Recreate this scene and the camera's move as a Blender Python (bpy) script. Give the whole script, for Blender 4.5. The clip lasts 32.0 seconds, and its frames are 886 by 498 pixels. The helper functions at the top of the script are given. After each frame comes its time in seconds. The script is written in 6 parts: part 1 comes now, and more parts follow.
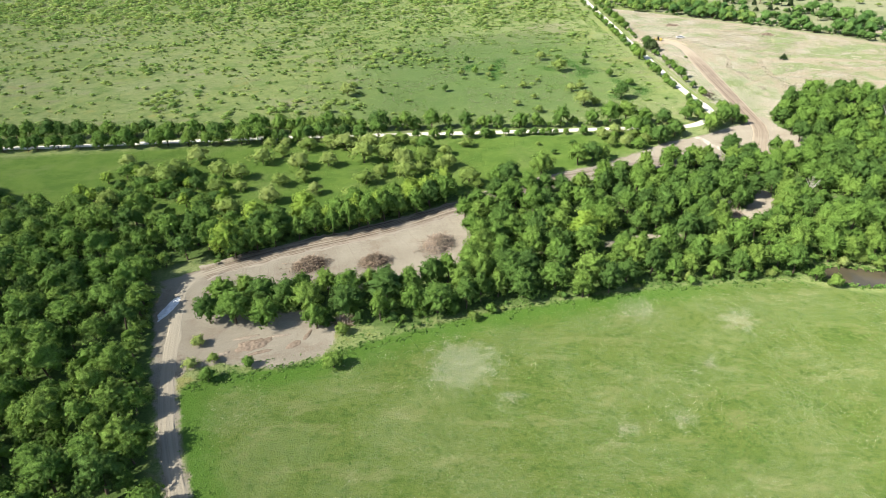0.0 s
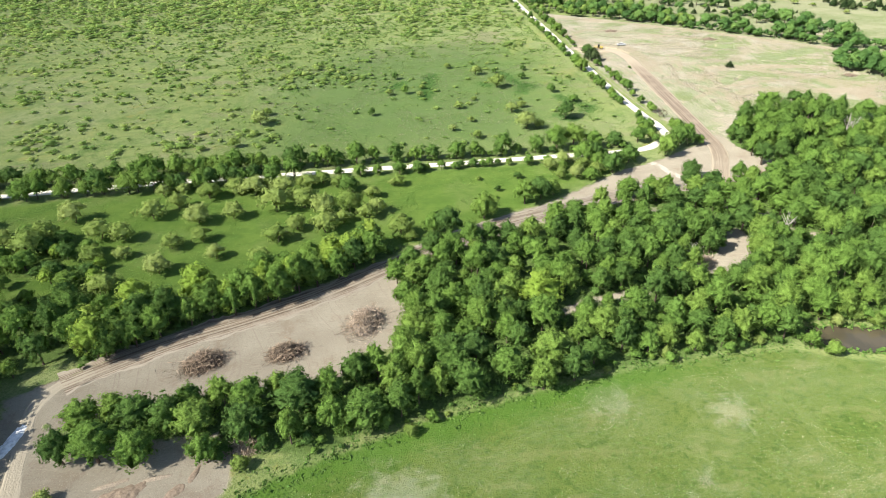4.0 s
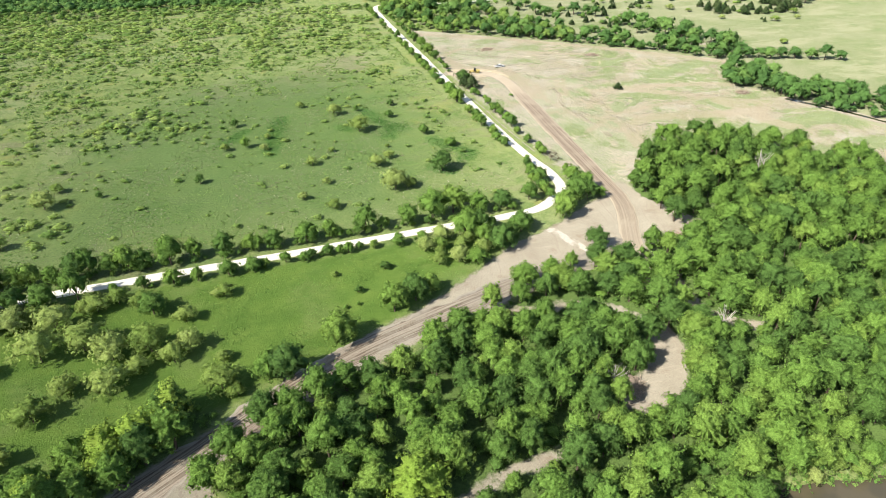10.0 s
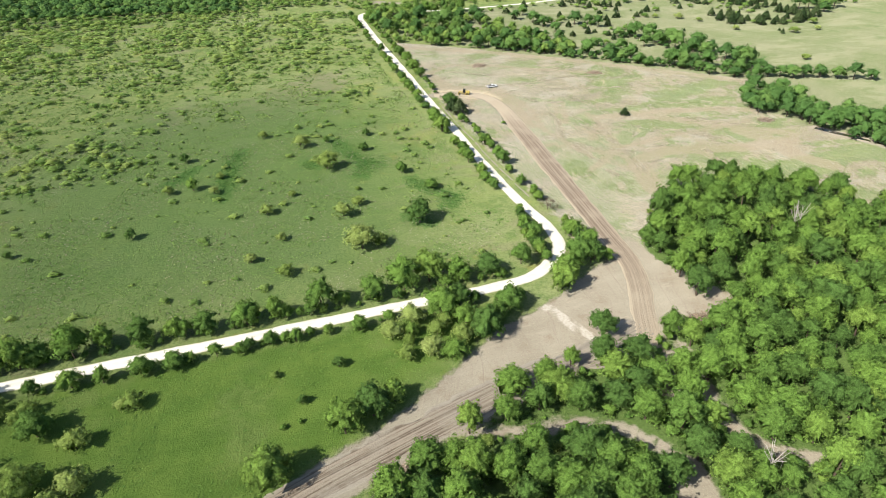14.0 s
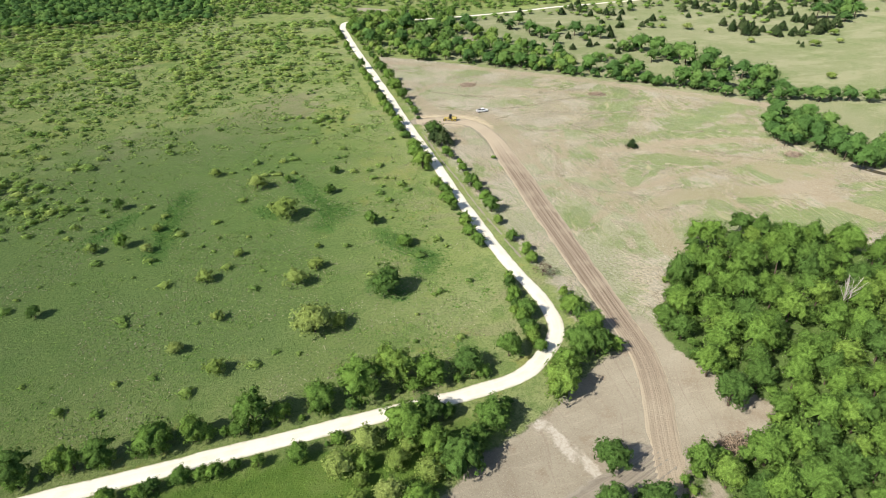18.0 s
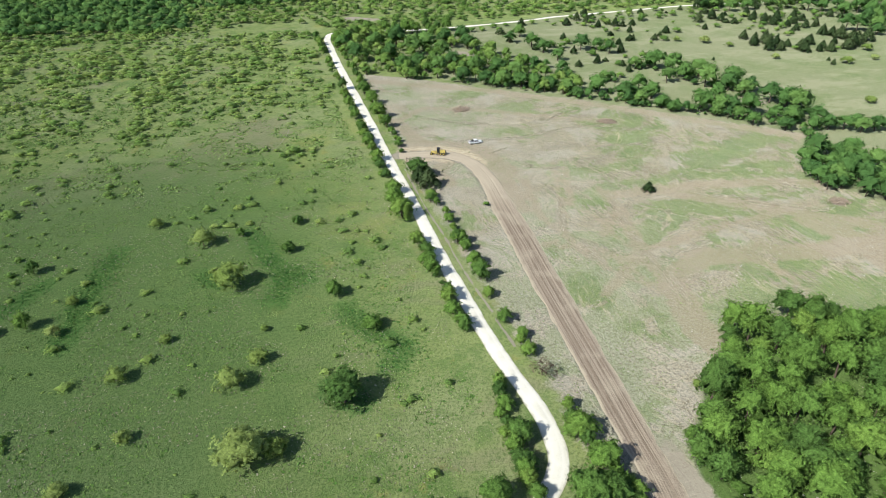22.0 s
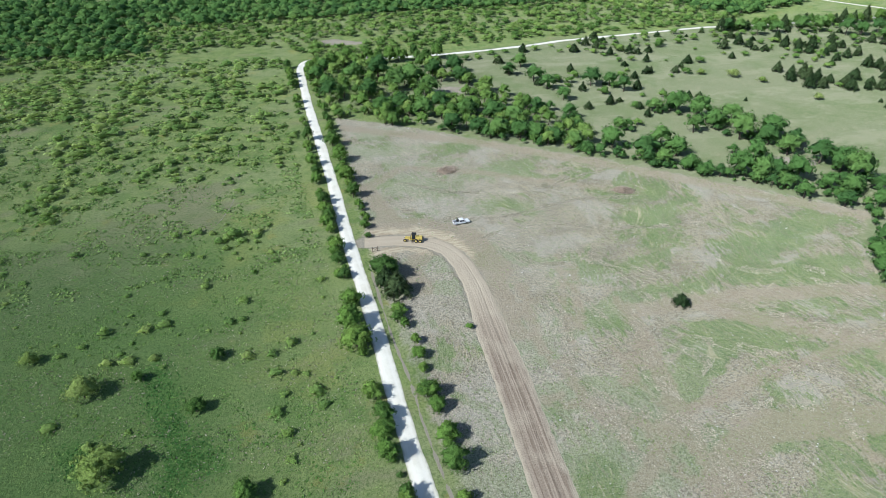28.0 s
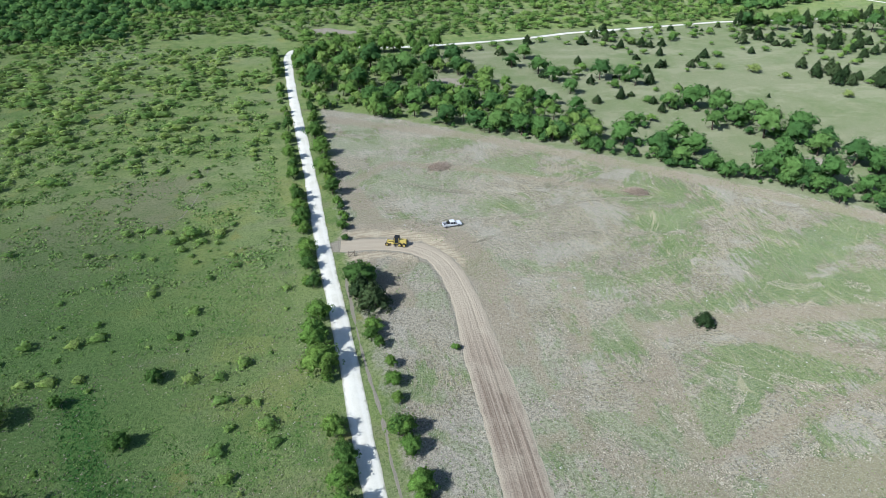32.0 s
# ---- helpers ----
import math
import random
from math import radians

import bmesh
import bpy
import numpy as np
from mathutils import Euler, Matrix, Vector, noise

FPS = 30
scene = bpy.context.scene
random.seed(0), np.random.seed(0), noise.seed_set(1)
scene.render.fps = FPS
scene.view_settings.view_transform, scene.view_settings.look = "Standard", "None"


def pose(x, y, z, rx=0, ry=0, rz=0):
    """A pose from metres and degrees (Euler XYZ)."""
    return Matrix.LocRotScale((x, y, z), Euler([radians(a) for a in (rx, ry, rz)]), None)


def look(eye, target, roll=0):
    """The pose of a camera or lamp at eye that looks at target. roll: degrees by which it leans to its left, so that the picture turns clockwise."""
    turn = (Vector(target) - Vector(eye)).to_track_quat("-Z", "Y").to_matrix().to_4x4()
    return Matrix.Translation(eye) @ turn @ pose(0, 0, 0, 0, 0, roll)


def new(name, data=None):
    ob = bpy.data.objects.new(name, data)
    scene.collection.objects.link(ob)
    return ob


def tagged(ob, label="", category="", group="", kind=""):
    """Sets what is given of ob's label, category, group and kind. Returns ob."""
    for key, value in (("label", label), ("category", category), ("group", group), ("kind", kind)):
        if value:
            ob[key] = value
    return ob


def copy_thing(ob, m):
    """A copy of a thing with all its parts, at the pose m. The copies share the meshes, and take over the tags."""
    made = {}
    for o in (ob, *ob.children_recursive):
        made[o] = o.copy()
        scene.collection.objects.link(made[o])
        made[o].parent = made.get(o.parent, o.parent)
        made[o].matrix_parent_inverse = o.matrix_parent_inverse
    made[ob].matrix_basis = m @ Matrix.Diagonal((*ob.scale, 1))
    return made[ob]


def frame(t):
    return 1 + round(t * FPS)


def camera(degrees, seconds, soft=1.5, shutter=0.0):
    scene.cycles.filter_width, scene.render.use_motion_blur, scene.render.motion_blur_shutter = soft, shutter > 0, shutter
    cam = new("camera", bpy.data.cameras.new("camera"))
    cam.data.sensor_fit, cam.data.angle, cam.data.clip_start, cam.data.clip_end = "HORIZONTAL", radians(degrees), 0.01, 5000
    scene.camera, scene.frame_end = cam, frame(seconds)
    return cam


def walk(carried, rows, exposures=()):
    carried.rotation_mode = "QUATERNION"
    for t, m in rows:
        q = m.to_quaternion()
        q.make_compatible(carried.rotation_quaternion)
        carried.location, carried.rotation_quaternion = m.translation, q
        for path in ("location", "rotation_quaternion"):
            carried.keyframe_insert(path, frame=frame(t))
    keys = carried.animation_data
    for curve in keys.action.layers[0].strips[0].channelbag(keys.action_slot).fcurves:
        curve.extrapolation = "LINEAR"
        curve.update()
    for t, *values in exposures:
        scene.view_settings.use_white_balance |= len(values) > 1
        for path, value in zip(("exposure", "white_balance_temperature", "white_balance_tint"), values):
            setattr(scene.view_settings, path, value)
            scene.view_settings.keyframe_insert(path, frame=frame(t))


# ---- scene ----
cam = camera(69.4, 32.0, soft=0.4)
PATH = [
    (0, (0.37, 1.63, 102.66), (2.62, 87.18, 50.93), -0.76),
    (0.5, (1.10, 6.62, 102.59), (3.35, 92.14, 50.82), -0.70),
    (1, (1.83, 11.59, 102.49), (4.10, 97.09, 50.68), -0.65),
    (1.5, (2.56, 16.57, 102.35), (4.84, 102.04, 50.49), -0.61),
    (2, (3.30, 21.54, 102.20), (5.58, 106.99, 50.29), -0.60),
    (2.5, (4.07, 26.53, 102.03), (6.32, 111.95, 50.09), -0.60),
    (3, (4.88, 31.53, 101.86), (7.42, 116.93, 49.90), -0.63),
    (3.5, (5.77, 36.55, 101.69), (11.40, 121.80, 49.73), -0.66),
    (4, (6.79, 41.55, 101.58), (17.66, 126.29, 49.61), -0.69),
    (4.5, (7.93, 46.54, 101.48), (24.40, 130.38, 49.52), -0.70),
    (6.5, (14.36, 66.17, 101.29), (39.26, 147.86, 49.26), -0.50),
    (7, (16.43, 71.06, 101.27), (41.80, 152.58, 49.21), -0.46),
    (7.5, (18.66, 75.96, 101.26), (44.23, 157.41, 49.18), -0.44),
    (8, (21.01, 80.88, 101.23), (46.74, 162.28, 49.14), -0.45),
    (8.5, (23.46, 85.82, 101.19), (49.29, 167.18, 49.12), -0.47),
    (9, (25.97, 90.77, 101.13), (51.86, 172.12, 49.06), -0.50),
    (9.5, (28.51, 95.70, 101.04), (54.44, 177.04, 48.98), -0.54),
    (10, (31.06, 100.60, 100.91), (57.00, 181.94, 48.84), -0.58),
    (10.5, (33.60, 105.49, 100.77), (59.55, 186.81, 48.68), -0.61),
    (11, (36.14, 110.33, 100.62), (62.09, 191.63, 48.50), -0.63),
    (11.5, (38.69, 115.15, 100.50), (64.62, 196.43, 48.35), -0.63),
    (12, (41.20, 119.94, 100.41), (67.12, 201.20, 48.22), -0.62),
    (12.5, (43.71, 124.72, 100.34), (69.60, 205.97, 48.12), -0.59),
    (13, (46.20, 129.48, 100.31), (72.08, 210.72, 48.05), -0.55),
    (13.5, (48.68, 134.24, 100.30), (74.55, 215.45, 48.00), -0.52),
    (14, (51.13, 138.98, 100.30), (77.01, 220.17, 47.96), -0.49),
    (14.5, (53.57, 143.72, 100.30), (79.46, 224.86, 47.91), -0.46),
    (15, (55.99, 148.42, 100.29), (81.89, 229.53, 47.85), -0.43),
    (15.5, (58.40, 153.10, 100.26), (84.32, 234.17, 47.77), -0.40),
    (17.5, (67.95, 171.57, 99.92), (93.91, 252.52, 47.26), -0.31),
    (18, (70.35, 176.17, 99.81), (96.31, 257.10, 47.12), -0.31),
    (18.5, (72.74, 180.79, 99.68), (98.68, 261.72, 46.98), -0.32),
    (19, (75.14, 185.45, 99.53), (101.00, 266.39, 46.82), -0.31),
    (19.5, (77.52, 190.13, 99.34), (103.29, 271.11, 46.62), -0.30),
    (20, (79.90, 194.84, 99.11), (105.57, 275.84, 46.37), -0.29),
    (20.5, (82.27, 199.58, 98.82), (107.86, 280.59, 46.07), -0.27),
    (21, (84.62, 204.31, 98.52), (110.16, 285.33, 45.77), -0.26),
    (21.5, (86.93, 209.04, 98.22), (112.44, 290.08, 45.48), -0.23),
    (22, (89.21, 213.76, 97.95), (114.70, 294.81, 45.22), -0.20),
    (22.5, (91.46, 218.45, 97.69), (116.90, 299.52, 44.95), -0.16),
    (23, (93.68, 223.13, 97.49), (119.07, 304.18, 44.71), -0.10),
    (23.5, (95.89, 227.78, 97.35), (121.23, 308.80, 44.49), -0.05),
    (24, (98.08, 232.43, 97.35), (123.37, 313.38, 44.37), -0.01),
    (24.5, (100.27, 237.08, 97.52), (125.52, 317.97, 44.43), 0.03),
    (25, (102.45, 241.76, 97.91), (127.67, 322.61, 44.74), 0.05),
    (25.5, (104.64, 246.47, 98.51), (129.82, 327.31, 45.31), 0.06),
    (27.5, (113.13, 264.67, 101.26), (138.12, 345.65, 48.17), 0.03),
    (28, (115.10, 268.66, 101.36), (140.02, 349.60, 48.18), 0.05),
    (28.5, (116.94, 272.17, 100.96), (141.81, 353.07, 47.70), 0.10),
    (29, (118.60, 275.15, 100.03), (143.45, 356.05, 46.76), 0.18),
    (29.5, (120.05, 277.64, 98.66), (144.91, 358.54, 45.41), 0.28),
    (30, (121.31, 279.76, 96.97), (146.13, 360.68, 43.72), 0.41),
    (30.5, (122.39, 281.68, 95.10), (147.12, 362.63, 41.86), 0.54),
    (31, (123.39, 283.53, 93.20), (148.00, 364.56, 40.01), 0.66),
    (31.5, (124.38, 285.40, 91.32), (148.88, 366.54, 38.25), 0.74),
    (32, (125.40, 287.28, 89.50), (149.83, 368.54, 36.59), 0.77),
]
EXPOSURES = [(0, 1.0, 6500, 10), (9, 0.95, 6500, 10), (15, 0.61, 6500, 10), (18, 0.5, 6600, 10.5), (22, 0.38, 6050, 8), (25, 0.26, 5700, 7), (32, 0.21, 5450, 9)]
walk(cam, [(t, look(eye, target, roll)) for t, eye, target, roll in PATH], EXPOSURES)

# ---------- world, sun ----------
SUN_FROM = Vector((-0.93, -0.36, 0.0)).normalized()
SUN_ELEV = radians(41)
world = bpy.data.worlds.new("sky_world")
scene.world = world
world.use_nodes = True
wn = world.node_tree.nodes
sky = wn.new("ShaderNodeTexSky")
sky.sky_type, sky.sun_disc = "NISHITA", False
sky.sun_elevation, sky.sun_rotation = SUN_ELEV, math.atan2(SUN_FROM.x, SUN_FROM.y)
wn["Background"].inputs["Strength"].default_value = 0.092
world.node_tree.links.new(sky.outputs[0], wn["Background"].inputs["Color"])
sun_data = bpy.data.lights.new("sun", "SUN")
sun_data.energy, sun_data.angle, sun_data.color = 4.4, radians(0.53), (1.0, 0.95, 0.86)
sun = new("sun", sun_data)
sun.matrix_world = look((0, 0, 300), Vector((0, 0, 300)) - (SUN_FROM * math.cos(SUN_ELEV) + Vector((0, 0, math.sin(SUN_ELEV)))))


# ---------- materials ----------
class Nodes:
    """A small builder of node materials."""

    def __init__(self, name):
        self.mat = bpy.data.materials.new(name)
        self.mat.use_nodes = True
        self.tree = self.mat.node_tree
        self.bsdf = self.tree.nodes["Principled BSDF"]
        self.out = self.tree.nodes["Material Output"]
        self.pos = self.tree.nodes.new("ShaderNodeNewGeometry").outputs["Position"]

    def node(self, kind, **props):
        n = self.tree.nodes.new(kind)
        for k, v in props.items():
            setattr(n, k, v)
        return n

    def put(self, socket, value):
        if isinstance(value, bpy.types.NodeSocket):
            self.tree.links.new(value, socket)
        elif isinstance(value, (tuple, list)) and len(value) == 3 and socket.type == "RGBA":
            socket.default_value = (*value, 1)
        else:
            socket.default_value = value

    def math(self, op, a, b=0.0, c=0.0, clamp=False):
        n = self.node("ShaderNodeMath", operation=op, use_clamp=clamp)
        for s, v in zip(n.inputs, (a, b, c)):
            self.put(s, v)
        return n.outputs[0]

    def noise(self, scale, detail=4.0, rough=0.55, vector=None, stretch=None, turn=0.0):
        n = self.node("ShaderNodeTexNoise")
        n.inputs["Scale"].default_value = scale
        n.inputs["Detail"].default_value = detail
        n.inputs["Roughness"].default_value = rough
        v = vector or self.pos
        if stretch:
            m = self.node("ShaderNodeMapping")
            m.inputs["Scale"].default_value = stretch
            m.inputs["Rotation"].default_value = (0, 0, radians(turn))
            self.put(m.inputs["Vector"], v)
            v = m.outputs[0]
        self.put(n.inputs["Vector"], v)
        return n.outputs[0]

    def bent(self, scale, reach):
        """The place in the world, pushed about by a slow noise, for lines that wander."""
        n = self.node("ShaderNodeTexNoise")
        n.inputs["Scale"].default_value, n.inputs["Detail"].default_value = scale, 1.0
        self.put(n.inputs["Vector"], self.pos)
        v = self.node("ShaderNodeVectorMath", operation="MULTIPLY_ADD")
        self.put(v.inputs[0], n.outputs["Color"])
        v.inputs[1].default_value = (reach, reach, 0.0)
        self.put(v.inputs[2], self.pos)
        return v.outputs[0]

    def step(self, value, lo, hi):
        n = self.node("ShaderNodeMapRange", interpolation_type="SMOOTHSTEP")
        for s, v in zip(n.inputs, (value, lo, hi, 0.0, 1.0)):
            self.put(s, v)
        return n.outputs[0]

    def mix(self, f, a, b):
        n = self.node("ShaderNodeMix", data_type="RGBA")
        self.put(n.inputs[0], f)
        self.put(n.inputs[6], a)
        self.put(n.inputs[7], b)
        return n.outputs[2]

    def times(self, colour, k):
        n = self.node("ShaderNodeVectorMath", operation="SCALE")
        self.put(n.inputs[0], colour)
        n.inputs["Scale"].default_value = k
        return n.outputs[0]

    def tint(self, colour, by):
        n = self.node("ShaderNodeVectorMath", operation="MULTIPLY")
        self.put(n.inputs[0], colour)
        n.inputs[1].default_value = by
        return n.outputs[0]

    def attr(self, name):
        return self.node("ShaderNodeAttribute", attribute_name=name).outputs["Fac"]

    def bump(self, height, strength=0.5, distance=0.1):
        n = self.node("ShaderNodeBump")
        n.inputs["Strength"].default_value, n.inputs["Distance"].default_value = strength, distance
        self.put(n.inputs["Height"], height)
        self.put(self.bsdf.inputs["Normal"], n.outputs[0])

    def done(self, colour, rough=0.9, spec=0.2, metal=0.0, matt=0.0):
        self.bsdf.inputs["Diffuse Roughness"].default_value = matt
        self.put(self.bsdf.inputs["Base Color"], colour)
        self.put(self.bsdf.inputs["Roughness"], rough)
        self.bsdf.inputs["Specular IOR Level"].default_value = spec
        self.bsdf.inputs["Metallic"].default_value = metal
        return self.mat


def plain(name, colour, rough=0.6, spec=0.4, metal=0.0, dirt=0.25, scale=3.0):
    m = Nodes(name)
    f = m.step(m.noise(scale, 5), 0.35, 0.75)
    dark = tuple(c * (1 - dirt) for c in colour)
    return m.done(m.mix(f, colour, dark), rough, spec, metal)


def foliage(name, dark, mid, light, own=True, leaf=0.45, gappy=True, crown=True, thin=0.26, deep=1.0):
    """Leaves: a colour for each tree (own: each an object; else the tone kept in the mesh), and a change from clump to clump.
    crown: the mesh knows which way each clump of a crown faces."""
    m = Nodes(name)
    if own:
        tone = m.node("ShaderNodeObjectInfo").outputs["Random"]
    else:
        tone = m.attr("tone")
    island = m.tree.nodes.new("ShaderNodeNewGeometry").outputs["Random Per Island"]
    if crown:
        loose = m.math("SUBTRACT", 1.0, m.attr("solid"))
        leaf = m.math("MULTIPLY", loose, leaf)
    c = m.mix(m.step(tone, 0.0, 0.6), dark, mid)
    c = m.mix(m.step(tone, 0.5, 1.1), c, light)
    own_colour = c
    c = m.mix(m.math("MULTIPLY", m.step(island, 0.4, 1.0), leaf), c, m.times(own_colour, 1.5))
    c = m.mix(m.math("MULTIPLY", m.step(island, 0.45, 0.0), leaf), c, m.times(own_colour, 0.6))
    c = m.mix(m.math("MULTIPLY", m.step(m.noise(1.3, 3), 0.44, 0.60), 0.42 * deep), c, m.times(own_colour, 0.6))
    grain = m.noise(3.2, 3, 0.75)
    c = m.mix(m.math("MULTIPLY", m.step(grain, 0.50, 0.62), 0.6), c, m.times(own_colour, 1.55))
    c = m.mix(m.math("MULTIPLY", m.step(grain, 0.48, 0.36), 0.6 * deep), c, m.times(own_colour, 0.5))
    bump = m.node("ShaderNodeBump")
    bump.inputs["Strength"].default_value, bump.inputs["Distance"].default_value = deep, 0.35
    m.put(bump.inputs["Height"], grain)
    if crown:
        turn = m.node("ShaderNodeVectorTransform", vector_type="NORMAL", convert_from="OBJECT", convert_to="WORLD")
        m.put(turn.inputs[0], m.node("ShaderNodeAttribute", attribute_name="facing").outputs["Vector"])
        m.put(bump.inputs["Normal"], turn.outputs[0])
    m.put(m.bsdf.inputs["Normal"], bump.outputs[0])
    m.done(c, 0.75, 0.10, matt=1.0)
    trans = m.node("ShaderNodeBsdfTranslucent")
    m.put(trans.inputs["Color"], m.mix(0.25, c, light))
    both = m.node("ShaderNodeMixShader")
    both.inputs[0].default_value = thin
    m.tree.links.new(m.bsdf.outputs[0], both.inputs[1])
    m.tree.links.new(trans.outputs[0], both.inputs[2])
    if not gappy:
        m.tree.links.new(both.outputs[0], m.out.inputs["Surface"])
        return m.mat
    # gaps between the leaves of a clump
    gaps, clear = m.node("ShaderNodeMixShader"), m.node("ShaderNodeBsdfTransparent")
    filled = m.step(m.noise(4.0, 3, 0.65), 0.47, 0.49)
    if crown:
        filled = m.math("MAXIMUM", filled, m.attr("solid"))
    m.put(gaps.inputs[0], filled)
    m.tree.links.new(clear.outputs[0], gaps.inputs[1])
    m.tree.links.new(both.outputs[0], gaps.inputs[2])
    m.tree.links.new(gaps.outputs[0], m.out.inputs["Surface"])
    return m.mat


OAK = ((0.100, 0.190, 0.045), (0.174, 0.304, 0.058), (0.228, 0.350, 0.070))
YOUNG = ((0.225, 0.325, 0.075), (0.305, 0.400, 0.105), (0.385, 0.465, 0.150))
CEDAR = ((0.048, 0.086, 0.030), (0.072, 0.118, 0.042), (0.110, 0.155, 0.060))
M_OAK, M_OAK_ALL = foliage("oak_leaves", *OAK), foliage("woodland_leaves", *OAK, own=False)
M_OAK_FAR, M_BELT = (foliage(n, (0.090, 0.188, 0.054), (0.142, 0.272, 0.070), (0.205, 0.340, 0.090), own=o, thin=0.4, deep=0.6) for n, o in (("distant_leaves", False), ("belt_leaves", True)))
M_LIGHT = foliage("light_leaves", (0.235, 0.360, 0.055), (0.285, 0.415, 0.066), (0.345, 0.460, 0.085), deep=0.6)
M_YOUNG, M_YOUNG_ALL = foliage("young_leaves", *YOUNG, thin=0.4, deep=0.5), foliage("scrub_leaves", (0.250, 0.390, 0.110), (0.340, 0.475, 0.135), (0.455, 0.550, 0.175), own=False, thin=0.6, deep=0.2)
M_MIXED = foliage("thicket_leaves", (0.125, 0.230, 0.052), (0.205, 0.335, 0.075), (0.310, 0.430, 0.110), own=False, thin=0.4, deep=0.5)
M_CEDAR, M_CEDAR_ALL = foliage("cedar_needles", *CEDAR), foliage("cedar_needles_far", *CEDAR, own=False, gappy=False)
M_RED = foliage("budding_twigs", (0.09, 0.06, 0.045), (0.12, 0.08, 0.06), (0.17, 0.12, 0.09))
M_BARK = plain("bark", (0.13, 0.10, 0.075), 0.95, 0.1, scale=6)
M_DEAD = plain("bleached_wood", (0.50, 0.46, 0.40), 0.9, 0.1, scale=4)
M_TWIG = plain("cut_branches", (0.54, 0.44, 0.335), 0.9, 0.1, dirt=0.6, scale=2)
M_TWIG_RED = plain("cut_twigs", (0.41, 0.315, 0.225), 0.9, 0.1, dirt=0.5, scale=2)


def ground_material():
    m = Nodes("ground_cover")
    big, mid, fine = m.noise(0.018, 3), m.noise(0.11, 5, 0.6), m.noise(1.4, 6, 0.7)
    speck = m.noise(3.2, 3, 0.6)
    ragged = m.math("SUBTRACT", m.noise(0.35, 6, 0.65), 0.5)

    def inside(name, wobble, soft):
        d = m.math("ADD", m.attr(name), m.math("MULTIPLY", ragged, wobble))
        return m.step(d, soft, -soft)

    # rough pasture with dry and lush patches
    rough = m.mix(m.step(mid, 0.32, 0.7), (0.244, 0.285, 0.100), (0.176, 0.233, 0.075))
    rough = m.mix(m.math("MULTIPLY", m.step(big, 0.48, 0.64), 0.8), rough, (0.250, 0.279, 0.128))
    rough = m.mix(m.math("MULTIPLY", m.step(m.noise(0.22, 5, 0.7), 0.50, 0.60), 0.5), rough, (0.112, 0.176, 0.050))
    dryness = m.noise(0.035, 5, 0.6, stretch=(1.0, 2.2, 1.0))
    rough = m.mix(m.math("MULTIPLY", m.step(dryness, 0.54, 0.68), 0.6), rough, (0.238, 0.213, 0.134))
    rough = m.mix(m.math("MULTIPLY", m.step(m.noise(0.05, 7, 0.72), 0.53, 0.62), 0.65), rough, (0.106, 0.179, 0.045))
    patch = m.math("MULTIPLY", m.math("SUBTRACT", m.noise(0.09, 6, 0.7), 0.5), 60.0)
    parched = m.step(m.math("ADD", m.attr("parched"), patch), 5.0, -5.0)
    rough = m.mix(m.math("MULTIPLY", parched, 0.62), rough, (0.222, 0.200, 0.128))
    yellow = m.step(m.math("ADD", m.attr("yellow"), patch), 4.0, -4.0)
    rough = m.mix(m.math("MULTIPLY", yellow, 0.5), rough, (0.268, 0.280, 0.082))
    rough = m.mix(m.math("MULTIPLY", m.step(fine, 0.44, 0.64), 0.70), rough, (0.090, 0.137, 0.041))
    rough = m.mix(m.math("MULTIPLY", m.step(speck, 0.54, 0.66), 0.60), rough, (0.299, 0.299, 0.171))
    rough = m.mix(m.math("MULTIPLY", m.step(m.noise(0.075, 6, 0.7), 0.58, 0.66), 0.4), rough, (0.292, 0.247, 0.073))
    # darker green ground over one wide, soft-edged polygon of the pasture
    deep_green = m.step(m.math("ADD", m.attr("deep_green"), m.math("MULTIPLY", m.math("SUBTRACT", mid, 0.5), 90.0)), 32.0, -28.0)
    rough = m.mix(m.math("MULTIPLY", deep_green, 0.82), rough, m.mix(m.step(fine, 0.42, 0.62), (0.108, 0.172, 0.053), (0.066, 0.118, 0.034)))
    clover = m.step(m.math("ADD", m.attr("clover"), m.math("MULTIPLY", ragged, 9.0)), 1.0, -1.0)
    rough = m.mix(m.math("MULTIPLY", clover, 0.7), rough, m.mix(m.step(fine, 0.42, 0.62), (0.100, 0.182, 0.046), (0.055, 0.118, 0.028)))
    # lush strip meadow
    lush = m.mix(m.step(mid, 0.3, 0.7), (0.125, 0.194, 0.039), (0.088, 0.155, 0.029))
    lush = m.mix(m.math("MULTIPLY", m.step(fine, 0.45, 0.8), 0.45), lush, (0.052, 0.095, 0.018))
    lush = m.mix(m.math("MULTIPLY", m.step(m.noise(0.06, 5, 0.65), 0.50, 0.64), 0.5), lush, (0.150, 0.198, 0.060))
    lush = m.mix(m.math("MULTIPLY", m.step(m.noise(0.09, 6, 0.72, stretch=(0.6, 1.3, 1.0)), 0.51, 0.61), 0.5), lush, (0.070, 0.130, 0.024))
    # hay pasture with flowers
    hay = m.mix(m.step(mid, 0.3, 0.72), (0.124, 0.168, 0.038), (0.088, 0.140, 0.027))
    hay = m.mix(m.math("MULTIPLY", m.step(big, 0.45, 0.65), 0.6), hay, (0.130, 0.170, 0.045))
    hay = m.mix(m.math("MULTIPLY", m.step(fine, 0.47, 0.63), 0.75), hay, (0.056, 0.112, 0.022))
    hay = m.mix(m.math("MULTIPLY", m.step(m.noise(7.5, 2, 0.6), 0.52, 0.62), 0.5), hay, (0.188, 0.212, 0.071))
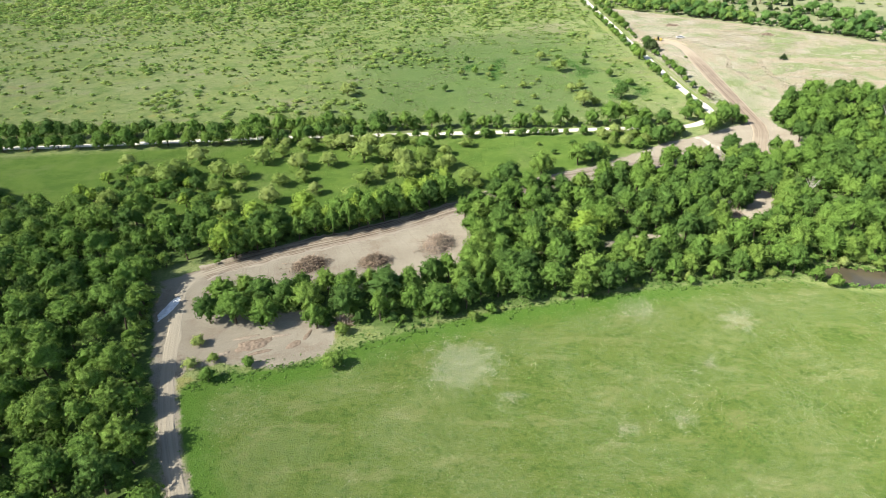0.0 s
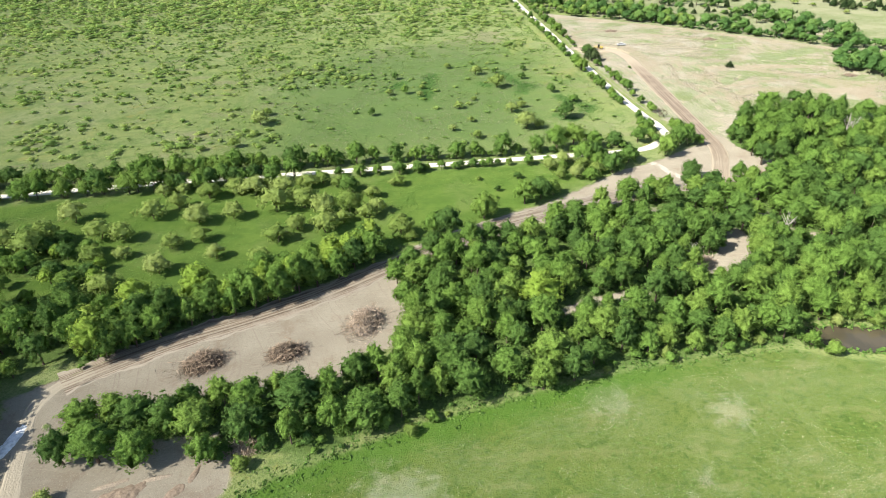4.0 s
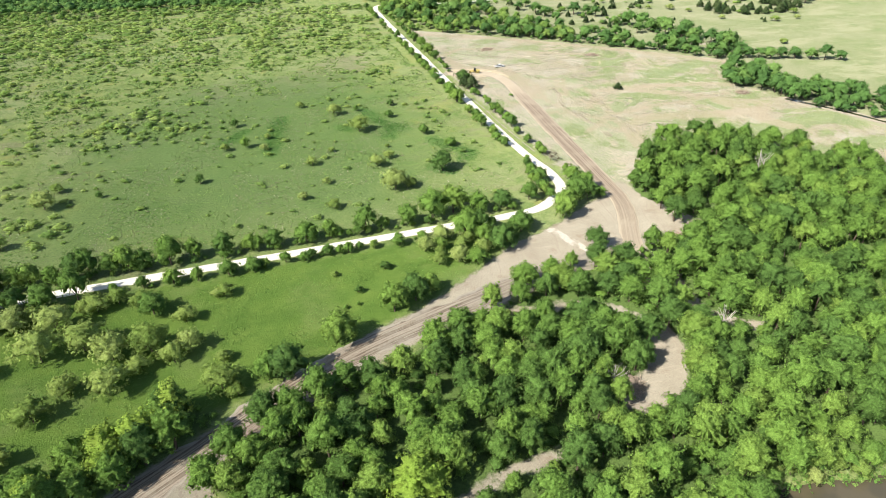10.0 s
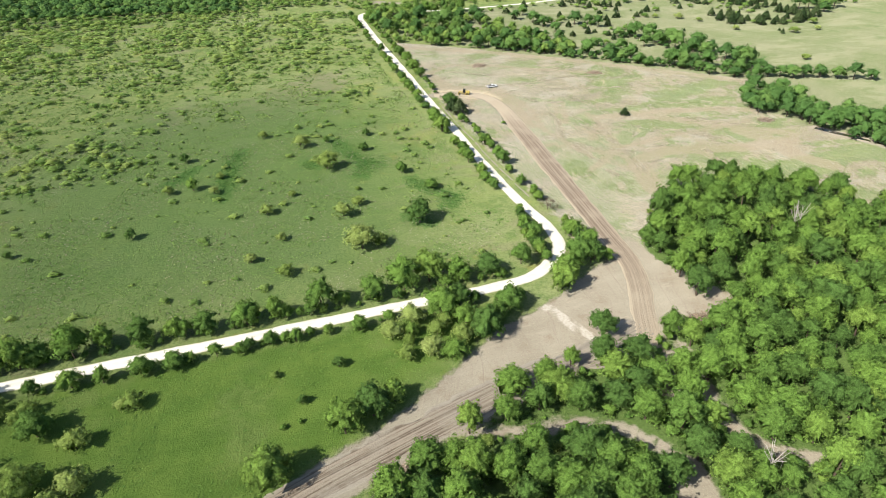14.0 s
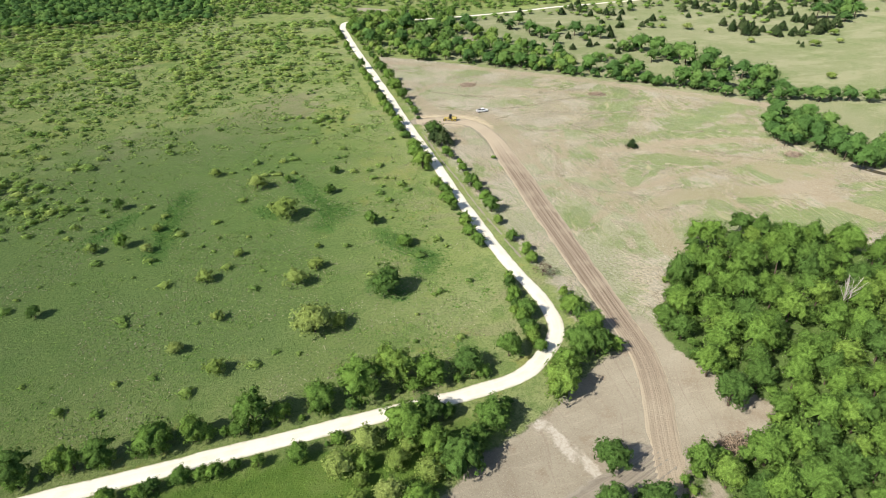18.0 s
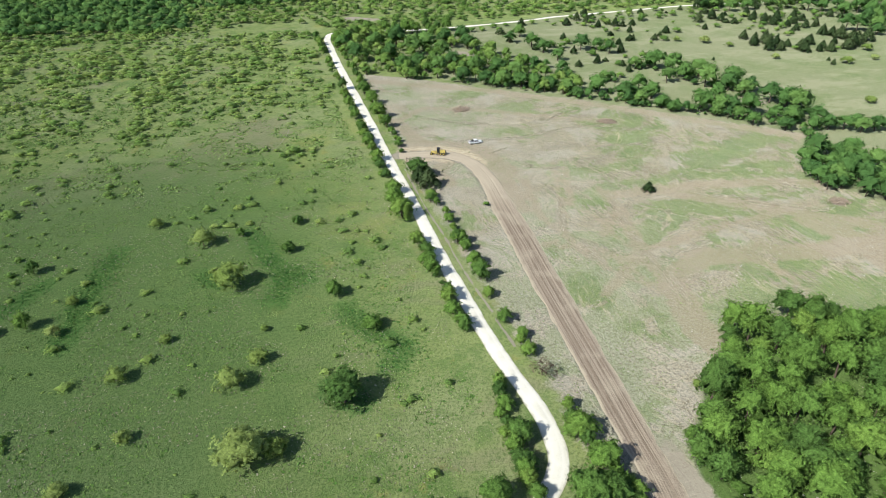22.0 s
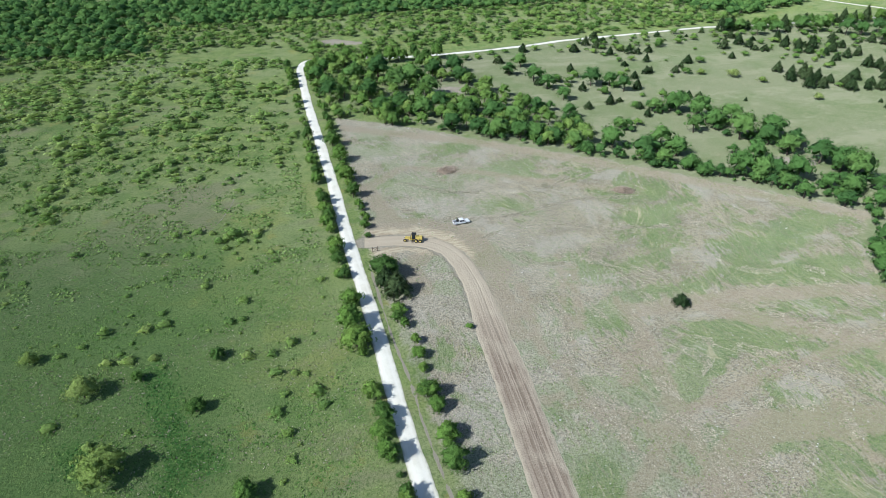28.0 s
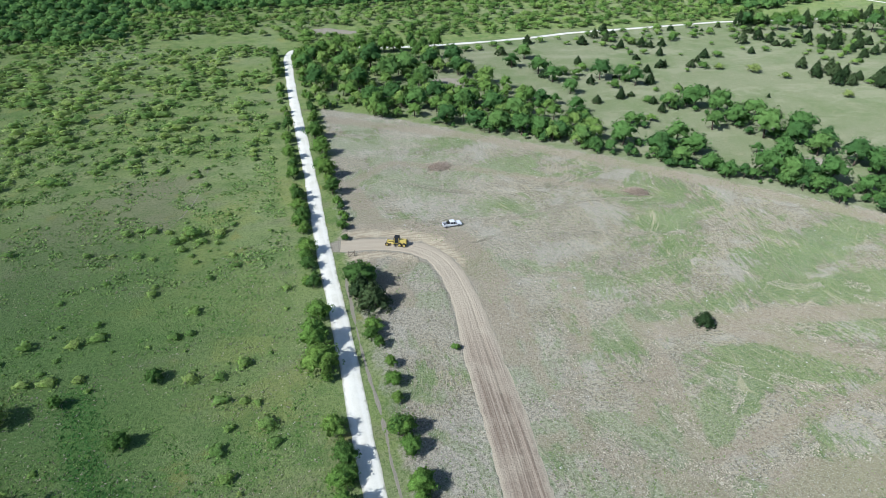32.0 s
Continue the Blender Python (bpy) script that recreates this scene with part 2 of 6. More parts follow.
    hay = m.mix(m.math("MULTIPLY", m.step(m.noise(0.5, 5, 0.7), 0.50, 0.62), 0.6), hay, (0.055, 0.108, 0.020))
    hay = m.mix(m.math("MULTIPLY", m.step(m.noise(0.13, 6, 0.75, stretch=(0.6, 1.4, 1.0), turn=20), 0.52, 0.62), 0.45), hay, (0.205, 0.215, 0.085))
    flowers = m.math("MULTIPLY", m.step(m.noise(7.0, 2, 0.6), 0.58, 0.66), m.step(m.noise(0.07, 4), 0.38, 0.60))
    hay = m.mix(m.math("MULTIPLY", flowers, 0.6), hay, (0.62, 0.64, 0.46))
    bloom = m.math("MULTIPLY", m.step(m.math("ADD", m.attr("bloom"), m.math("MULTIPLY", ragged, 22.0)), 3.0, -4.0), m.step(m.noise(5.5, 3, 0.65), 0.50, 0.60))
    hay = m.mix(m.math("MULTIPLY", bloom, 0.6), hay, (0.66, 0.63, 0.54))
    # deeper green hay towards the pasture's edge, fading out eastwards
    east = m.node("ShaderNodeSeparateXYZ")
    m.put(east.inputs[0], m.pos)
    edge_green = m.math("MULTIPLY", m.step(east.outputs[0], 100.0, 55.0), 0.8)
    hay = m.mix(m.math("MULTIPLY", m.step(m.math("ADD", m.attr("pasture"), m.math("MULTIPLY", ragged, 8.0)), -11.0, -2.0), edge_green), hay, (0.074, 0.158, 0.022))
    # cleared field of chipped brush: grey litter, green regrowth, pale drag marks
    chip = m.mix(m.step(mid, 0.35, 0.68), (0.380, 0.325, 0.225), (0.290, 0.245, 0.168))
    wander = m.bent(0.02, 30.0)
    sweep = m.noise(0.036, 6, 0.64, vector=wander, stretch=(0.75, 1.5, 1.0), turn=8)
    chip = m.mix(m.math("MULTIPLY", m.step(m.noise(0.05, 5, 0.65, stretch=(1.0, 2.0, 1.0), turn=15), 0.54, 0.64), 0.7), chip, (0.243, 0.207, 0.155))
    south = m.node("ShaderNodeSeparateXYZ")
    m.put(south.inputs[0], m.pos)
    lush_end = m.math("MULTIPLY", m.step(south.outputs[1], 420.0, 300.0), 0.05)
    chip = m.mix(m.math("MULTIPLY", m.step(fine, 0.46, 0.58), 0.85), chip, (0.123, 0.113, 0.087))
    chip = m.mix(m.math("MULTIPLY", m.step(speck, 0.55, 0.62), 0.9), chip, (0.500, 0.465, 0.395))
    comb = m.math("MULTIPLY", m.math("SUBTRACT", m.math("ADD", m.noise(0.2, 5, 0.65, vector=wander, stretch=(3.0, 0.7, 1.0), turn=62), m.noise(0.2, 5, 0.65, vector=wander, stretch=(3.0, 0.7, 1.0), turn=-30)), 1.0), 0.5)
    tuft = m.step(m.math("ADD", m.math("MULTIPLY", comb, 46.0), m.math("ADD", m.attr("green"), m.math("MULTIPLY", m.math("SUBTRACT", m.noise(0.16, 6, 0.7), 0.5), 26.0))), 2.0, -2.0)
    regrown = m.math("MAXIMUM", m.math("MULTIPLY", m.step(m.math("ADD", m.math("ADD", sweep, lush_end), m.math("MULTIPLY", comb, 0.55)), 0.50, 0.56), 0.76), m.math("MULTIPLY", tuft, 0.82))
    chip = m.mix(m.math("MULTIPLY", m.step(m.noise(0.055, 6, 0.7, vector=wander), 0.52, 0.58), 0.5), chip, (0.414, 0.380, 0.331))
    grassy = m.mix(m.step(fine, 0.45, 0.62), (0.190, 0.262, 0.086), (0.085, 0.150, 0.042))
    chip = m.mix(regrown, chip, m.mix(0.5, grassy, m.mix(m.step(mid, 0.35, 0.65), (0.150, 0.222, 0.058), (0.092, 0.160, 0.040))))
    for turn, many, colour in ((-12, 0.55, (0.295, 0.255, 0.193)), (38, 0.56, (0.282, 0.240, 0.184))):
        drag = m.noise(0.20, 6, 0.7, vector=wander, stretch=(5.0, 0.3, 1.0), turn=turn)
        chip = m.mix(m.math("MULTIPLY", m.step(drag, many, many + 0.10), 0.5), chip, colour)
    curl = m.bent(0.012, 90.0)
    for turn, many, way in ((18, 0.61, curl), (-38, 0.61, m.bent(0.03, 45.0)), (78, 0.60, curl)):
        straw = m.math("ADD", m.noise(0.22, 5, 0.66, vector=way, stretch=(5.0, 0.4, 1.0), turn=turn), m.math("MULTIPLY", m.math("SUBTRACT", m.noise(0.06, 4), 0.5), 0.22))
        chip = m.mix(m.math("MULTIPLY", m.step(straw, many, many + 0.05), 0.55), chip, (0.470, 0.400, 0.270))
        chip = m.mix(m.math("MULTIPLY", m.step(straw, 1.0 - many, 0.96 - many), 0.45), chip, (0.165, 0.155, 0.095))
    west = m.math("MULTIPLY", m.step(south.outputs[0], 225.0, 165.0), m.step(m.noise(0.05, 5, 0.65), 0.36, 0.52))
    chip = m.mix(m.math("MULTIPLY", west, 0.45), chip, m.mix(m.step(fine, 0.42, 0.62), (0.520, 0.470, 0.395), (0.270, 0.235, 0.185)))
    scrape = m.step(m.math("ADD", m.attr("scrape"), m.math("MULTIPLY", ragged, 5.0)), 0.6, -0.6)
    chip = m.mix(m.math("MULTIPLY", scrape, 0.68), chip, m.mix(m.step(fine, 0.4, 0.7), (0.352, 0.289, 0.212), (0.264, 0.211, 0.153)))
    chip = m.mix(m.math("MULTIPLY", m.step(m.noise(2.4, 5, 0.7), 0.46, 0.38), 0.5), chip, (0.105, 0.105, 0.070))
    chip = m.mix(m.math("MULTIPLY", m.step(m.noise(4.2, 3, 0.6), 0.56, 0.62), 0.65), chip, (0.560, 0.520, 0.430))
    chip = m.tint(chip, (0.895, 0.910, 0.865))
    turned = m.step(m.math("ADD", m.attr("turned"), m.math("MULTIPLY", ragged, 7.0)), 1.5, -1.5)
    arcs = m.noise(0.5, 5, 0.65, vector=m.bent(0.02, 20.0), stretch=(0.5, 3.0, 1.0), turn=-6)
    chip = m.mix(m.math("MULTIPLY", turned, 0.9), chip, m.mix(m.step(arcs, 0.44, 0.58), (0.500, 0.428, 0.300), (0.360, 0.295, 0.200)))
    # dry savanna
    dry = m.mix(m.step(mid, 0.35, 0.7), (0.185, 0.203, 0.106), (0.138, 0.172, 0.072))
    dry = m.mix(m.math("MULTIPLY", m.step(big, 0.42, 0.6), 0.7), dry, (0.217, 0.222, 0.131))
    dry = m.mix(m.math("MULTIPLY", m.step(m.noise(0.05, 6, 0.7), 0.52, 0.62), 0.5), dry, (0.150, 0.185, 0.080))
    dry = m.mix(m.math("MULTIPLY", m.step(fine, 0.46, 0.62), 0.6), dry, (0.130, 0.158, 0.070))
    dry = m.mix(m.math("MULTIPLY", m.step(speck, 0.55, 0.64), 0.55), dry, (0.340, 0.330, 0.220))
    dry = m.mix(m.math("MULTIPLY", m.step(m.noise(0.3, 5, 0.7), 0.56, 0.64), 0.4), dry, (0.290, 0.262, 0.165))
    dry = m.mix(m.math("MULTIPLY", m.step(m.noise(0.03, 6, 0.72, stretch=(0.7, 1.6, 1.0), turn=-25), 0.50, 0.60), 0.55), dry, (0.265, 0.262, 0.165))
    dry = m.mix(m.math("MULTIPLY", m.step(m.noise(0.022, 6, 0.72), 0.54, 0.62), 0.5), dry, (0.120, 0.165, 0.062))
    dry = m.times(dry, 1.08)
    # bare soil
    soil = m.mix(m.step(mid, 0.3, 0.7), (0.302, 0.275, 0.210), (0.252, 0.225, 0.170))
    soil = m.mix(m.math("MULTIPLY", m.step(fine, 0.48, 0.75), 0.45), soil, (0.225, 0.182, 0.132))
    soil = m.mix(m.math("MULTIPLY", m.step(m.noise(0.5, 5, 0.6, stretch=(0.35, 2.0, 1.0), turn=-27), 0.55, 0.68), 0.4), soil, (0.365, 0.322, 0.250))
    soil = m.mix(m.math("MULTIPLY", m.step(m.noise(0.14, 6, 0.7), 0.52, 0.66), 0.55), soil, (0.210, 0.163, 0.116))
    for turn, many in ((-20, 0.60), (55, 0.615)):
        tyre = m.noise(0.2, 3, 0.5, vector=m.bent(0.02, 40.0), stretch=(9.0, 0.2, 1.0), turn=turn)
        soil = m.mix(m.math("MULTIPLY", m.step(tyre, many, many + 0.05), 0.4), soil, (0.225, 0.186, 0.145))
    soil = m.mix(m.math("MULTIPLY", m.step(m.noise(2.2, 5, 0.75), 0.53, 0.62), 0.5), soil, (0.185, 0.150, 0.108))
    soil = m.mix(m.math("MULTIPLY", m.step(m.noise(3.6, 4, 0.7), 0.56, 0.63), 0.55), soil, (0.420, 0.375, 0.290))
    spoil = m.step(m.math("ADD", m.attr("spoil"), m.math("MULTIPLY", ragged, 3.5)), 0.5, -0.5)
    soil = m.mix(m.math("MULTIPLY", spoil, 0.85), soil, m.mix(m.step(fine, 0.4, 0.7), (0.46, 0.425, 0.36), (0.34, 0.305, 0.25)))
    # woodland floor
    floor = m.mix(m.step(fine, 0.4, 0.7), (0.105, 0.165, 0.045), (0.070, 0.110, 0.032))

    c = m.mix(inside("strip", 10.0, 3.0), rough, lush)
    c = m.mix(inside("savanna", 40.0, 8.0), c, dry)
    c = m.mix(inside("cleared", 7.0, 1.2), c, chip)
    c = m.mix(inside("woods", 5.0, 1.2), c, floor)
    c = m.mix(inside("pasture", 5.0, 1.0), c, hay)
    c = m.mix(inside("soil", 4.5, 0.7), c, soil)
    bare = m.math("SUBTRACT", 1.0, m.math("MULTIPLY", inside("soil", 4.5, 0.7), 0.78))
    m.bump(m.math("MULTIPLY", m.math("ADD", m.math("MULTIPLY", fine, 0.8), m.math("MULTIPLY", speck, 0.45)), bare), 1.0, 0.5)
    return m.done(c, 0.95, 0.05, matt=1.0)


def gravel_material():
    m = Nodes("white_gravel")
    across = m.attr("across")
    c = m.mix(m.step(m.noise(0.25, 5), 0.35, 0.7), (0.800, 0.758, 0.640), (0.700, 0.655, 0.530))
    wheel = m.math("ABSOLUTE", m.math("SUBTRACT", m.math("ABSOLUTE", across), 0.48))
    c = m.mix(m.math("MULTIPLY", m.step(wheel, 0.22, 0.05), 0.6), c, (0.81, 0.765, 0.655))
    c = m.mix(m.math("MULTIPLY", m.step(m.math("ADD", m.math("ABSOLUTE", across), m.math("MULTIPLY", m.noise(0.6, 5), 0.5)), 1.0, 1.3), 0.8), c, (0.34, 0.32, 0.20))
    c = m.mix(m.math("MULTIPLY", m.step(m.noise(4.0, 4), 0.5, 0.8), 0.25), c, (0.5, 0.47, 0.4))
    m.bump(m.noise(5.0, 4), 0.5, 0.05)
    return m.done(c, 0.95, 0.1)


def graded_material(name, base, dark, pale, ruts, fade=(1e5, 2e5)):
    """Freshly graded earth: streaks and wheel ruts that follow the track."""
    m = Nodes(name)
    across, along = m.attr("across"), m.attr("along")
    v = m.node("ShaderNodeCombineXYZ")
    m.put(v.inputs[0], m.math("MULTIPLY", across, ruts))
    m.put(v.inputs[1], m.math("MULTIPLY", along, 0.02))
    streak = m.noise(1.0, 4, 0.6, vector=v.outputs[0])
    c = m.mix(m.step(streak, 0.44, 0.57), base, dark)
    rut = m.math("ABSOLUTE", m.math("SUBTRACT", m.math("ABSOLUTE", m.math("ADD", across, m.math("MULTIPLY", m.noise(0.05, 2), 0.2))), 0.36))
    c = m.mix(m.math("MULTIPLY", m.step(rut, 0.16, 0.04), 0.5), c, tuple(v * 0.85 for v in dark))
    c = m.mix(m.math("MULTIPLY", m.step(m.noise(0.9, 6, 0.7), 0.5, 0.72), 0.45), c, pale)
    c = m.mix(m.math("MULTIPLY", m.step(m.noise(0.12, 4), 0.48, 0.66), 0.5), c, pale)
    c = m.mix(m.math("MULTIPLY", m.step(along, fade[0], fade[1]), 0.72), c, tuple(v * 1.2 for v in pale))
    c = m.mix(m.math("MULTIPLY", m.step(along, 70.0, 25.0), 0.55), c, pale)
    edge = m.math("ADD", m.math("ABSOLUTE", across), m.math("MULTIPLY", m.noise(0.3, 5, 0.6), 0.5))
    c = m.mix(m.step(edge, 0.95, 1.2), c, pale)
    m.bump(m.math("ADD", streak, m.noise(2.5, 5)), 0.7, 0.2)
    return m.done(c, 0.97, 0.08)


M_GROUND = ground_material()
M_GRAVEL = gravel_material()
M_TRACK = graded_material("graded_brown_earth", (0.352, 0.284, 0.208), (0.225, 0.172, 0.123), (0.430, 0.362, 0.260), 8.0, (150, 190))
M_LANE = graded_material("rutted_pale_earth", (0.300, 0.252, 0.192), (0.140, 0.108, 0.078), (0.318, 0.285, 0.224), 11.0)
M_DRIVE = graded_material("dusty_drive_earth", (0.305, 0.272, 0.206), (0.275, 0.240, 0.180), (0.300, 0.270, 0.206), 3.0)
M_LIME = plain("crushed_limestone", (0.80, 0.80, 0.78), 0.95, 0.1, dirt=0.35, scale=1.5)


# ---------- mesh helpers ----------
def grid_mesh(name, verts, faces, material=None, attrs=None, smooth=False):
    """A mesh from arrays of places and of faces with the same number of corners."""
    me = bpy.data.meshes.new(name)
    verts, faces = np.asarray(verts, np.float32), np.asarray(faces, np.int32)
    k = faces.shape[1]
    me.vertices.add(len(verts))
    me.vertices.foreach_set("co", verts.ravel())
    me.loops.add(faces.size)
    me.loops.foreach_set("vertex_index", faces.ravel())
    me.polygons.add(len(faces))
    me.polygons.foreach_set("loop_start", np.arange(0, faces.size, k, dtype=np.int32))
    me.polygons.foreach_set("loop_total", np.full(len(faces), k, np.int32))
    if smooth:
        me.polygons.foreach_set("use_smooth", np.ones(len(faces), bool))
    me.update(calc_edges=True)
    for key, values in (attrs or {}).items():
        values = np.asarray(values, np.float32)
        a = me.attributes.new(key, "FLOAT_VECTOR" if values.ndim == 2 else "FLOAT", "POINT")
        a.data.foreach_set("vector" if values.ndim == 2 else "value", values.ravel())
    if material:
        me.materials.append(material)
    return me


def polygon_distance(px, py, poly):
    """Signed distance to a polygon, below zero inside."""
    poly = np.asarray(poly, float)
    best, inside = np.full(px.shape, 1e9), np.zeros(px.shape, bool)
    for (x0, y0), (x1, y1) in zip(poly, np.roll(poly, -1, 0)):
        dx, dy = x1 - x0, y1 - y0
        t = np.clip(((px - x0) * dx + (py - y0) * dy) / (dx * dx + dy * dy + 1e-9), 0, 1)
        best = np.minimum(best, np.hypot(px - x0 - t * dx, py - y0 - t * dy))
        inside ^= ((y0 > py) != (y1 > py)) & (px < dx * (py - y0) / (dy + 1e-12 * (dy == 0)) + x0)
    return np.where(inside, -best, best)


def line_distance(px, py, line, half):
    best = np.full(px.shape, 1e9)
    for (x0, y0), (x1, y1) in zip(line[:-1], line[1:]):
        dx, dy = x1 - x0, y1 - y0
        t = np.clip(((px - x0) * dx + (py - y0) * dy) / (dx * dx + dy * dy + 1e-9), 0, 1)
        best = np.minimum(best, np.hypot(px - x0 - t * dx, py - y0 - t * dy))
    return best - half


def curve_points(line, step):
    """A smooth line through the given points, cut into even steps."""
    p = np.asarray(line, float)
    p = np.vstack([2 * p[0] - p[1], p, 2 * p[-1] - p[-2]])
    out = []
    for a, b, c, d in zip(p[:-3], p[1:-2], p[2:-1], p[3:]):
        for t in np.linspace(0, 1, max(2, int(np.hypot(*(c - b)) / step)), endpoint=False):
            out.append(0.5 * (2 * b + (c - a) * t + (2 * a - 5 * b + 4 * c - d) * t * t + (3 * b - a - 3 * c + d) * t ** 3))
    return np.array(out + [p[-2]])


def ribbon(name, line, half, material, lift, profile, step=1.5, ragged=0.25, seed=1, label="", kind="structure"):
    """A strip along a line, with a cross profile of (place across -1 to 1, height); half its width, or (way along, half) pairs."""
    rng = np.random.default_rng(seed)
    c = curve_points(line, step)
    tangent = np.gradient(c, axis=0)
    tangent /= np.linalg.norm(tangent, axis=1)[:, None]
    side = np.stack([tangent[:, 1], -tangent[:, 0]], 1)
    n, k = len(c), len(profile)
    wave = np.convolve(rng.normal(size=n + 8), np.ones(4) / 2.0, "same")[4:-4] * ragged
    wave2 = np.convolve(rng.normal(size=n + 8), np.ones(4) / 2.0, "same")[4:-4] * ragged
    along = np.r_[0, np.cumsum(np.linalg.norm(np.diff(c, axis=0), axis=1))]
    if not np.isscalar(half):
        half = np.interp(along, *zip(*half))
    verts, across = [], []
    for u, h in profile:
        w = half * u + (wave if u > 0.8 else 0) + (wave2 if u < -0.8 else 0)
        z = lift + h + rng.normal(size=n) * 0.012 * (abs(u) < 0.95)
        verts.append(np.column_stack([c + side * np.reshape(w * np.ones(n), (n, 1)), z * np.ones(n)]))
        across.append(np.full(n, u))
    verts, across = np.stack(verts, 1).reshape(-1, 3), np.stack(across, 1).ravel()
    i = np.arange(n - 1)[:, None] * k + np.arange(k - 1)[None]
    faces = np.stack([i, i + 1, i + k + 1, i + k], -1).reshape(-1, 4)
    me = grid_mesh(name, verts, faces[:, ::-1], material, {"across": across, "along": np.repeat(along, k)}, smooth=True)
    if me.polygons[0].normal.z < 0:
        me.flip_normals()
    return tagged(new(name, me), label, kind=kind)


# ---------- the plan ----------
ROAD_WEST = [(-330, 262), (-180, 264), (-81, 269), (-38, 269.5), (12, 270), (62, 270.5), (90, 271), (106, 271), (119, 272.5),
             (127, 277), (133.5, 283.5), (136, 291), (136.3, 300), (135, 316), (134.6, 337), (135, 367), (136, 405), (136.5, 437),
             (138, 480), (139, 530), (140, 570), (141.5, 600), (143, 622), (150, 634), (170, 634), (196, 627), (222, 625)]
ROAD_FAR = [(222, 625), (251, 626), (282, 629), (307, 633), (362, 635), (407, 637), (440, 634), (500, 628), (555, 629), (576, 645), (567, 665), (556, 688), (546, 725)]
TRACK = [(128, 222), (137.8, 244), (145.8, 260), (149.8, 272), (152, 290), (154.9, 314), (158.2, 343), (160.6, 361), (163.6, 387), (165.6, 404),
         (165, 418), (161, 426), (153, 431), (141, 433.5)]
LANE = [(137, 243), (120, 238), (103, 235.5), (85, 231), (64, 225), (46, 219), (28, 210), (9, 198), (-9, 187.5), (-26, 180), (-42, 174), (-56, 167), (-66, 161)]
DRIVE = [(-60, 164.5), (-67, 160), (-69.5, 153), (-67, 140), (-64, 126), (-60, 111), (-55, 97), (-49, 84), (-42, 68), (-36, 40), (-36, -80)]
TURNED = [(139.5, 425), (139, 439), (148, 440), (160, 437), (168, 431), (171, 418), (166, 411), (161, 420), (152, 425)]
SOIL = [
    [(-78, 157), (-64, 165), (-42, 178), (-25, 184), (-10, 192), (10, 203), (22, 210), (39, 219.5), (54, 227), (66, 231), (86, 243), (104, 255),
     (114, 258), (123, 262), (138, 271), (148, 276), (158, 284), (158, 268), (167, 247), (158, 240), (142, 240), (132, 236), (110, 234),
     (96, 231), (83, 225.5), (64, 219.5), (40, 209.5), (24, 201.5), (13, 194), (14, 182), (14, 173), (10, 164), (-3, 154), (-16, 152), (-34, 151.5), (-52, 150.5), (-62, 147)],
    [(-76, 158), (-66, 150), (-62, 142), (-52, 140), (-40, 141), (-28, 141), (-23, 131), (-25, 124), (-30, 121), (-38, 118.5), (-50, 121), (-58, 119), (-61, 108), (-66, 118), (-71, 134), (-75, 146)],
    [(158, 676), (170, 678), (182, 668), (190, 665), (182, 661), (164, 664)],
    [(200, 566), (210, 568), (220, 563), (214, 557), (203, 558)],
    [(302, 450), (310, 448), (318, 442), (314, 438), (304, 443)],
    [(120, 208), (124, 204), (122, 193), (114, 184), (104, 180), (99, 181), (98, 186), (102, 190), (108, 192), (115, 199)],
]
TRAILS = [([(84, 225), (94, 221), (104, 221), (114, 216), (120, 207)], 1.8), ([(141, 234), (139.5, 226), (136.8, 219), (136, 211), (136.4, 204.5), (141, 200), (146, 197)], 2.0),
          ([(54, 170.6), (61, 173.4), (66.8, 175.4), (73.4, 176), (80, 177)], 1.5), ([(36, 167.5), (38.8, 170.7), (41, 172.5)], 1.8)]
PASTURE = [(-58, 112), (-52, 117), (-35, 118.5), (-27, 121), (-18, 126), (-9, 130), (3, 134), (15, 138), (31, 141), (50, 145), (67, 147.5), (86, 149),
           (106, 148), (120, 142), (150, 140), (400, 120), (400, -300), (-20, -300), (-34, 40), (-45, 80), (-53, 98)]
CLEARED = [(142, 300), (141, 350), (141, 405), (141.5, 437), (146, 480), (149, 541), (173, 525), (197, 504), (220, 484), (240, 468), (260, 447), (277, 431), (294, 415),
           (304, 404), (286, 391), (276, 372), (280, 355), (282, 335), (288, 318), (292, 296), (300, 270), (240, 250), (165, 245), (152, 276), (142, 280), (140, 290)]
STRIP = [(-330, 240), (-84, 262), (10, 266), (80, 266), (112, 264), (104, 256), (66, 232), (20, 212), (-20, 196), (-70, 186), (-120, 200), (-330, 200)]
SAVANNA = [(222, 622), (160, 560), (240, 440), (280, 400), (262, 370), (268, 320), (280, 280), (420, 250), (700, 350), (760, 640), (430, 636), (300, 634)]
FOREST = [(-6, 138), (3, 136), (15, 140), (31, 143), (50, 147), (67, 149), (86, 150), (108, 151), (112, 158), (130, 157), (152, 154), (330, 140), (345, 230),
          (262, 262), (240, 278), (234, 294), (214, 306), (192, 309), (176, 296), (160, 280), (153, 264), (162, 246), (142, 238), (108, 232), (64, 217.5),
          (40, 207.5), (26, 200), (15, 191), (16, 172), (8, 160)]
FOREST_LEFT = [(-46, 56), (-57, 90), (-62, 108), (-68, 130), (-76, 150), (-84, 162), (-70, 170), (-60, 176), (-72, 188), (-110, 192), (-150, 215), (-330, 235), (-380, 60)]
FRONT_STRIP = [(-59, 148), (-58, 137.5), (-46, 134.5), (-30, 136.5), (-13, 133.5), (-3, 133), (10, 158), (0, 153), (-16, 151), (-40, 150)]
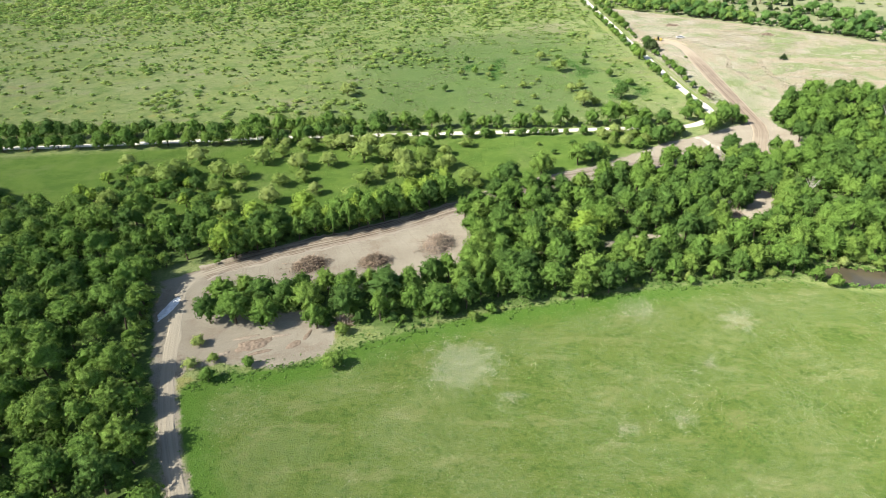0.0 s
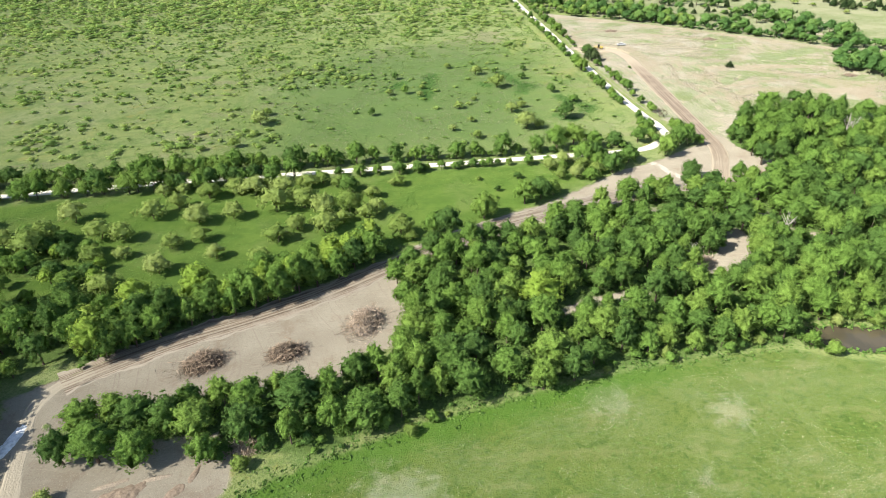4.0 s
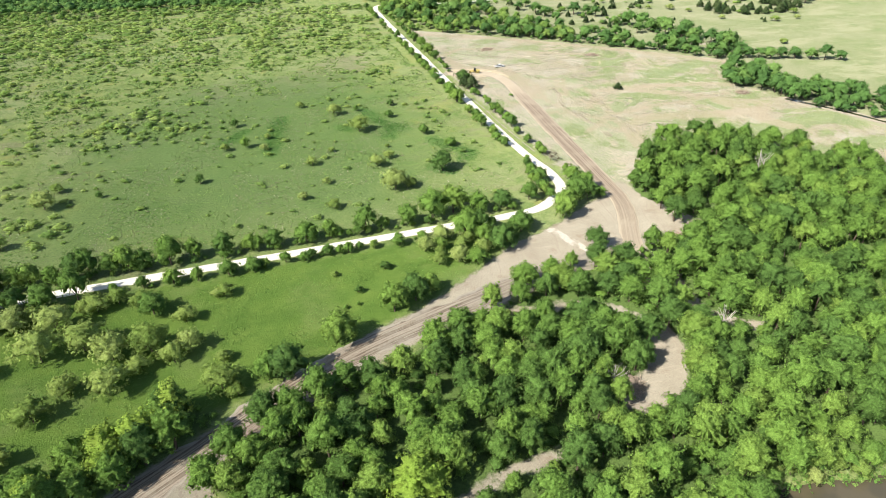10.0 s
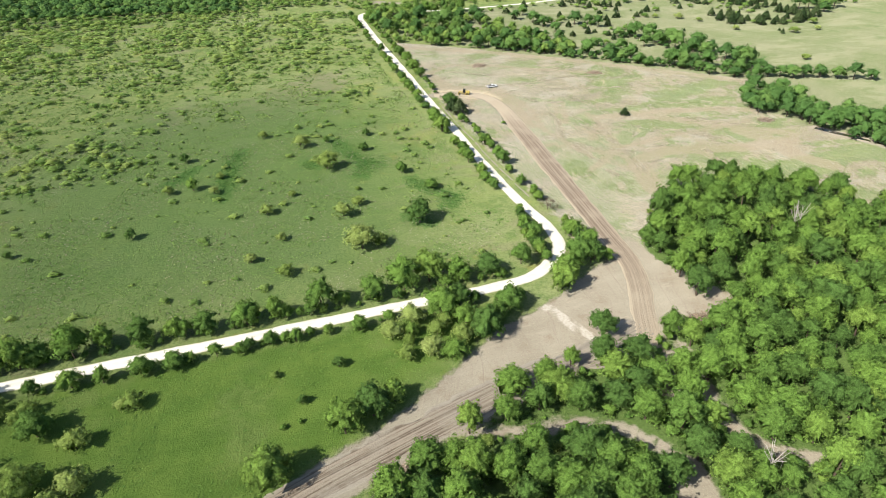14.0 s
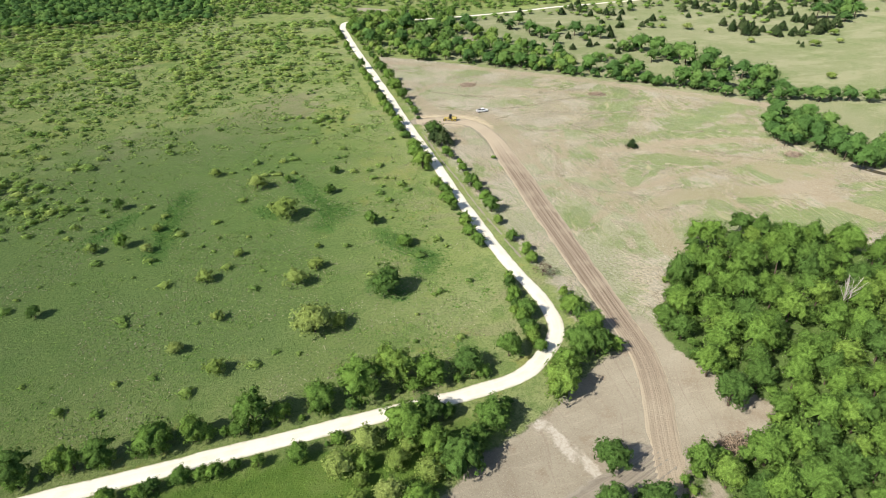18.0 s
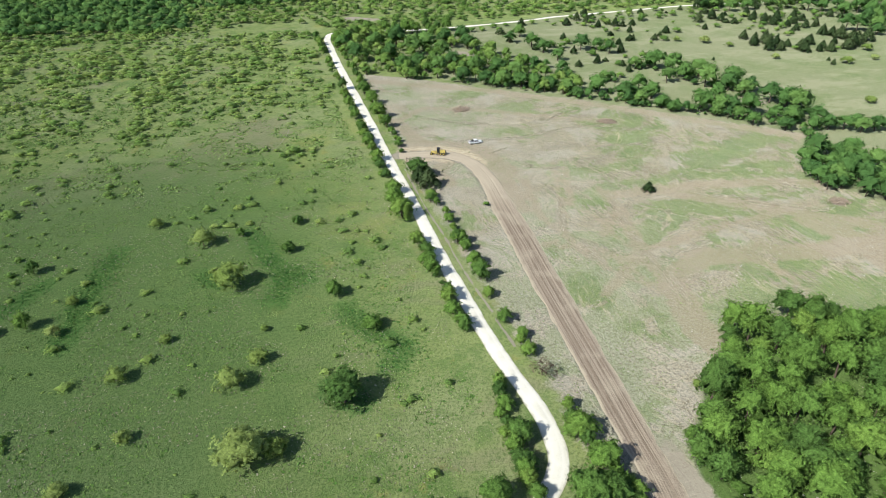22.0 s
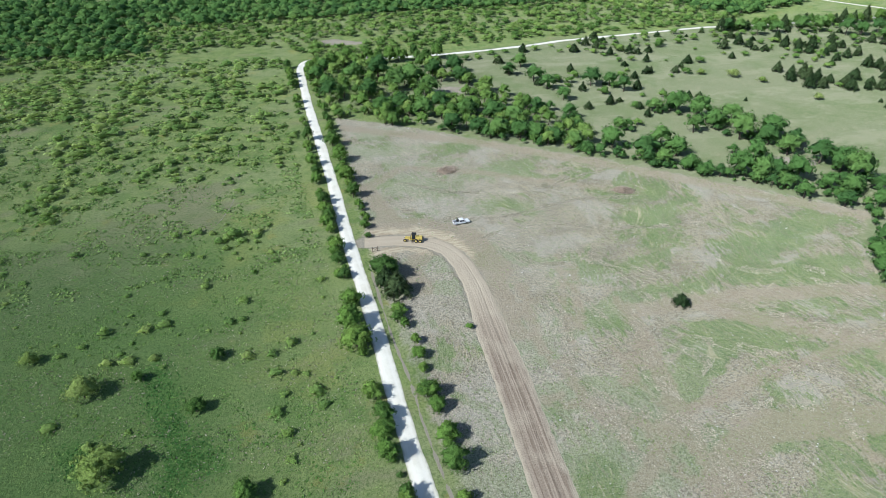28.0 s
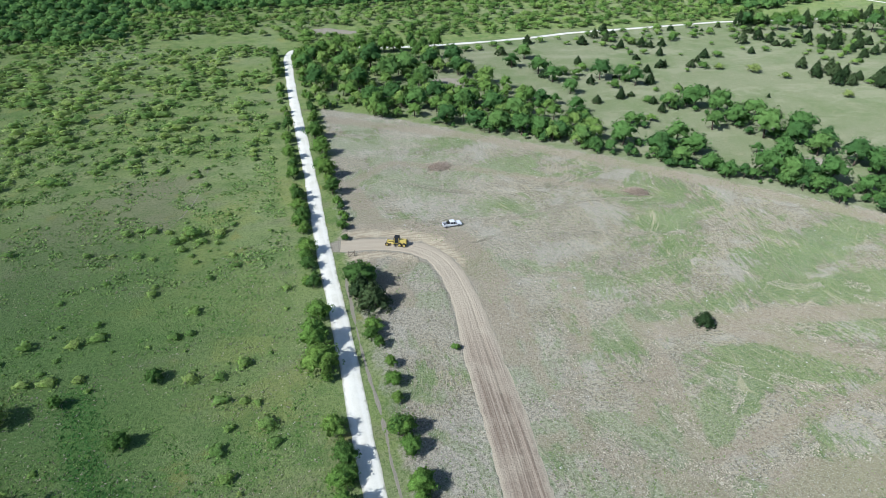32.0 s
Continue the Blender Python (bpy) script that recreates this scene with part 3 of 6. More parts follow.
TREELINE = [(-64, 166), (-42, 178.5), (-25, 184.5), (-10, 192.5), (9, 203.5), (16, 210), (4, 213), (-6, 208), (-30, 196), (-50, 189), (-72, 184)]
FAR_WOOD = [(143, 546), (156, 532), (197, 508), (236, 474), (249, 492), (240, 525), (224, 572), (222, 612), (190, 622), (160, 628), (147, 622), (146, 570)]
CHAIN_SOUTH = [(290, 394), (268, 364), (278, 354), (279, 338), (285, 322), (298, 300), (330, 290), (330, 330), (312, 345), (308, 364), (308, 386)]
POND = [(110, 154.5), (111, 150), (117, 146.5), (126, 144.5), (137, 147), (145, 147.5), (149, 150), (144, 152), (133, 153), (126, 154.5), (116, 156.5)]
GREENS = [(191.6, 376.8, 4.5), (184.9, 336, 5), (212.2, 337.5, 4), (197.4, 398.5, 4), (212.6, 323.8, 3.6), (228.7, 328.4, 3.2), (167.6, 348.3, 3.2), (184.5, 324, 2.6), (252.4, 371.5, 4.5), (251.4, 398.5, 7), (227.4, 410, 5), (252.5, 347, 4),
          (161.9, 334.4, 3), (173.2, 330, 2.6), (172.3, 382.8, 2.4), (205, 384, 4), (145, 346, 5), (158, 470, 8), (170, 462, 7), (182, 312, 7), (168, 318, 6), (160, 500, 7), (232, 424, 6), (262, 398, 6), (206, 318, 5), (232, 312, 8), (150, 380, 3)]
SCRAPES = [([(199, 386), (198, 371), (185, 357)], 1.6), ([(198, 371), (193, 353), (189, 336), (189, 318)], 2.2), ([(166, 358), (182, 347), (187, 340)], 1.8), ([(221, 375), (236, 363), (252, 350), (268, 336)], 3.4),
           ([(226, 339), (220, 331), (222, 320)], 1.6), ([(194, 410), (183, 383), (178, 367)], 1.0), ([(142, 444), (158, 440), (172, 430), (175, 408)], 4.0),
           ([(152, 436), (160, 432), (170, 425), (172, 405), (168, 380)], 3.0), ([(186, 290), (184, 310), (190, 330), (205, 338), (240, 330), (262, 330)], 4.2),
           ([(186, 325), (176, 345), (172, 375), (178, 400)], 1.5), ([(186, 322), (190, 350), (186, 380), (196, 405)], 1.2), ([(170, 330), (190, 345), (215, 350), (262, 354)], 1.6),
           ([(200, 380), (225, 378), (258, 372), (272, 366)], 3.0), ([(150, 470), (165, 482), (190, 470), (232, 442)], 2.0), ([(150, 528), (198, 498), (240, 462), (300, 402)], 3.2),
           ([(250, 345), (256, 330), (252, 318), (258, 305)], 4.5), ([(146, 424), (152, 445), (148, 470)], 3.2), ([(158, 424), (150, 415), (152, 405)], 3.0)]
PARCHED = [(8, 455), (35, 453), (62, 466), (83, 488), (102, 493), (102, 463), (86, 447), (74, 428), (61, 412), (50, 399), (29, 401), (19, 410)]
YELLOW = [(103, 437, 5), (111, 458, 7), (96, 423, 4), (73, 395, 6), (57, 406, 4), (76, 370, 6), (130, 470, 5), (118, 380, 8), (112, 400, 6)]
DEEP_GREEN = [(-40, 288), (15, 286), (80, 287), (100, 335), (108, 400), (100, 440), (60, 455), (0, 445), (-30, 400)]
SPOIL = [(117.6, 258.6), (119.3, 253), (121, 247.5), (122.9, 242.4)]
CREEK = [(282, 338), (287, 328), (293, 316), (298, 302), (304, 286), (314, 268), (330, 250)]
BLOOMS = [(8, 118, 8.0), (18, 106, 1.6), (54, 98, 1.6), (66, 115, 1.8), (41, 96, 1.8), (55, 139, 5.0), (80, 132, 4.0)]


CLOVER = [[(84, 392), (90, 368), (97, 361)], [(104, 345), (109, 334), (115, 326), (110, 320)], [(38, 350), (42, 372), (47, 392)], [(20, 366), (30, 380)], [(88, 352), (92, 366)], [(70, 372), (74, 366)], [(96, 318), (102, 310)]]


def height(x, y):
    """The lie of the land: nearly flat, with the pond's hollow."""
    d = polygon_distance(x, y, POND)
    z = -0.9 * np.clip((2.5 - d) / 5.0, 0, 1) ** 1.5
    return z


STRAW_LINES = [[(191.5, 389), (191.7, 374), (191.8, 361), (192.1, 345), (190.6, 331), (187.3, 319)], [(200.1, 380), (196.4, 368), (193.8, 357), (192.1, 345)], [(168.2, 367), (174.5, 359), (181.7, 351), (190.9, 343), (195.6, 336)],
               [(180, 417), (186.6, 407), (198.3, 405), (208.4, 400.5), (215.6, 391)], [(205, 364), (206.7, 357.5), (202, 353)], [(201, 418), (204, 405.5), (208, 393.5), (207.3, 381)], [(238.7, 395), (243.6, 386), (257, 383.6), (264, 378)],
               [(209, 366), (219, 359), (227.5, 351), (234.7, 343)], [(201.6, 342), (214, 342.4), (222.6, 336.4), (223, 327)], [(191, 329.6), (202, 330), (211, 328)], [(182.7, 391.5), (180.7, 377), (175.3, 363.5), (176.6, 350), (177, 332), (177, 322)],
               [(252, 380), (260, 374), (263, 367), (265.4, 360)], [(229, 374), (238, 365), (249, 356), (262, 349)], [(160, 470), (180, 456), (206, 452), (230, 458)], [(168, 440), (190, 436), (214, 440), (236, 436)], [(176, 426), (196, 428), (222, 418), (246, 414)]]


def ground_sheet():
    fine_x, fine_y = np.arange(-150, 450.1, 2.75), np.arange(55, 700.1, 2.75)
    far = np.geomspace(12, 3600, 26)
    xs = np.r_[fine_x[0] - far[::-1], fine_x, fine_x[-1] + far]
    ys = np.r_[fine_y[0] - far[::-1], fine_y, fine_y[-1] + far]
    gx, gy = (a.ravel() for a in np.meshgrid(xs, ys))
    rng = np.random.default_rng(5)
    near = (gx > -200) & (gx < 500) & (gy > 40) & (gy < 750)
    gz = height(gx, gy) + rng.normal(size=len(gx)) * 0.02 * near
    n = len(xs)
    i = np.arange(len(ys) - 1)[:, None] * n + np.arange(n - 1)[None]
    faces = np.stack([i, i + 1, i + n + 1, i + n], -1).reshape(-1, 4)
    soil = np.minimum.reduce([polygon_distance(gx, gy, p) for p in SOIL] + [line_distance(gx, gy, t, w) for t, w in TRAILS]
                             + [line_distance(gx, gy, TRACK, 3.6), line_distance(gx, gy, DRIVE, 2.4), line_distance(gx, gy, CREEK, 3.4)])
    woods = np.minimum.reduce([polygon_distance(gx, gy, p) for p in (FOREST, FOREST_LEFT, FRONT_STRIP, TREELINE)])
    bloom = np.minimum.reduce([np.hypot(gx - x, gy - y) - r for x, y, r in BLOOMS])
    attrs = {"soil": soil, "woods": woods, "bloom": bloom, "pasture": polygon_distance(gx, gy, PASTURE), "cleared": polygon_distance(gx, gy, CLEARED),
             "strip": polygon_distance(gx, gy, STRIP), "deep_green": polygon_distance(gx, gy, DEEP_GREEN), "parched": polygon_distance(gx, gy, PARCHED), "yellow": np.minimum.reduce([np.hypot(gx - x, gy - y) - r for x, y, r in YELLOW]), "clover": np.minimum.reduce([line_distance(gx, gy, l, 3.0) for l in CLOVER]), "scrape": np.minimum.reduce([line_distance(gx, gy, l, w) for l, w in SCRAPES]), "savanna": polygon_distance(gx, gy, SAVANNA), "green": np.minimum.reduce([np.hypot((gx - x) / 1.5, gy - y) - r for x, y, r in GREENS]), "spoil": line_distance(gx, gy, SPOIL, 1.5), "turned": polygon_distance(gx, gy, TURNED)}
    attrs = {k: np.clip(v, -60, 60) for k, v in attrs.items()}
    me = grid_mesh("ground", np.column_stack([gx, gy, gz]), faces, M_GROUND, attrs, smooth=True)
    return tagged(new("ground", me), "green and tan pasture land with cleared bare soil", kind="structure")


ground_sheet()
WORN = [(-1.0, -0.12), (-0.8, -0.01), (-0.6, 0.0), (-0.45, -0.02), (-0.3, 0.01), (0, 0.03), (0.3, 0.01), (0.45, -0.02), (0.6, 0.0), (0.8, -0.01), (1.0, -0.12)]
CROWNED = [(-1.0, -0.03), (-0.85, 0.02), (-0.5, 0.03), (-0.25, 0.07), (0, 0.09), (0.25, 0.07), (0.5, 0.03), (0.85, 0.02), (1.0, -0.03)]
RUTTED = [(-1.0, -0.06), (-0.88, 0.0), (-0.78, 0.04), (-0.62, 0.02), (-0.5, -0.01), (-0.42, 0.05), (-0.25, 0.03), (-0.1, 0.01), (0.05, 0.05), (0.22, 0.02),
          (0.36, -0.01), (0.45, 0.06), (0.6, 0.03), (0.75, 0.04), (0.88, 0.0), (1.0, -0.06)]
LANE_RUTS = [(-1.0, -0.06), (-0.85, -0.02), (-0.7, 0.0)] + [(-0.62 + 0.124 * k, (0.05, -0.07, 0.03, -0.09, 0.06, -0.08, 0.04, -0.06, 0.05, -0.08, 0.02)[k]) for k in range(11)] + [(0.7, 0.0), (0.85, -0.02), (1.0, -0.06)]
ribbon("gravel_road", ROAD_WEST, 2.0, M_GRAVEL, 0.07, CROWNED, 1.2, 0.09, 2, "white crushed-limestone ranch road")
ribbon("far_gravel_road", ROAD_FAR, 1.8, M_GRAVEL, 0.07, CROWNED, 2.5, 0.2, 3, "pale gravel road across the distant savanna")
ribbon("graded_track", TRACK, [(0, 3.1), (60, 3.4), (94, 3.8), (116, 4.2), (165, 4.1), (190, 3.2), (225, 2.8)], M_TRACK, 0.06, RUTTED, 1.2, 0.12, 4, "freshly graded brown dirt track with wheel ruts")
ribbon("dirt_lane", LANE, 4.3, M_LANE, 0.055, LANE_RUTS, 1.2, 0.45, 6, "rutted pale dirt lane along the clearing")
ribbon("cow_path", [(96.5, 454), (103, 470), (106.5, 492), (107, 517)], 0.1, M_LANE, 0.02, [(-1, 0), (0, -0.01), (1, 0)], 1.5, 0.1, 8, "narrow trodden cattle path")
ribbon("verge_path", [(139.5, 318), (138.6, 351), (139.2, 372), (138.9, 390), (139.3, 404), (140, 421)], 0.38, M_DRIVE, 0.03, [(-1, -0.03), (0, 0.0), (1, -0.03)], 1.5, 0.14, 9, "trodden path on the verge of the gravel road")
ribbon("dirt_drive", DRIVE, 1.9, M_DRIVE, 0.05, WORN, 1.2, 0.3, 7, "dusty dirt drive along the wood")


def water_material():
    m = Nodes("muddy_water")
    m.bump(m.noise(1.2, 3), 0.15, 0.03)
    return m.done(m.mix(m.step(m.noise(0.15, 3), 0.4, 0.6), (0.110, 0.092, 0.056), (0.085, 0.074, 0.046)), 0.12, 0.5)


def pond():
    bm = bmesh.new()
    c = np.mean(POND, 0)
    verts = [bm.verts.new((*(c + (np.array(p) - c) * 1.06), -0.33)) for p in curve_points(POND + POND[:1], 1.5)[:-1]]
    bm.faces.new(verts)
    bmesh.ops.triangulate(bm, faces=bm.faces)
    me = bpy.data.meshes.new("pond")
    bm.to_mesh(me)
    me.materials.append(water_material())
    if me.polygons[0].normal.z < 0:
        me.flip_normals()
    tagged(new("pond_water", me), "brown muddy stock pond among trees", kind="structure")


pond()
ribbon("creek_water", CREEK, 1.1, water_material(), 0.03, [(-1, 0), (0, 0), (1, 0)], 2.0, 0.3, 10, "narrow muddy creek below the tree belt")


# ---------- trees ----------
def unit(v):
    return v / (np.linalg.norm(v, axis=-1, keepdims=True) + 1e-9)


def leaf_quads(centres, normals, sizes, rng):
    """Small four-cornered leaf clumps, turned about their normals."""
    n = len(centres)
    u = unit(np.cross(normals, unit(rng.normal(size=(n, 3)))))
    v = np.cross(normals, u)
    corners = []
    for a, b in ((-1, -0.6), (0.7, -1), (1, 0.7), (-0.6, 1)):
        k = sizes[:, None] * rng.uniform(0.55, 1.1, (n, 1))
        corners.append(centres + u * a * k + v * b * k + normals * rng.normal(size=(n, 1)) * sizes[:, None] * 0.25)
    return np.stack(corners, 1).reshape(-1, 3)


def ball_grid(n):
    """Directions all over a ball, as six patches of n by n quads."""
    u = np.tan(np.linspace(-1, 1, n + 1) * np.pi / 4)
    gu, gv = (g.ravel() for g in np.meshgrid(u, u))
    one = np.ones_like(gu)
    sides = [(one, gu, gv), (-one, -gu, gv), (-gu, one, gv), (gu, -one, gv), (gu, gv, one), (-gu, gv, -one)]
    k = np.arange(n)[:, None] * (n + 1) + np.arange(n)[None]
    quad = np.stack([k, k + 1, k + n + 2, k + n + 1], -1).reshape(-1, 4)
    return unit(np.vstack([np.column_stack(q) for q in sides])), np.vstack([quad + i * (n + 1) ** 2 for i in range(6)])


class Crown:
    """Foliage of unit radius: a lumpy body of tufts, leaf clumps all over it, and the way each bit of it faces."""

    def __init__(self, seed, tufts, sizes, low, leaves, leaf, body, loose=0.16, up=0.15):
        rng = np.random.default_rng(seed)
        centre = np.array([0, 0, tufts[:, 2].mean()])
        way = unit(tufts - centre)
        pick = rng.choice(len(tufts), leaves * 3, p=sizes ** 2 / (sizes ** 2).sum())
        d = unit(rng.normal(size=(leaves * 3, 3)) + way[pick] * 0.9 + (0, 0, 0.3))
        p = tufts[pick] + d * sizes[pick][:, None] * rng.uniform(1 - loose, 1 + loose, (leaves * 3, 1))
        gap = np.linalg.norm((p[:, None] - tufts[None]) / sizes[None, :, None], axis=2)
        gap[np.arange(leaves * 3), pick] = 2
        keep = (gap.min(1) > 0.85) & (p[:, 2] > low)
        p, d, pick = p[keep][:leaves], d[keep][:leaves], pick[keep][:leaves]
        verts = leaf_quads(p, unit(d + rng.normal(size=d.shape) * 0.55 + (0, 0, up)), leaf * rng.uniform(0.6, 1.25, len(p)), rng)
        facing = unit(d * 0.9 + unit(p - centre) * 0.35 + rng.normal(size=d.shape) * 0.7 + (0, 0, up))
        self.verts, self.facing, self.solid = verts, np.repeat(facing, 4, 0), np.zeros(len(verts))
        self.faces = np.arange(len(verts)).reshape(-1, 4)
        if body:
            ray, quads = ball_grid(body)
            to = tufts - centre
            b = ray @ to.T
            disc = b * b - (to ** 2).sum(1)[None] + sizes[None] ** 2
            out = np.where(disc > 0, b + np.sqrt(np.maximum(disc, 0)), 0.0)
            near, reach = out.argmax(1), np.maximum(out.max(1) * 0.87, 0.3)
            v = centre + ray * reach[:, None]
            v[:, 2] = np.maximum(v[:, 2], low * 0.8)
            face = unit(unit(v - tufts[near]) * 0.7 + ray * 0.5 + (0, 0, up))
            self.faces = np.vstack([self.faces, quads + len(verts)])
            self.verts, self.facing = np.vstack([verts, v]), np.vstack([self.facing, face])
            self.solid = np.r_[self.solid, np.ones(len(v))]

    def mesh(self, name, material):
        return grid_mesh(name, self.verts, self.faces, material, {"solid": self.solid, "facing": self.facing})


def round_crown(seed, low, high, count, leaves, leaf, body, size=(0.08, 0.17), loose=0.25, up=0.42):
    """A broad crown: many tufts set unevenly round a dome that narrows to its top."""
    rng = np.random.default_rng(seed)
    i = np.arange(count) + 0.5
    z = 1 - 1.45 * i / count
    ang = i * 2.39996 + rng.uniform(-0.5, 0.5, count)
    d = unit(np.column_stack([np.cos(ang) * np.sqrt(1 - z * z), np.sin(ang) * np.sqrt(1 - z * z), z + rng.normal(size=count) * 0.12]))
    half, squash = (high - low) / 2, rng.uniform(0.82, 1.12, 2)
    bulge = 0.86 + 0.20 * np.sin(ang * 2 + seed) * np.sin(d[:, 2] * 4 + seed) + 0.13 * np.sin(ang * 5 + 2 * seed + d[:, 2] * 5)
    c = d * (0.86 * squash[0], 0.86 * squash[1], half * 0.92) * (bulge * rng.uniform(0.86, 1.08, count))[:, None] + (0, 0, low + half)
    c[:, :2] *= (1.05 - 0.28 * np.clip(d[:, 2], 0, 1))[:, None]
    return Crown(seed + 500, c, rng.uniform(*size, count), low * 0.7, leaves, leaf, body, loose, up)


def cedar_crown(seed, high, leaves, leaf, body):
    """A dense pointed crown, widest near the ground."""
    rng = np.random.default_rng(seed)
    t = np.linspace(0.0, 1.0, 60) ** 1.15
    ang = np.arange(60) * 2.39996 + rng.uniform(-0.4, 0.4, 60)
    rad = 0.82 * (1 - t) ** 0.75 * rng.uniform(0.82, 1.12, 60)
    c = np.column_stack([np.cos(ang) * rad, np.sin(ang) * rad, 0.25 + t * (high - 0.35)])
    return Crown(seed + 500, c, 0.09 + 0.12 * (1 - t), 0.06, leaves, leaf, body, 0.25)


def limb_arrays(seed, high, r, limbs, thick):
    """A tapered trunk with limbs, as five-sided tubes."""
    rng = np.random.default_rng(seed)
    tubes = [((0, 0, -0.2), (rng.normal() * 0.15, rng.normal() * 0.15, high * 0.75), thick, thick * 0.35)]
    for k in range(limbs):
        a, s = k * 2.4 + rng.uniform(0, 1), rng.uniform(0.22, 0.5)
        tip = (math.cos(a) * r * rng.uniform(0.45, 0.8), math.sin(a) * r * rng.uniform(0.45, 0.8), high * rng.uniform(0.6, 0.9))
        tubes.append(((0, 0, high * s), tip, thick * 0.5, thick * 0.12))
    return tube_arrays(tubes)


def tube_arrays(tubes, sides=5):
    verts, faces = [], []
    for a, b, r0, r1 in tubes:
        a, b = np.array(a, float), np.array(b, float)
        w = unit(b - a)
        u = unit(np.cross(w, (0.3, 0.9, 0.1)))
        v = np.cross(w, u)
        ang = np.arange(sides) * 2 * np.pi / sides
        ring = np.cos(ang)[:, None] * u + np.sin(ang)[:, None] * v
        base = sum(len(x) for x in verts)
        verts.append(np.vstack([a + ring * r0, b + ring * r1]))
        faces += [(base + i, base + (i + 1) % sides, base + sides + (i + 1) % sides, base + sides + i) for i in range(sides)]
    return np.vstack(verts), np.array(faces)


def quads_of(verts):
    return np.arange(len(verts)).reshape(-1, 4)


def thing(name, label, category, group=""):
    return tagged(new(name), label, category, group)


def part_mesh(name, me, parent, label=""):
    ob = new(name, me)
    ob.parent = parent
    if label:
        tagged(ob, label)
    return ob


def tree_model(name, label, category, group, crown, leaves, limbs=None, wood=None, crown_name="crown"):
    root = thing(name, label, category, group)
    if limbs is not None:
        part_mesh("trunk", grid_mesh("trunk", *limbs, wood or M_BARK, smooth=True), root)
    part_mesh(crown_name, crown.mesh("crown", leaves), root)
    return root


class Stock:
    """One kind of plant: a few models of unit size, each placed once and then copied."""

    def __init__(self, name, label, category, group, makers, leaves, crown_name="crown"):
        self.args, self.makers, self.leaves, self.crown_name = (name, label, category, group), makers, leaves, crown_name
        self.made, self.rng = {}, random.Random(len(name) * 7 + len(label))

    def put(self, x, y, size, tall=1.0):
        k = self.rng.randrange(len(self.makers))
        z = float(height(np.array([x]), np.array([y]))[0])
        m = Matrix.Translation((x, y, z - 0.04)) @ Matrix.Rotation(self.rng.uniform(0, 6.283), 4, "Z") @ Matrix.Diagonal((size, size, size * tall, 1))
        if k not in self.made:
            crown, limbs = self.makers[k]
            self.made[k] = tree_model(*self.args, crown, self.leaves, limbs, None, self.crown_name)
            self.made[k].matrix_basis = m
            return self.made[k]
        base = self.made[k]
        keep = base.matrix_basis.copy()
        base.matrix_basis = Matrix.Identity(4)
        made = copy_thing(base, m)
        base.matrix_basis = keep
        return made


# models of crown radius 1
BROAD = [(round_crown(10 + k, 0.10, 2.15 + 0.2 * (k % 3), 120 + 4 * k, 1250, 0.054, 7), limb_arrays(40 + k, 1.9, 0.8, 5, 0.07)) for k in range(6)]
SMALLER = [(round_crown(20 + k, 0.06, 1.65 + 0.25 * (k % 3), 56 + 3 * k, 600, 0.074, 5, (0.11, 0.23)), limb_arrays(50 + k, 1.3, 0.7, 4, 0.06)) for k in range(5)]
AIRY = [(round_crown(30 + k, 0.15, 1.45, 50 + k, 560, 0.070, 4, (0.10, 0.22), 0.5, 0.45), limb_arrays(60 + k, 1.2, 0.9, 7, 0.045)) for k in range(5)]
for crown, limbs in AIRY:
    crown.solid = crown.solid * 0.7
CEDARS = [(cedar_crown(70 + k, 2.0 + 0.25 * k, 760, 0.075, 6), limb_arrays(80 + k, 1.2, 0.2, 0, 0.06)) for k in range(3)]
TWIGGY = [(round_crown(90 + k, 0.3, 1.5, 16, 300, 0.075, 0, (0.2, 0.35), 0.5), limb_arrays(95 + k, 1.4, 0.95, 9, 0.05)) for k in range(2)]

oak = Stock("broadleaf_tree", "mature green broadleaf tree at the wood's edge", "tree", "trees round the clearing", BROAD, M_OAK)
hedge = Stock("hedgerow_tree", "dense green hedgerow tree beside the gravel road", "tree", "trees along the gravel road", SMALLER, M_OAK)
bush = Stock("green_bush", "round dark green bush standing in rough pasture", "bush", "bushes in the pasture", SMALLER, M_OAK)
light = Stock("light_green_tree", "round yellow-green broadleaf tree in the wood", "tree", "trees round the clearing", BROAD, M_LIGHT)
young = Stock("young_tree", "airy yellow-green young tree in the meadow", "tree", "young trees in the meadow", AIRY, M_YOUNG)
cedar = Stock("cedar_tree", "dark conical cedar tree on dry grass", "tree", "cedars on the savanna", CEDARS, M_CEDAR)
twig = Stock("budding_bush", "reddish-brown leafless bush beside the road", "bush", "", TWIGGY, M_RED)


def scatter(poly, gap, seed, shrink=0.0, avoid=()):
    """Uneven places within a polygon, about gap apart."""
    rng = np.random.default_rng(seed)
    p = np.asarray(poly, float)
    xs, ys = np.arange(p[:, 0].min(), p[:, 0].max(), gap), np.arange(p[:, 1].min(), p[:, 1].max(), gap * 0.87)
    gx, gy = np.meshgrid(xs, ys)
    gx = gx + (np.arange(len(ys)) % 2)[:, None] * gap / 2
    gx, gy = gx + rng.uniform(-0.36, 0.36, gx.shape) * gap, gy + rng.uniform(-0.36, 0.36, gy.shape) * gap
    gx, gy = gx.ravel(), gy.ravel()
    keep = polygon_distance(gx, gy, poly) < -shrink
    for other, room in avoid:
        keep &= other(gx, gy) > room
    return np.column_stack([gx[keep], gy[keep]])


def tones_of(n):
    """Most trees mid green, some dark, some light yellow-green."""
    return np.where(rnd.random(n) < 0.12, rnd.uniform(0.75, 1.0, n), rnd.uniform(0.05, 0.68, n))


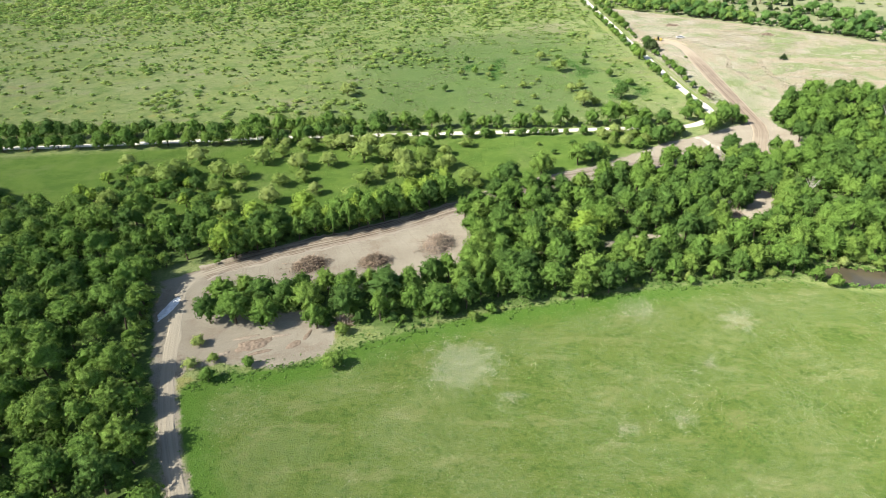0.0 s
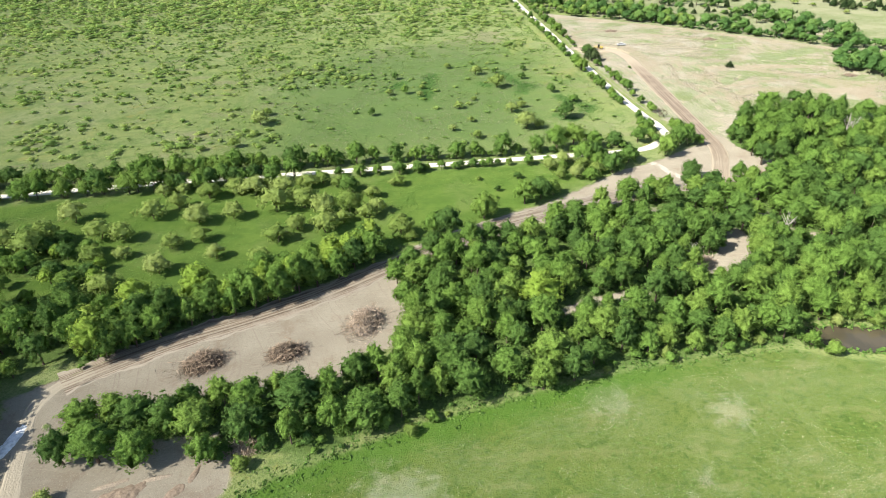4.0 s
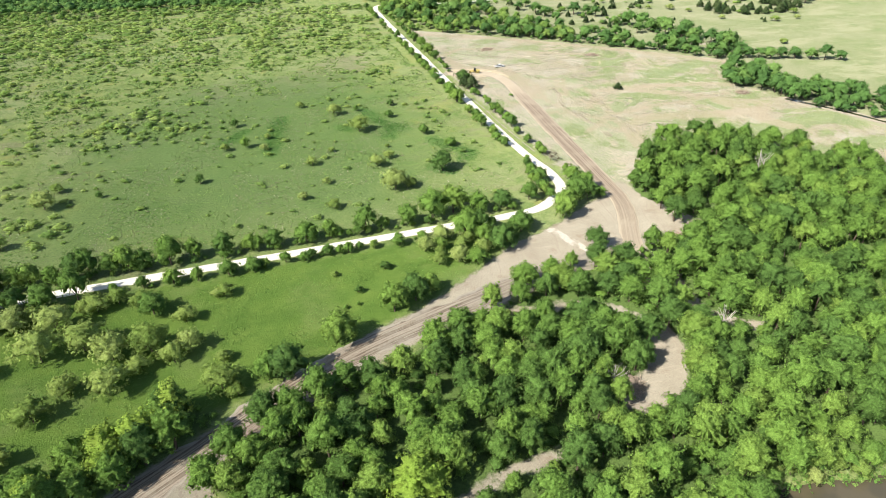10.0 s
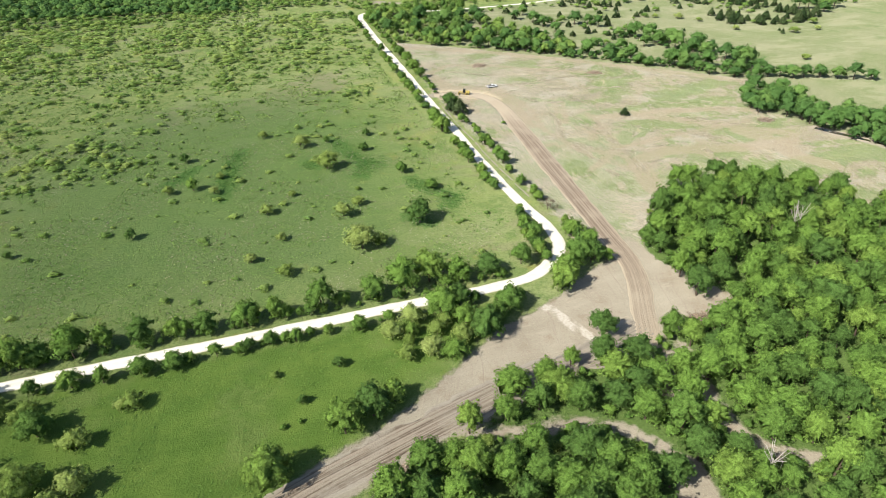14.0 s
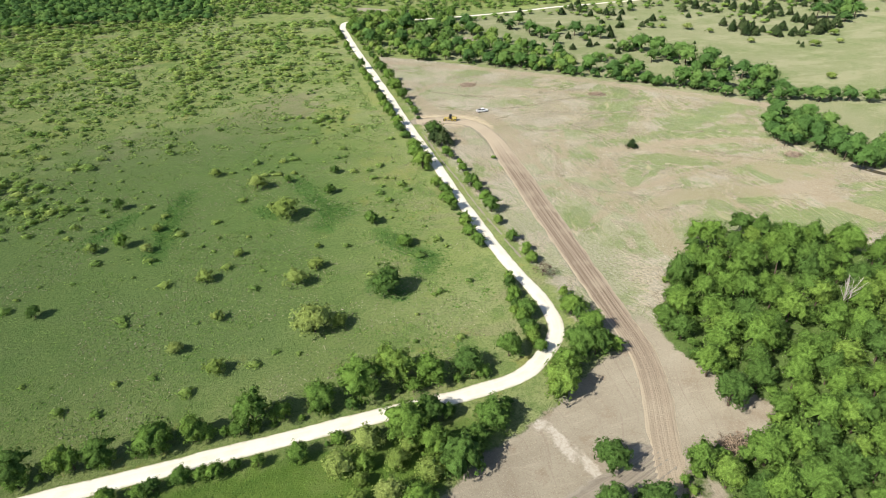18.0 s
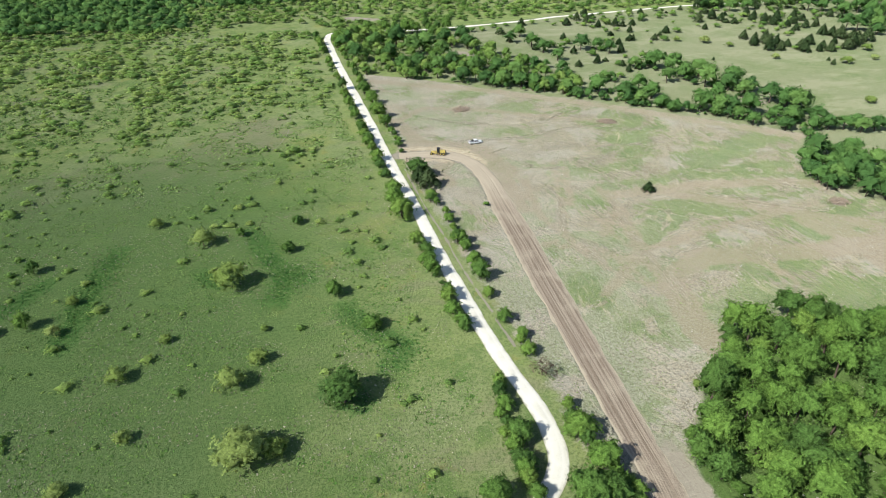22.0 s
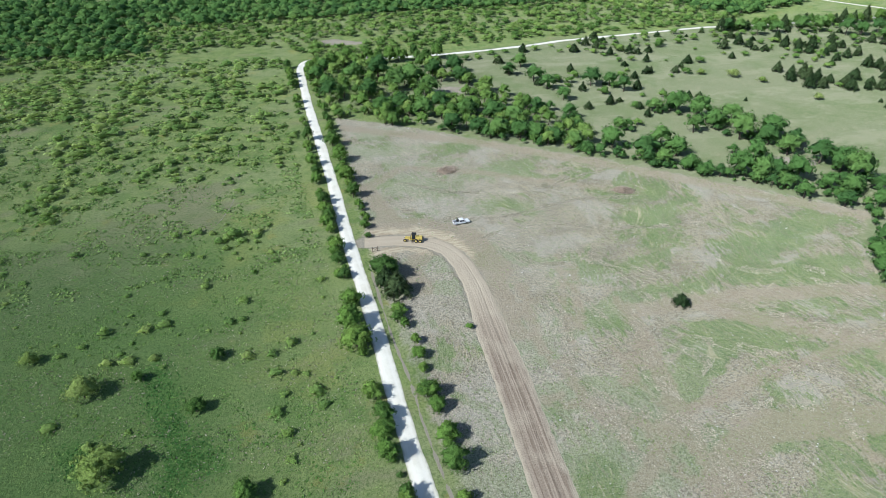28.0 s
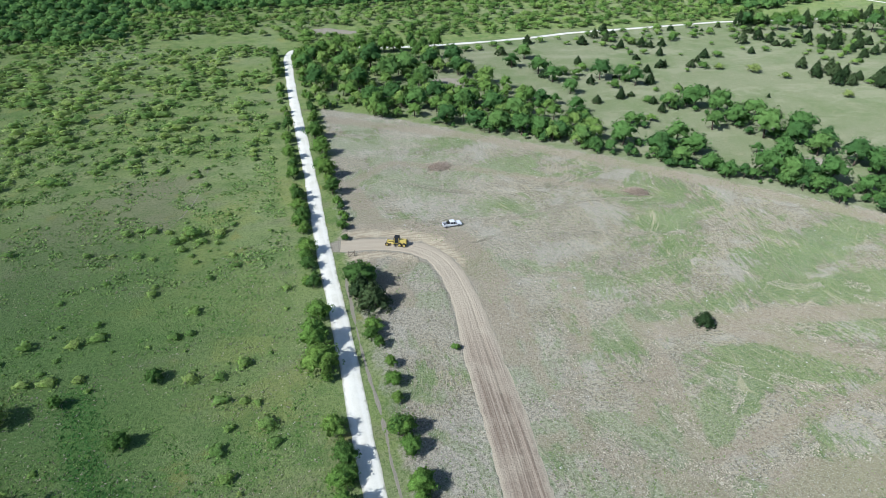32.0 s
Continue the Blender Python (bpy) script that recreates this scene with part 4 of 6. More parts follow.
def off_soil(x, y):
    return np.minimum.reduce([polygon_distance(x, y, s) for s in SOIL] + [line_distance(x, y, t, w) for t, w in TRAILS] + [line_distance(x, y, DRIVE, 2.5), polygon_distance(x, y, POND)])


def off_roads(x, y):
    return np.minimum.reduce([line_distance(x, y, ROAD_WEST, 2.2), line_distance(x, y, ROAD_FAR, 2.2), line_distance(x, y, TRACK, 5.0), off_soil(x, y)])


GLADE = SOIL[-1]
SIGHT, GLADE_SIGHT = Vector((0.29, 0.96)), Vector((0.55, 0.83))


def size_caps(x, y):
    """How wide trees may grow beside the trails, the glade and the lane, where the ground lies open."""
    cap = np.full(len(x), 9.0)
    for s in np.arange(11.0, 0.5, -1.0):
        px, py = x + SIGHT.x * s, y + SIGHT.y * s
        cap = np.where(polygon_distance(px, py, SOIL[0]) < -0.5, max(3.0, 0.9 * s), cap)
        px, py = x + GLADE_SIGHT.x * s, y + GLADE_SIGHT.y * s
        glade = np.minimum.reduce([line_distance(px, py, TRAILS[0][0], 1.2), line_distance(px, py, TRAILS[1][0], 1.8), line_distance(px, py, TRAILS[2][0], 1.3), line_distance(px, py, TRAILS[3][0], 0.8), polygon_distance(px, py, GLADE) + 0.8])
        cap = np.where(glade < 0, max(1.6, 0.5 * s), cap)
    return cap


def plant_all(name, label, category, places, sizes, talls, tones, models, leaves, wood=True):
    """A wood or a scrub that nobody could count: one object of crowns, and one of trunks."""
    rng = np.random.default_rng(len(places))
    verts, faces, facing, solid, tone, tv, tf, base, count = [], [], [], [], [], [], [], 0, 0
    for (x, y), s, h, t in zip(places, sizes, talls, tones):
        crown, limbs = models[rng.integers(len(models))]
        a = rng.uniform(0, 2 * np.pi)
        turn = np.array([[math.cos(a), math.sin(a), 0], [-math.sin(a), math.cos(a), 0], [0, 0, 1]])
        size = np.array([s, s, s * h])
        verts.append(crown.verts @ turn * size + (x, y, 0))
        facing.append(crown.facing @ turn)
        faces.append(crown.faces + count)
        solid.append(crown.solid)
        tone.append(np.full(len(crown.verts), t))
        count += len(crown.verts)
        if wood:
            lv, lf = limbs[0][:10], limbs[1][:5]
            tv.append(lv @ turn * size + (x, y, 0))
            tf.append(lf + base)
            base += len(lv)
    root = tagged(new(name), label, category, kind="stuff")
    attrs = {"tone": np.concatenate(tone), "solid": np.concatenate(solid), "facing": np.vstack(facing)}
    part_mesh("crowns", grid_mesh("crowns", np.vstack(verts), np.vstack(faces), leaves, attrs), root)
    if wood:
        part_mesh("trunks", grid_mesh("trunks", np.vstack(tv), np.vstack(tf), M_BARK), root)
    return root


BROAD_FAR = [(round_crown(110 + k, 0.2, 2.15 + 0.2 * (k % 3), 110 + 4 * k, 860, 0.060, 6), limb_arrays(40 + k, 1.8, 0.8, 1, 0.07)) for k in range(6)]
LEFT_FAR = [(round_crown(115 + k, 0.2, 2.15 + 0.2 * (k % 3), 80 + 4 * k, 560, 0.074, 5), limb_arrays(40 + k, 1.8, 0.8, 1, 0.07)) for k in range(5)]
BELT_FAR = [(round_crown(140 + k, 0.1, 1.9 + 0.2 * (k % 3), 44, 250, 0.098, 4, (0.13, 0.25)), limb_arrays(40 + k, 1.7, 0.8, 1, 0.07)) for k in range(6)]
CEDAR_FAR = [(cedar_crown(170 + k, 1.9 + 0.2 * k, 120, 0.20, 4), limb_arrays(80 + k, 1.2, 0.2, 0, 0.06)) for k in range(4)]
SCRUB_FAR = [(round_crown(120 + k, 0.05, 1.25, 11, 46, 0.18, 2, (0.22, 0.40), 0.4, 0.7), limb_arrays(60 + k, 1.0, 0.9, 1, 0.05)) for k in range(6)]
SCRUB_THIN = [(round_crown(126 + k, 0.05, 1.25, 11, 18, 0.26, 2, (0.22, 0.40), 0.4, 0.7), limb_arrays(60 + k, 1.0, 0.9, 1, 0.05)) for k in range(6)]
for crown, limbs in SCRUB_FAR + SCRUB_THIN:
    crown.solid = crown.solid * 0.6
SHRUB_FAR = [(round_crown(150 + k, 0.1, 1.6, 14, 90, 0.15, 2, (0.22, 0.4), 0.35, 0.4), limb_arrays(60 + k, 1.0, 0.9, 1, 0.05)) for k in range(5)]
WOOD_FAR = [(round_crown(130 + k, 0.1, 1.6, 11, 34, 0.22, 2, (0.25, 0.45), 0.25, 0.4), limb_arrays(60 + k, 1.0, 0.9, 1, 0.05)) for k in range(6)]
rnd = np.random.default_rng(12)

# the belt of trees in front of the clearing, and the line behind it
BELT_WEST = [(-56, 146.3, 4.2), (-57, 137, 3.4), (-50.5, 136.7, 5.2), (-45, 145.2, 4.7), (-42.4, 135.4, 4.2), (-38, 143.6, 4.3), (-31.8, 140.6, 4.8), (-29.1, 133.4, 3.2), (-21.9, 146.4, 4.5),
             (-21.4, 138, 4.0), (-11.4, 144.8, 5.2), (-12.7, 136, 2.8), (-27.9, 148.6, 3.2), (-49.8, 147.4, 3.2), (-34.5, 147.6, 3.0), (-16, 149.4, 3.0), (-4.8, 147.2, 3.7), (-4.2, 138.6, 3.4)]
BELT_EAST = [(1.2, 151, 3.4), (5.5, 152.6, 3.4), (2.4, 138.8, 5.1), (9.3, 147.4, 3.6), (14.2, 143.3, 2.8), (22.4, 150, 4.9), (28.5, 155, 4.0), (25.6, 144.2, 4.3), (16.3, 165.4, 4.4), (11.9, 161, 2.5),
             (35.3, 148.4, 4.3), (39.5, 157, 3.3), (46, 151.5, 4.9), (42.1, 143.8, 3.1), (50, 145.6, 3.1), (26.7, 175, 4.3), (23.6, 183, 4.3), (33, 177.5, 4.3), (14.6, 179, 3.2), (16.7, 173, 3.3)]
NORTH_EDGE = [(125.6, 244.2, 3.5), (119.4, 234.5, 3.2), (127.4, 232.2, 4.2), (140.9, 238.2, 2.7), (143.1, 233.4, 3.0), (126.6, 224.2, 4.4), (119.8, 228.8, 4.2), (112.8, 236.2, 1.9), (105.3, 228, 4.2),
              (108.3, 223.6, 3.6), (99.9, 226, 3.4), (96.4, 232, 4.0), (83.8, 224.6, 3.0), (92.3, 225.4, 2.8), (116.1, 221.8, 3.6), (119.7, 216.6, 3.6), (125.5, 212.4, 4.2), (104.5, 232.5, 2.8)]
EAST_EDGE = [(139.8, 222.6, 4.4), (141.8, 212.3, 4.4), (146, 207.2, 5.2), (145.5, 222.2, 4.0), (156, 226.9, 5.2), (153.5, 235.6, 4.4), (123.6, 204.3, 3.6), (125, 197.7, 4.2), (157.5, 250.6, 4.2), (158.6, 259.5, 3.6),
             (94.4, 215.6, 3.3), (81, 213.7, 3.8), (86.3, 210.6, 3.6), (92, 208.3, 4.2), (102.6, 210.8, 4.2), (106.3, 206.7, 3.8), (109.4, 202.8, 3.2), (96.1, 204.8, 4.3)]
LANE_EDGE = [(24.4, 202.5, 4.0), (29.9, 203, 4.2), (36.5, 205.9, 3.8), (42.5, 207.6, 3.6), (17.4, 196.5, 3.8), (12.9, 190.5, 3.4), (21, 192.9, 3.8), (48.2, 206.8, 3.6), (55.7, 208.8, 3.4), (26.6, 196.2, 3.6)]
KNOWN = BELT_WEST + BELT_EAST + NORTH_EDGE + EAST_EDGE + LANE_EDGE + [(49.6, 175.6, 6.2)]
for row, high in ((BELT_WEST, 9.2), (BELT_EAST, 9.6), (NORTH_EDGE, 8.2), (EAST_EDGE, 8.6), (LANE_EDGE, 8.8)):
    for x, y, r in row:
        r *= 1.14
        oak.put(x, y, r, min(1.25, max(0.7, high * rnd.uniform(0.92, 1.10) * (0.92 if row is BELT_WEST and y > 145.5 else 1.0) / (2.35 * r))))
light.put(49.6, 175.6, 6.2, 0.66)
light.put(21.4, 164.2, 2.7, 1.0)
light.put(-63.0, 172.0, 3.6, 0.9)
oak.put(5.8, 209.9, 5.0, 0.9)


def off_known(x, y):
    return np.minimum.reduce([np.hypot(x - a, y - b) - 0.8 * r for a, b, r in KNOWN])


for x, y in scatter(TREELINE, 6.2, 2, 0.5):
    (light if rnd.random() < 0.3 else oak).put(x, y, rnd.uniform(4.0, 5.4), rnd.uniform(0.8, 1.0))

for x, y in curve_points([(-60, 170), (-42, 179.5), (-25, 185.5), (-10, 193.5), (6, 203)], 5.6):
    oak.put(x + 0.6 + rnd.normal() * 0.6, y - 1.0 + rnd.uniform(-0.5, 1.0), rnd.uniform(3.6, 4.9), rnd.uniform(0.85, 1.1))
# the wood: trees along its open edges are single, the rest is one mass
wood = scatter(FOREST, 6.0, 3, 0.6, [(off_soil, 0.5), (off_known, 1.2)])
within = wood[:, 0] < 190 + (wood[:, 1] - 150) * 0.62
beyond, wood = wood[~within], wood[within]
edge = np.minimum(-polygon_distance(wood[:, 0], wood[:, 1], FOREST), off_soil(wood[:, 0], wood[:, 1]))
near = (edge < 5.2) & (wood[:, 0] < 172) & (wood[:, 1] < 285)
cap = size_caps(wood[:, 0], wood[:, 1])
for (x, y), most in zip(wood[near], cap[near]):
    oak.put(x, y, min(most, rnd.uniform(3.0, 4.4)), rnd.uniform(0.85, 1.15) if most > 8 else rnd.uniform(0.75, 1.0))
rest, cap = wood[~near], cap[~near]
plant_all("woodland", "dense green broadleaf woodland canopy", "woodland", rest, np.minimum(cap, rnd.choice((2.6, 3.1, 3.6, 4.0, 4.4), len(rest)) * rnd.uniform(0.9, 1.1, len(rest))), np.where(cap > 8, rnd.uniform(0.85, 1.15, len(rest)), rnd.uniform(0.75, 1.0, len(rest))), tones_of(len(rest)), BROAD_FAR, M_OAK_ALL)
floor = scatter(FOREST, 4.0, 31, -0.6, [(off_soil, 0.3)])
floor = floor[(floor[:, 0] < 180) & (polygon_distance(floor[:, 0], floor[:, 1], FOREST) > -14) | (off_soil(floor[:, 0], floor[:, 1]) < 6)]
floor = np.vstack([floor, scatter(FRONT_STRIP, 3.2, 32, -0.4, [(off_soil, 0.2)]), scatter(TREELINE, 3.8, 33, -0.8, [(off_soil, 0.4)])])
plant_all("understorey", "green undergrowth below the wood's edge", "shrubs", floor, rnd.choice((0.7, 1.0, 1.4, 2.0), len(floor)), rnd.uniform(0.7, 1.1, len(floor)), tones_of(len(floor)), SHRUB_FAR, M_OAK_ALL, False)
left = scatter(FOREST_LEFT, 6.4, 4, -1.5, [(off_soil, 1.6)])
within = left[:, 0] > -108 - (left[:, 1] - 84) * 0.56
beyond, left = np.vstack([beyond, left[~within]]), left[within]
plant_all("outer_woodland", "green woodland that runs on beyond the clearing", "woodland", beyond, rnd.uniform(3.2, 4.8, len(beyond)), rnd.uniform(0.8, 1.1, len(beyond)), tones_of(len(beyond)), WOOD_FAR, M_OAK_FAR, False)
plant_all("western_woodland", "dense dark green woodland beside the drive", "woodland", left, rnd.choice((2.8, 3.6, 4.4, 5.2), len(left)), rnd.uniform(0.75, 1.1, len(left)), rnd.uniform(0.1, 1.0, len(left)), LEFT_FAR, M_OAK_ALL)
belt = Stock("belt_tree", "rounded green tree in a belt beyond the field", "tree", "trees beyond the cleared field", BELT_FAR, M_BELT)
FIELD_EDGE = [(193.4, 511.5, 4.1), (205, 524.9, 4.4), (203.3, 505.5, 4.1), (214.2, 515.4, 4.6), (209.8, 499, 4.2), (220.8, 510.1, 4.4), (217.2, 494, 3.9), (237.7, 522.7, 3.3), (223, 491.4, 3.5), (229.6, 486.6, 3.9),
              (247.2, 509.4, 3.2), (243.6, 497.1, 3.0), (234.4, 480, 3.7), (237, 474.4, 2.5), (248.7, 475.4, 4.2), (262.2, 491.8, 2.7)]
FIELD_CLUMPS = [(256.7, 464.8, 4.4), (267.2, 469.9, 4.0), (268.6, 461.3, 4.2), (259.5, 455.5, 3.4), (266, 448.6, 3.5), (269.4, 443.2, 2.8), (255, 459, 2.8), (287.9, 505.6, 3.4), (297.3, 502.9, 4.8), (302.3, 494.3, 5.2),
                (300.8, 481.3, 4.4), (311.7, 484.8, 4.8), (303.7, 468.1, 5.2), (310.3, 460.4, 4.4), (316.4, 464.5, 4.6), (310.6, 449.3, 4.2), (295.1, 448.5, 3.9), (280.4, 439.8, 4.8), (284.6, 434.4, 4.1),
                (291.6, 434, 4.1), (297, 430, 4.4), (316.7, 439.7, 4.6), (318.7, 431.8, 5.4), (303.6, 421.8, 3.4), (316.9, 423.1, 5.0), (305.8, 415, 3.2)]
BACK_WOOD = [(257.2, 588.3, 3.6), (254.5, 563.9, 4.6), (255.6, 549.9, 4.2), (256.1, 532.9, 3.3), (278.3, 547.9, 4.4), (287.5, 545.4, 3.6), (289.6, 535.9, 3.4), (245.9, 576, 3.2), (217.1, 571.7, 4.6), (220, 588.3, 4.6),
             (179.5, 589.7, 5.4), (183.7, 570.2, 5.4), (168.6, 561.7, 5.0), (193.4, 576.4, 5.4), (196.8, 557.9, 5.0), (179.1, 541.4, 5.0), (186.7, 530.1, 4.4), (169.4, 537.3, 4.6), (195.5, 534.7, 4.1),
             (206.4, 582.2, 5.0), (167.5, 593.1, 5.0), (151.5, 579.5, 4.2), (148.8, 598.7, 4.0), (154.5, 613, 4.0), (150.4, 564.4, 4.0)]
for row in (FIELD_EDGE, FIELD_CLUMPS, BACK_WOOD):
    for x, y, r in row:
        belt.put(x, y, r * 1.22, rnd.uniform(0.72, 0.95))
pts = scatter(FAR_WOOD, 6.2, 5, 0.5, [(off_roads, 3.0)])
pts = pts[rnd.random(len(pts)) < 0.8]
plant_all("far_woodland", "loose green trees and shrubs beyond the cleared field", "woodland", pts, rnd.choice((1.6, 2.3, 3.0, 3.8), len(pts)), rnd.uniform(0.7, 1.05, len(pts)), rnd.uniform(0.1, 1.1, len(pts)), BELT_FAR, M_MIXED)
low = np.array([(x + dx, y + dy) for x, y, r in FIELD_EDGE + FIELD_CLUMPS for dx, dy in rnd.normal(size=(5, 2)) * r * 0.8])
low = low[(off_roads(low[:, 0], low[:, 1]) > 1.5) & (polygon_distance(low[:, 0], low[:, 1], CLEARED) > 0.3)]
plant_all("eastern_tree_belt", "shrubs below the belt of trees beyond the field", "shrubs", low, rnd.choice((1.2, 1.7, 2.3), len(low)), rnd.uniform(0.7, 1.0, len(low)), tones_of(len(low)), BELT_FAR, M_OAK_FAR)
pts = scatter(CHAIN_SOUTH, 5.4, 7, 0.5, [(off_roads, 3.0)])
pts = pts[rnd.random(len(pts)) < 0.85]
plant_all("creek_tree_belt", "belt of green trees and shrubs along the creek", "woodland", pts, rnd.choice((2.0, 2.6, 3.2, 4.0, 4.6), len(pts)), rnd.uniform(0.7, 1.0, len(pts)), tones_of(len(pts)), BELT_FAR, M_OAK_FAR)

HEDGE_NORTH = [(3.3, 275.6, 4.6), (9.9, 276.9, 3.4), (18.6, 276.2, 3.6), (26, 276.2, 3.4), (33.1, 275.7, 3.5), (42.9, 275.6, 4.2), (50.1, 275.6, 3), (61.8, 276, 4.4), (67.2, 276.4, 2.5),
               (75.4, 276.6, 4.2), (84.1, 277.5, 5.2), (91.9, 279.4, 5.4), (99.5, 276.9, 4.6), (108.7, 277.5, 4.3), (119.6, 279.6, 3.4)]
HEDGE_SOUTH = [(4.3, 264.5, 3), (10.9, 264.2, 2.1), (19.2, 264.3, 3), (26.2, 264, 3), (29.1, 265.2, 1.9), (35.3, 265.4, 1.9), (42.9, 265.4, 1.9), (47.8, 266.2, 2.4),
               (51.8, 266, 1.7), (61.7, 265.4, 1.7), (69.3, 264.5, 2.6), (77.2, 266.6, 1.8)]
for k in range(40):
    x = -4 - 4.7 * k + rnd.uniform(-1.5, 1.5)
    hedge.put(x, 275.4 - 0.08 * k + rnd.uniform(-0.8, 1.2), rnd.uniform(3.0, 4.6), rnd.uniform(0.9, 1.2))
    if k > 3 or rnd.random() < 0.45:
        hedge.put(x + rnd.uniform(-2, 2), 264.4 - 0.1 * k + rnd.uniform(-0.8, 0.8), rnd.uniform(1.6, 2.6) if k < 4 else rnd.uniform(3.2, 4.6), rnd.uniform(0.95, 1.2))
CORNER = [(90.6, 264, 4.8), (96.1, 266.2, 3.8), (98.4, 252.6, 4.8), (108, 260.6, 4.6), (124.9, 264.4, 4.9), (129.4, 270.3, 4.0), (134.8, 274.5, 4.6), (138.8, 273.7, 4.0), (141, 289.5, 3.6), (129.2, 291.8, 3.2),
          (127.6, 285.6, 2.8), (141.5, 281, 3.8), (88.5, 247.5, 3.2), (95, 258.5, 3.6), (102.5, 256.5, 3.0), (81, 258.5, 2.2)]
CORNER_YOUNG = [(75.9, 259, 3.4), (82.3, 263, 3.4), (92, 252.3, 3.2), (83.6, 249.8, 3.6), (77.5, 250.2, 2.6), (87, 257, 2.8), (79.5, 255, 2.0), (90, 259.5, 2.4)]
ROAD_LEFT = [(130.4, 327.3, 2.1), (130.4, 329.8, 2.1), (130.3, 339.6, 2.5), (129.6, 351.9, 2.9), (129.6, 358.1, 2.5), (130.2, 369.5, 2.6), (130, 385.9, 4.2), (129.6, 394.1, 4), (131.6, 403.5, 3),
             (132, 416.5, 2.1), (131.6, 424.7, 2.2), (132.5, 442.6, 2), (132.6, 461.3, 2.5), (132.6, 477.9, 2.7), (133, 493.4, 2.8), (133.4, 508.7, 2.4)]
ROAD_RIGHT = [(140.7, 327.5, 2.2), (141.3, 314.5, 2.3), (140.6, 338.2, 2), (141.5, 346.4, 3), (142.2, 353.1, 2.6), (141.8, 365.7, 3), (142.4, 361.5, 2.3), (141.5, 393.1, 2), (143.7, 383.8, 1.5),
              (143.2, 463.5, 3), (142.8, 475.5, 3.5), (143.6, 493.9, 3.8), (143.2, 509.7, 3.6), (141.9, 481, 3)]
for row in (HEDGE_NORTH, HEDGE_SOUTH, CORNER, ROAD_LEFT, ROAD_RIGHT):
    for x, y, r in row:
        hedge.put(x, y, r, rnd.uniform(0.85, 1.1))
under = []
for k in range(52):
    x = -70 + 3.6 * k + rnd.uniform(-1.5, 1.5)
    if rnd.random() < 0.55:
        under.append((x + 1.5, 265.6 - 0.02 * max(0, 40 - x) + rnd.uniform(-0.8, 0.6), rnd.choice((0.7, 1.0, 1.4, 1.9)), rnd.uniform(0.9, 1.3)))
    under.append((x, 274.6 + 0.02 * max(0, x - 80) + rnd.uniform(-0.5, 1.8), rnd.choice((0.9, 1.3, 1.8, 2.3)), rnd.uniform(0.75, 1.15)))
under = np.array(under)
plant_all("hedge_underbrush", "low green shrubs filling the hedges along the gravel road", "shrubs", under[:, :2], under[:, 2], under[:, 3], tones_of(len(under)), SMALLER, M_OAK_ALL)
for x, y, r in CORNER_YOUNG:
    young.put(x, y, r, rnd.uniform(0.95, 1.15))
for k in range(75):
    y = 318 + 4.1 * k + rnd.uniform(-1.5, 1.5)
    lean = (y - 318) * 0.022
    if noise.noise(Vector((y * 0.06, 1, 0))) > -0.12:
        hedge.put(129.9 + lean + rnd.uniform(-1.2, 0.6), y, rnd.choice((0.9, 1.4, 1.9, 2.6)), rnd.uniform(0.7, 1.2))
    if rnd.random() < (0.25 if y < 402 else 0.0 if y < 441 else 0.6):
        hedge.put(141.5 + lean * 0.6 + rnd.uniform(-0.6, 1.2), y, rnd.uniform(1.2, 2.4), rnd.uniform(0.75, 1.1))
for line in ([(130.2, 306), (129.2, 301), (127.4, 293), (127.0, 284), (127.2, 279.5)], [(141.2, 296), (141.8, 289), (142.4, 281), (143.4, 274)]):
    for x, y in curve_points(line, 2.3):
        hedge.put(x + rnd.normal() * 0.4, y + rnd.normal() * 0.4, rnd.uniform(1.4, 2.3), rnd.uniform(0.9, 1.2))
twig.put(141.4, 307.4, 2.9, 0.9)
cedar.put(144.2, 404.4, 4.4, 0.7)
cedar.put(142.2, 409.6, 3.6, 0.8)
hedge.put(142.6, 412.5, 4.2, 0.9)
hedge.put(144.0, 415.5, 3.4, 0.9)
cedar.put(214.0, 378.6, 2.5, 0.6)
bush.put(158.0, 385.5, 1.2, 0.7)

BUSHES = [(98.6, 312.5, 5), (102.8, 351.1, 2.7), (109.4, 335, 2.8), (81.1, 389.7, 1.7), (93.7, 376.3, 2.4), (98.2, 392.3, 2), (-22.3, 330, 1.5), (11.3, 330.4, 2.2), (44.1, 224.5, 5.2),
          (59.8, 232.4, 4.4), (66.3, 235.4, 4.4), (71.4, 238, 3.2), (30.6, 215.4, 5.2), (26.4, 216.8, 4.0), (-23, 118.2, 2.9), (-43.3, 119.4, 1.8), (-51.6, 114.8, 2.2), (-26.8, 134.7, 2.6), (29.2, 360.2, 2.4), (26, 386.4, 2.2)]
YOUNG_ROWS = [(77.7, 302.8, 6), (76.1, 324.2, 3.4), (83.8, 302.9, 3), (82.3, 330.8, 2.6), (77.2, 363.3, 5), (70.5, 387.6, 3.8), (62, 344.5, 1.9), (52.7, 333.6, 2.8), (56.7, 402.9, 2.4),
              (45.6, 305.2, 2.4), (54.5, 295.1, 2.7), (55.4, 315.2, 1.9), (-38.9, 325.8, 5), (-37.1, 339.2, 2.8), (-46.9, 300.8, 3.2), (21.1, 359.1, 2.4), (36.3, 355.2, 2), (38.7, 367.4, 2),
              (-57.6, 128, 2.3), (-57, 119.7, 2.1), (-52.2, 121.5, 1.8), (-22.1, 131, 2.4), (84.4, 341.9, 1.3)]
for x, y, r in BUSHES:
    bush.put(x, y, r, rnd.uniform(0.8, 1.0) * (1.2 if 210 < y < 235 else 1.0))
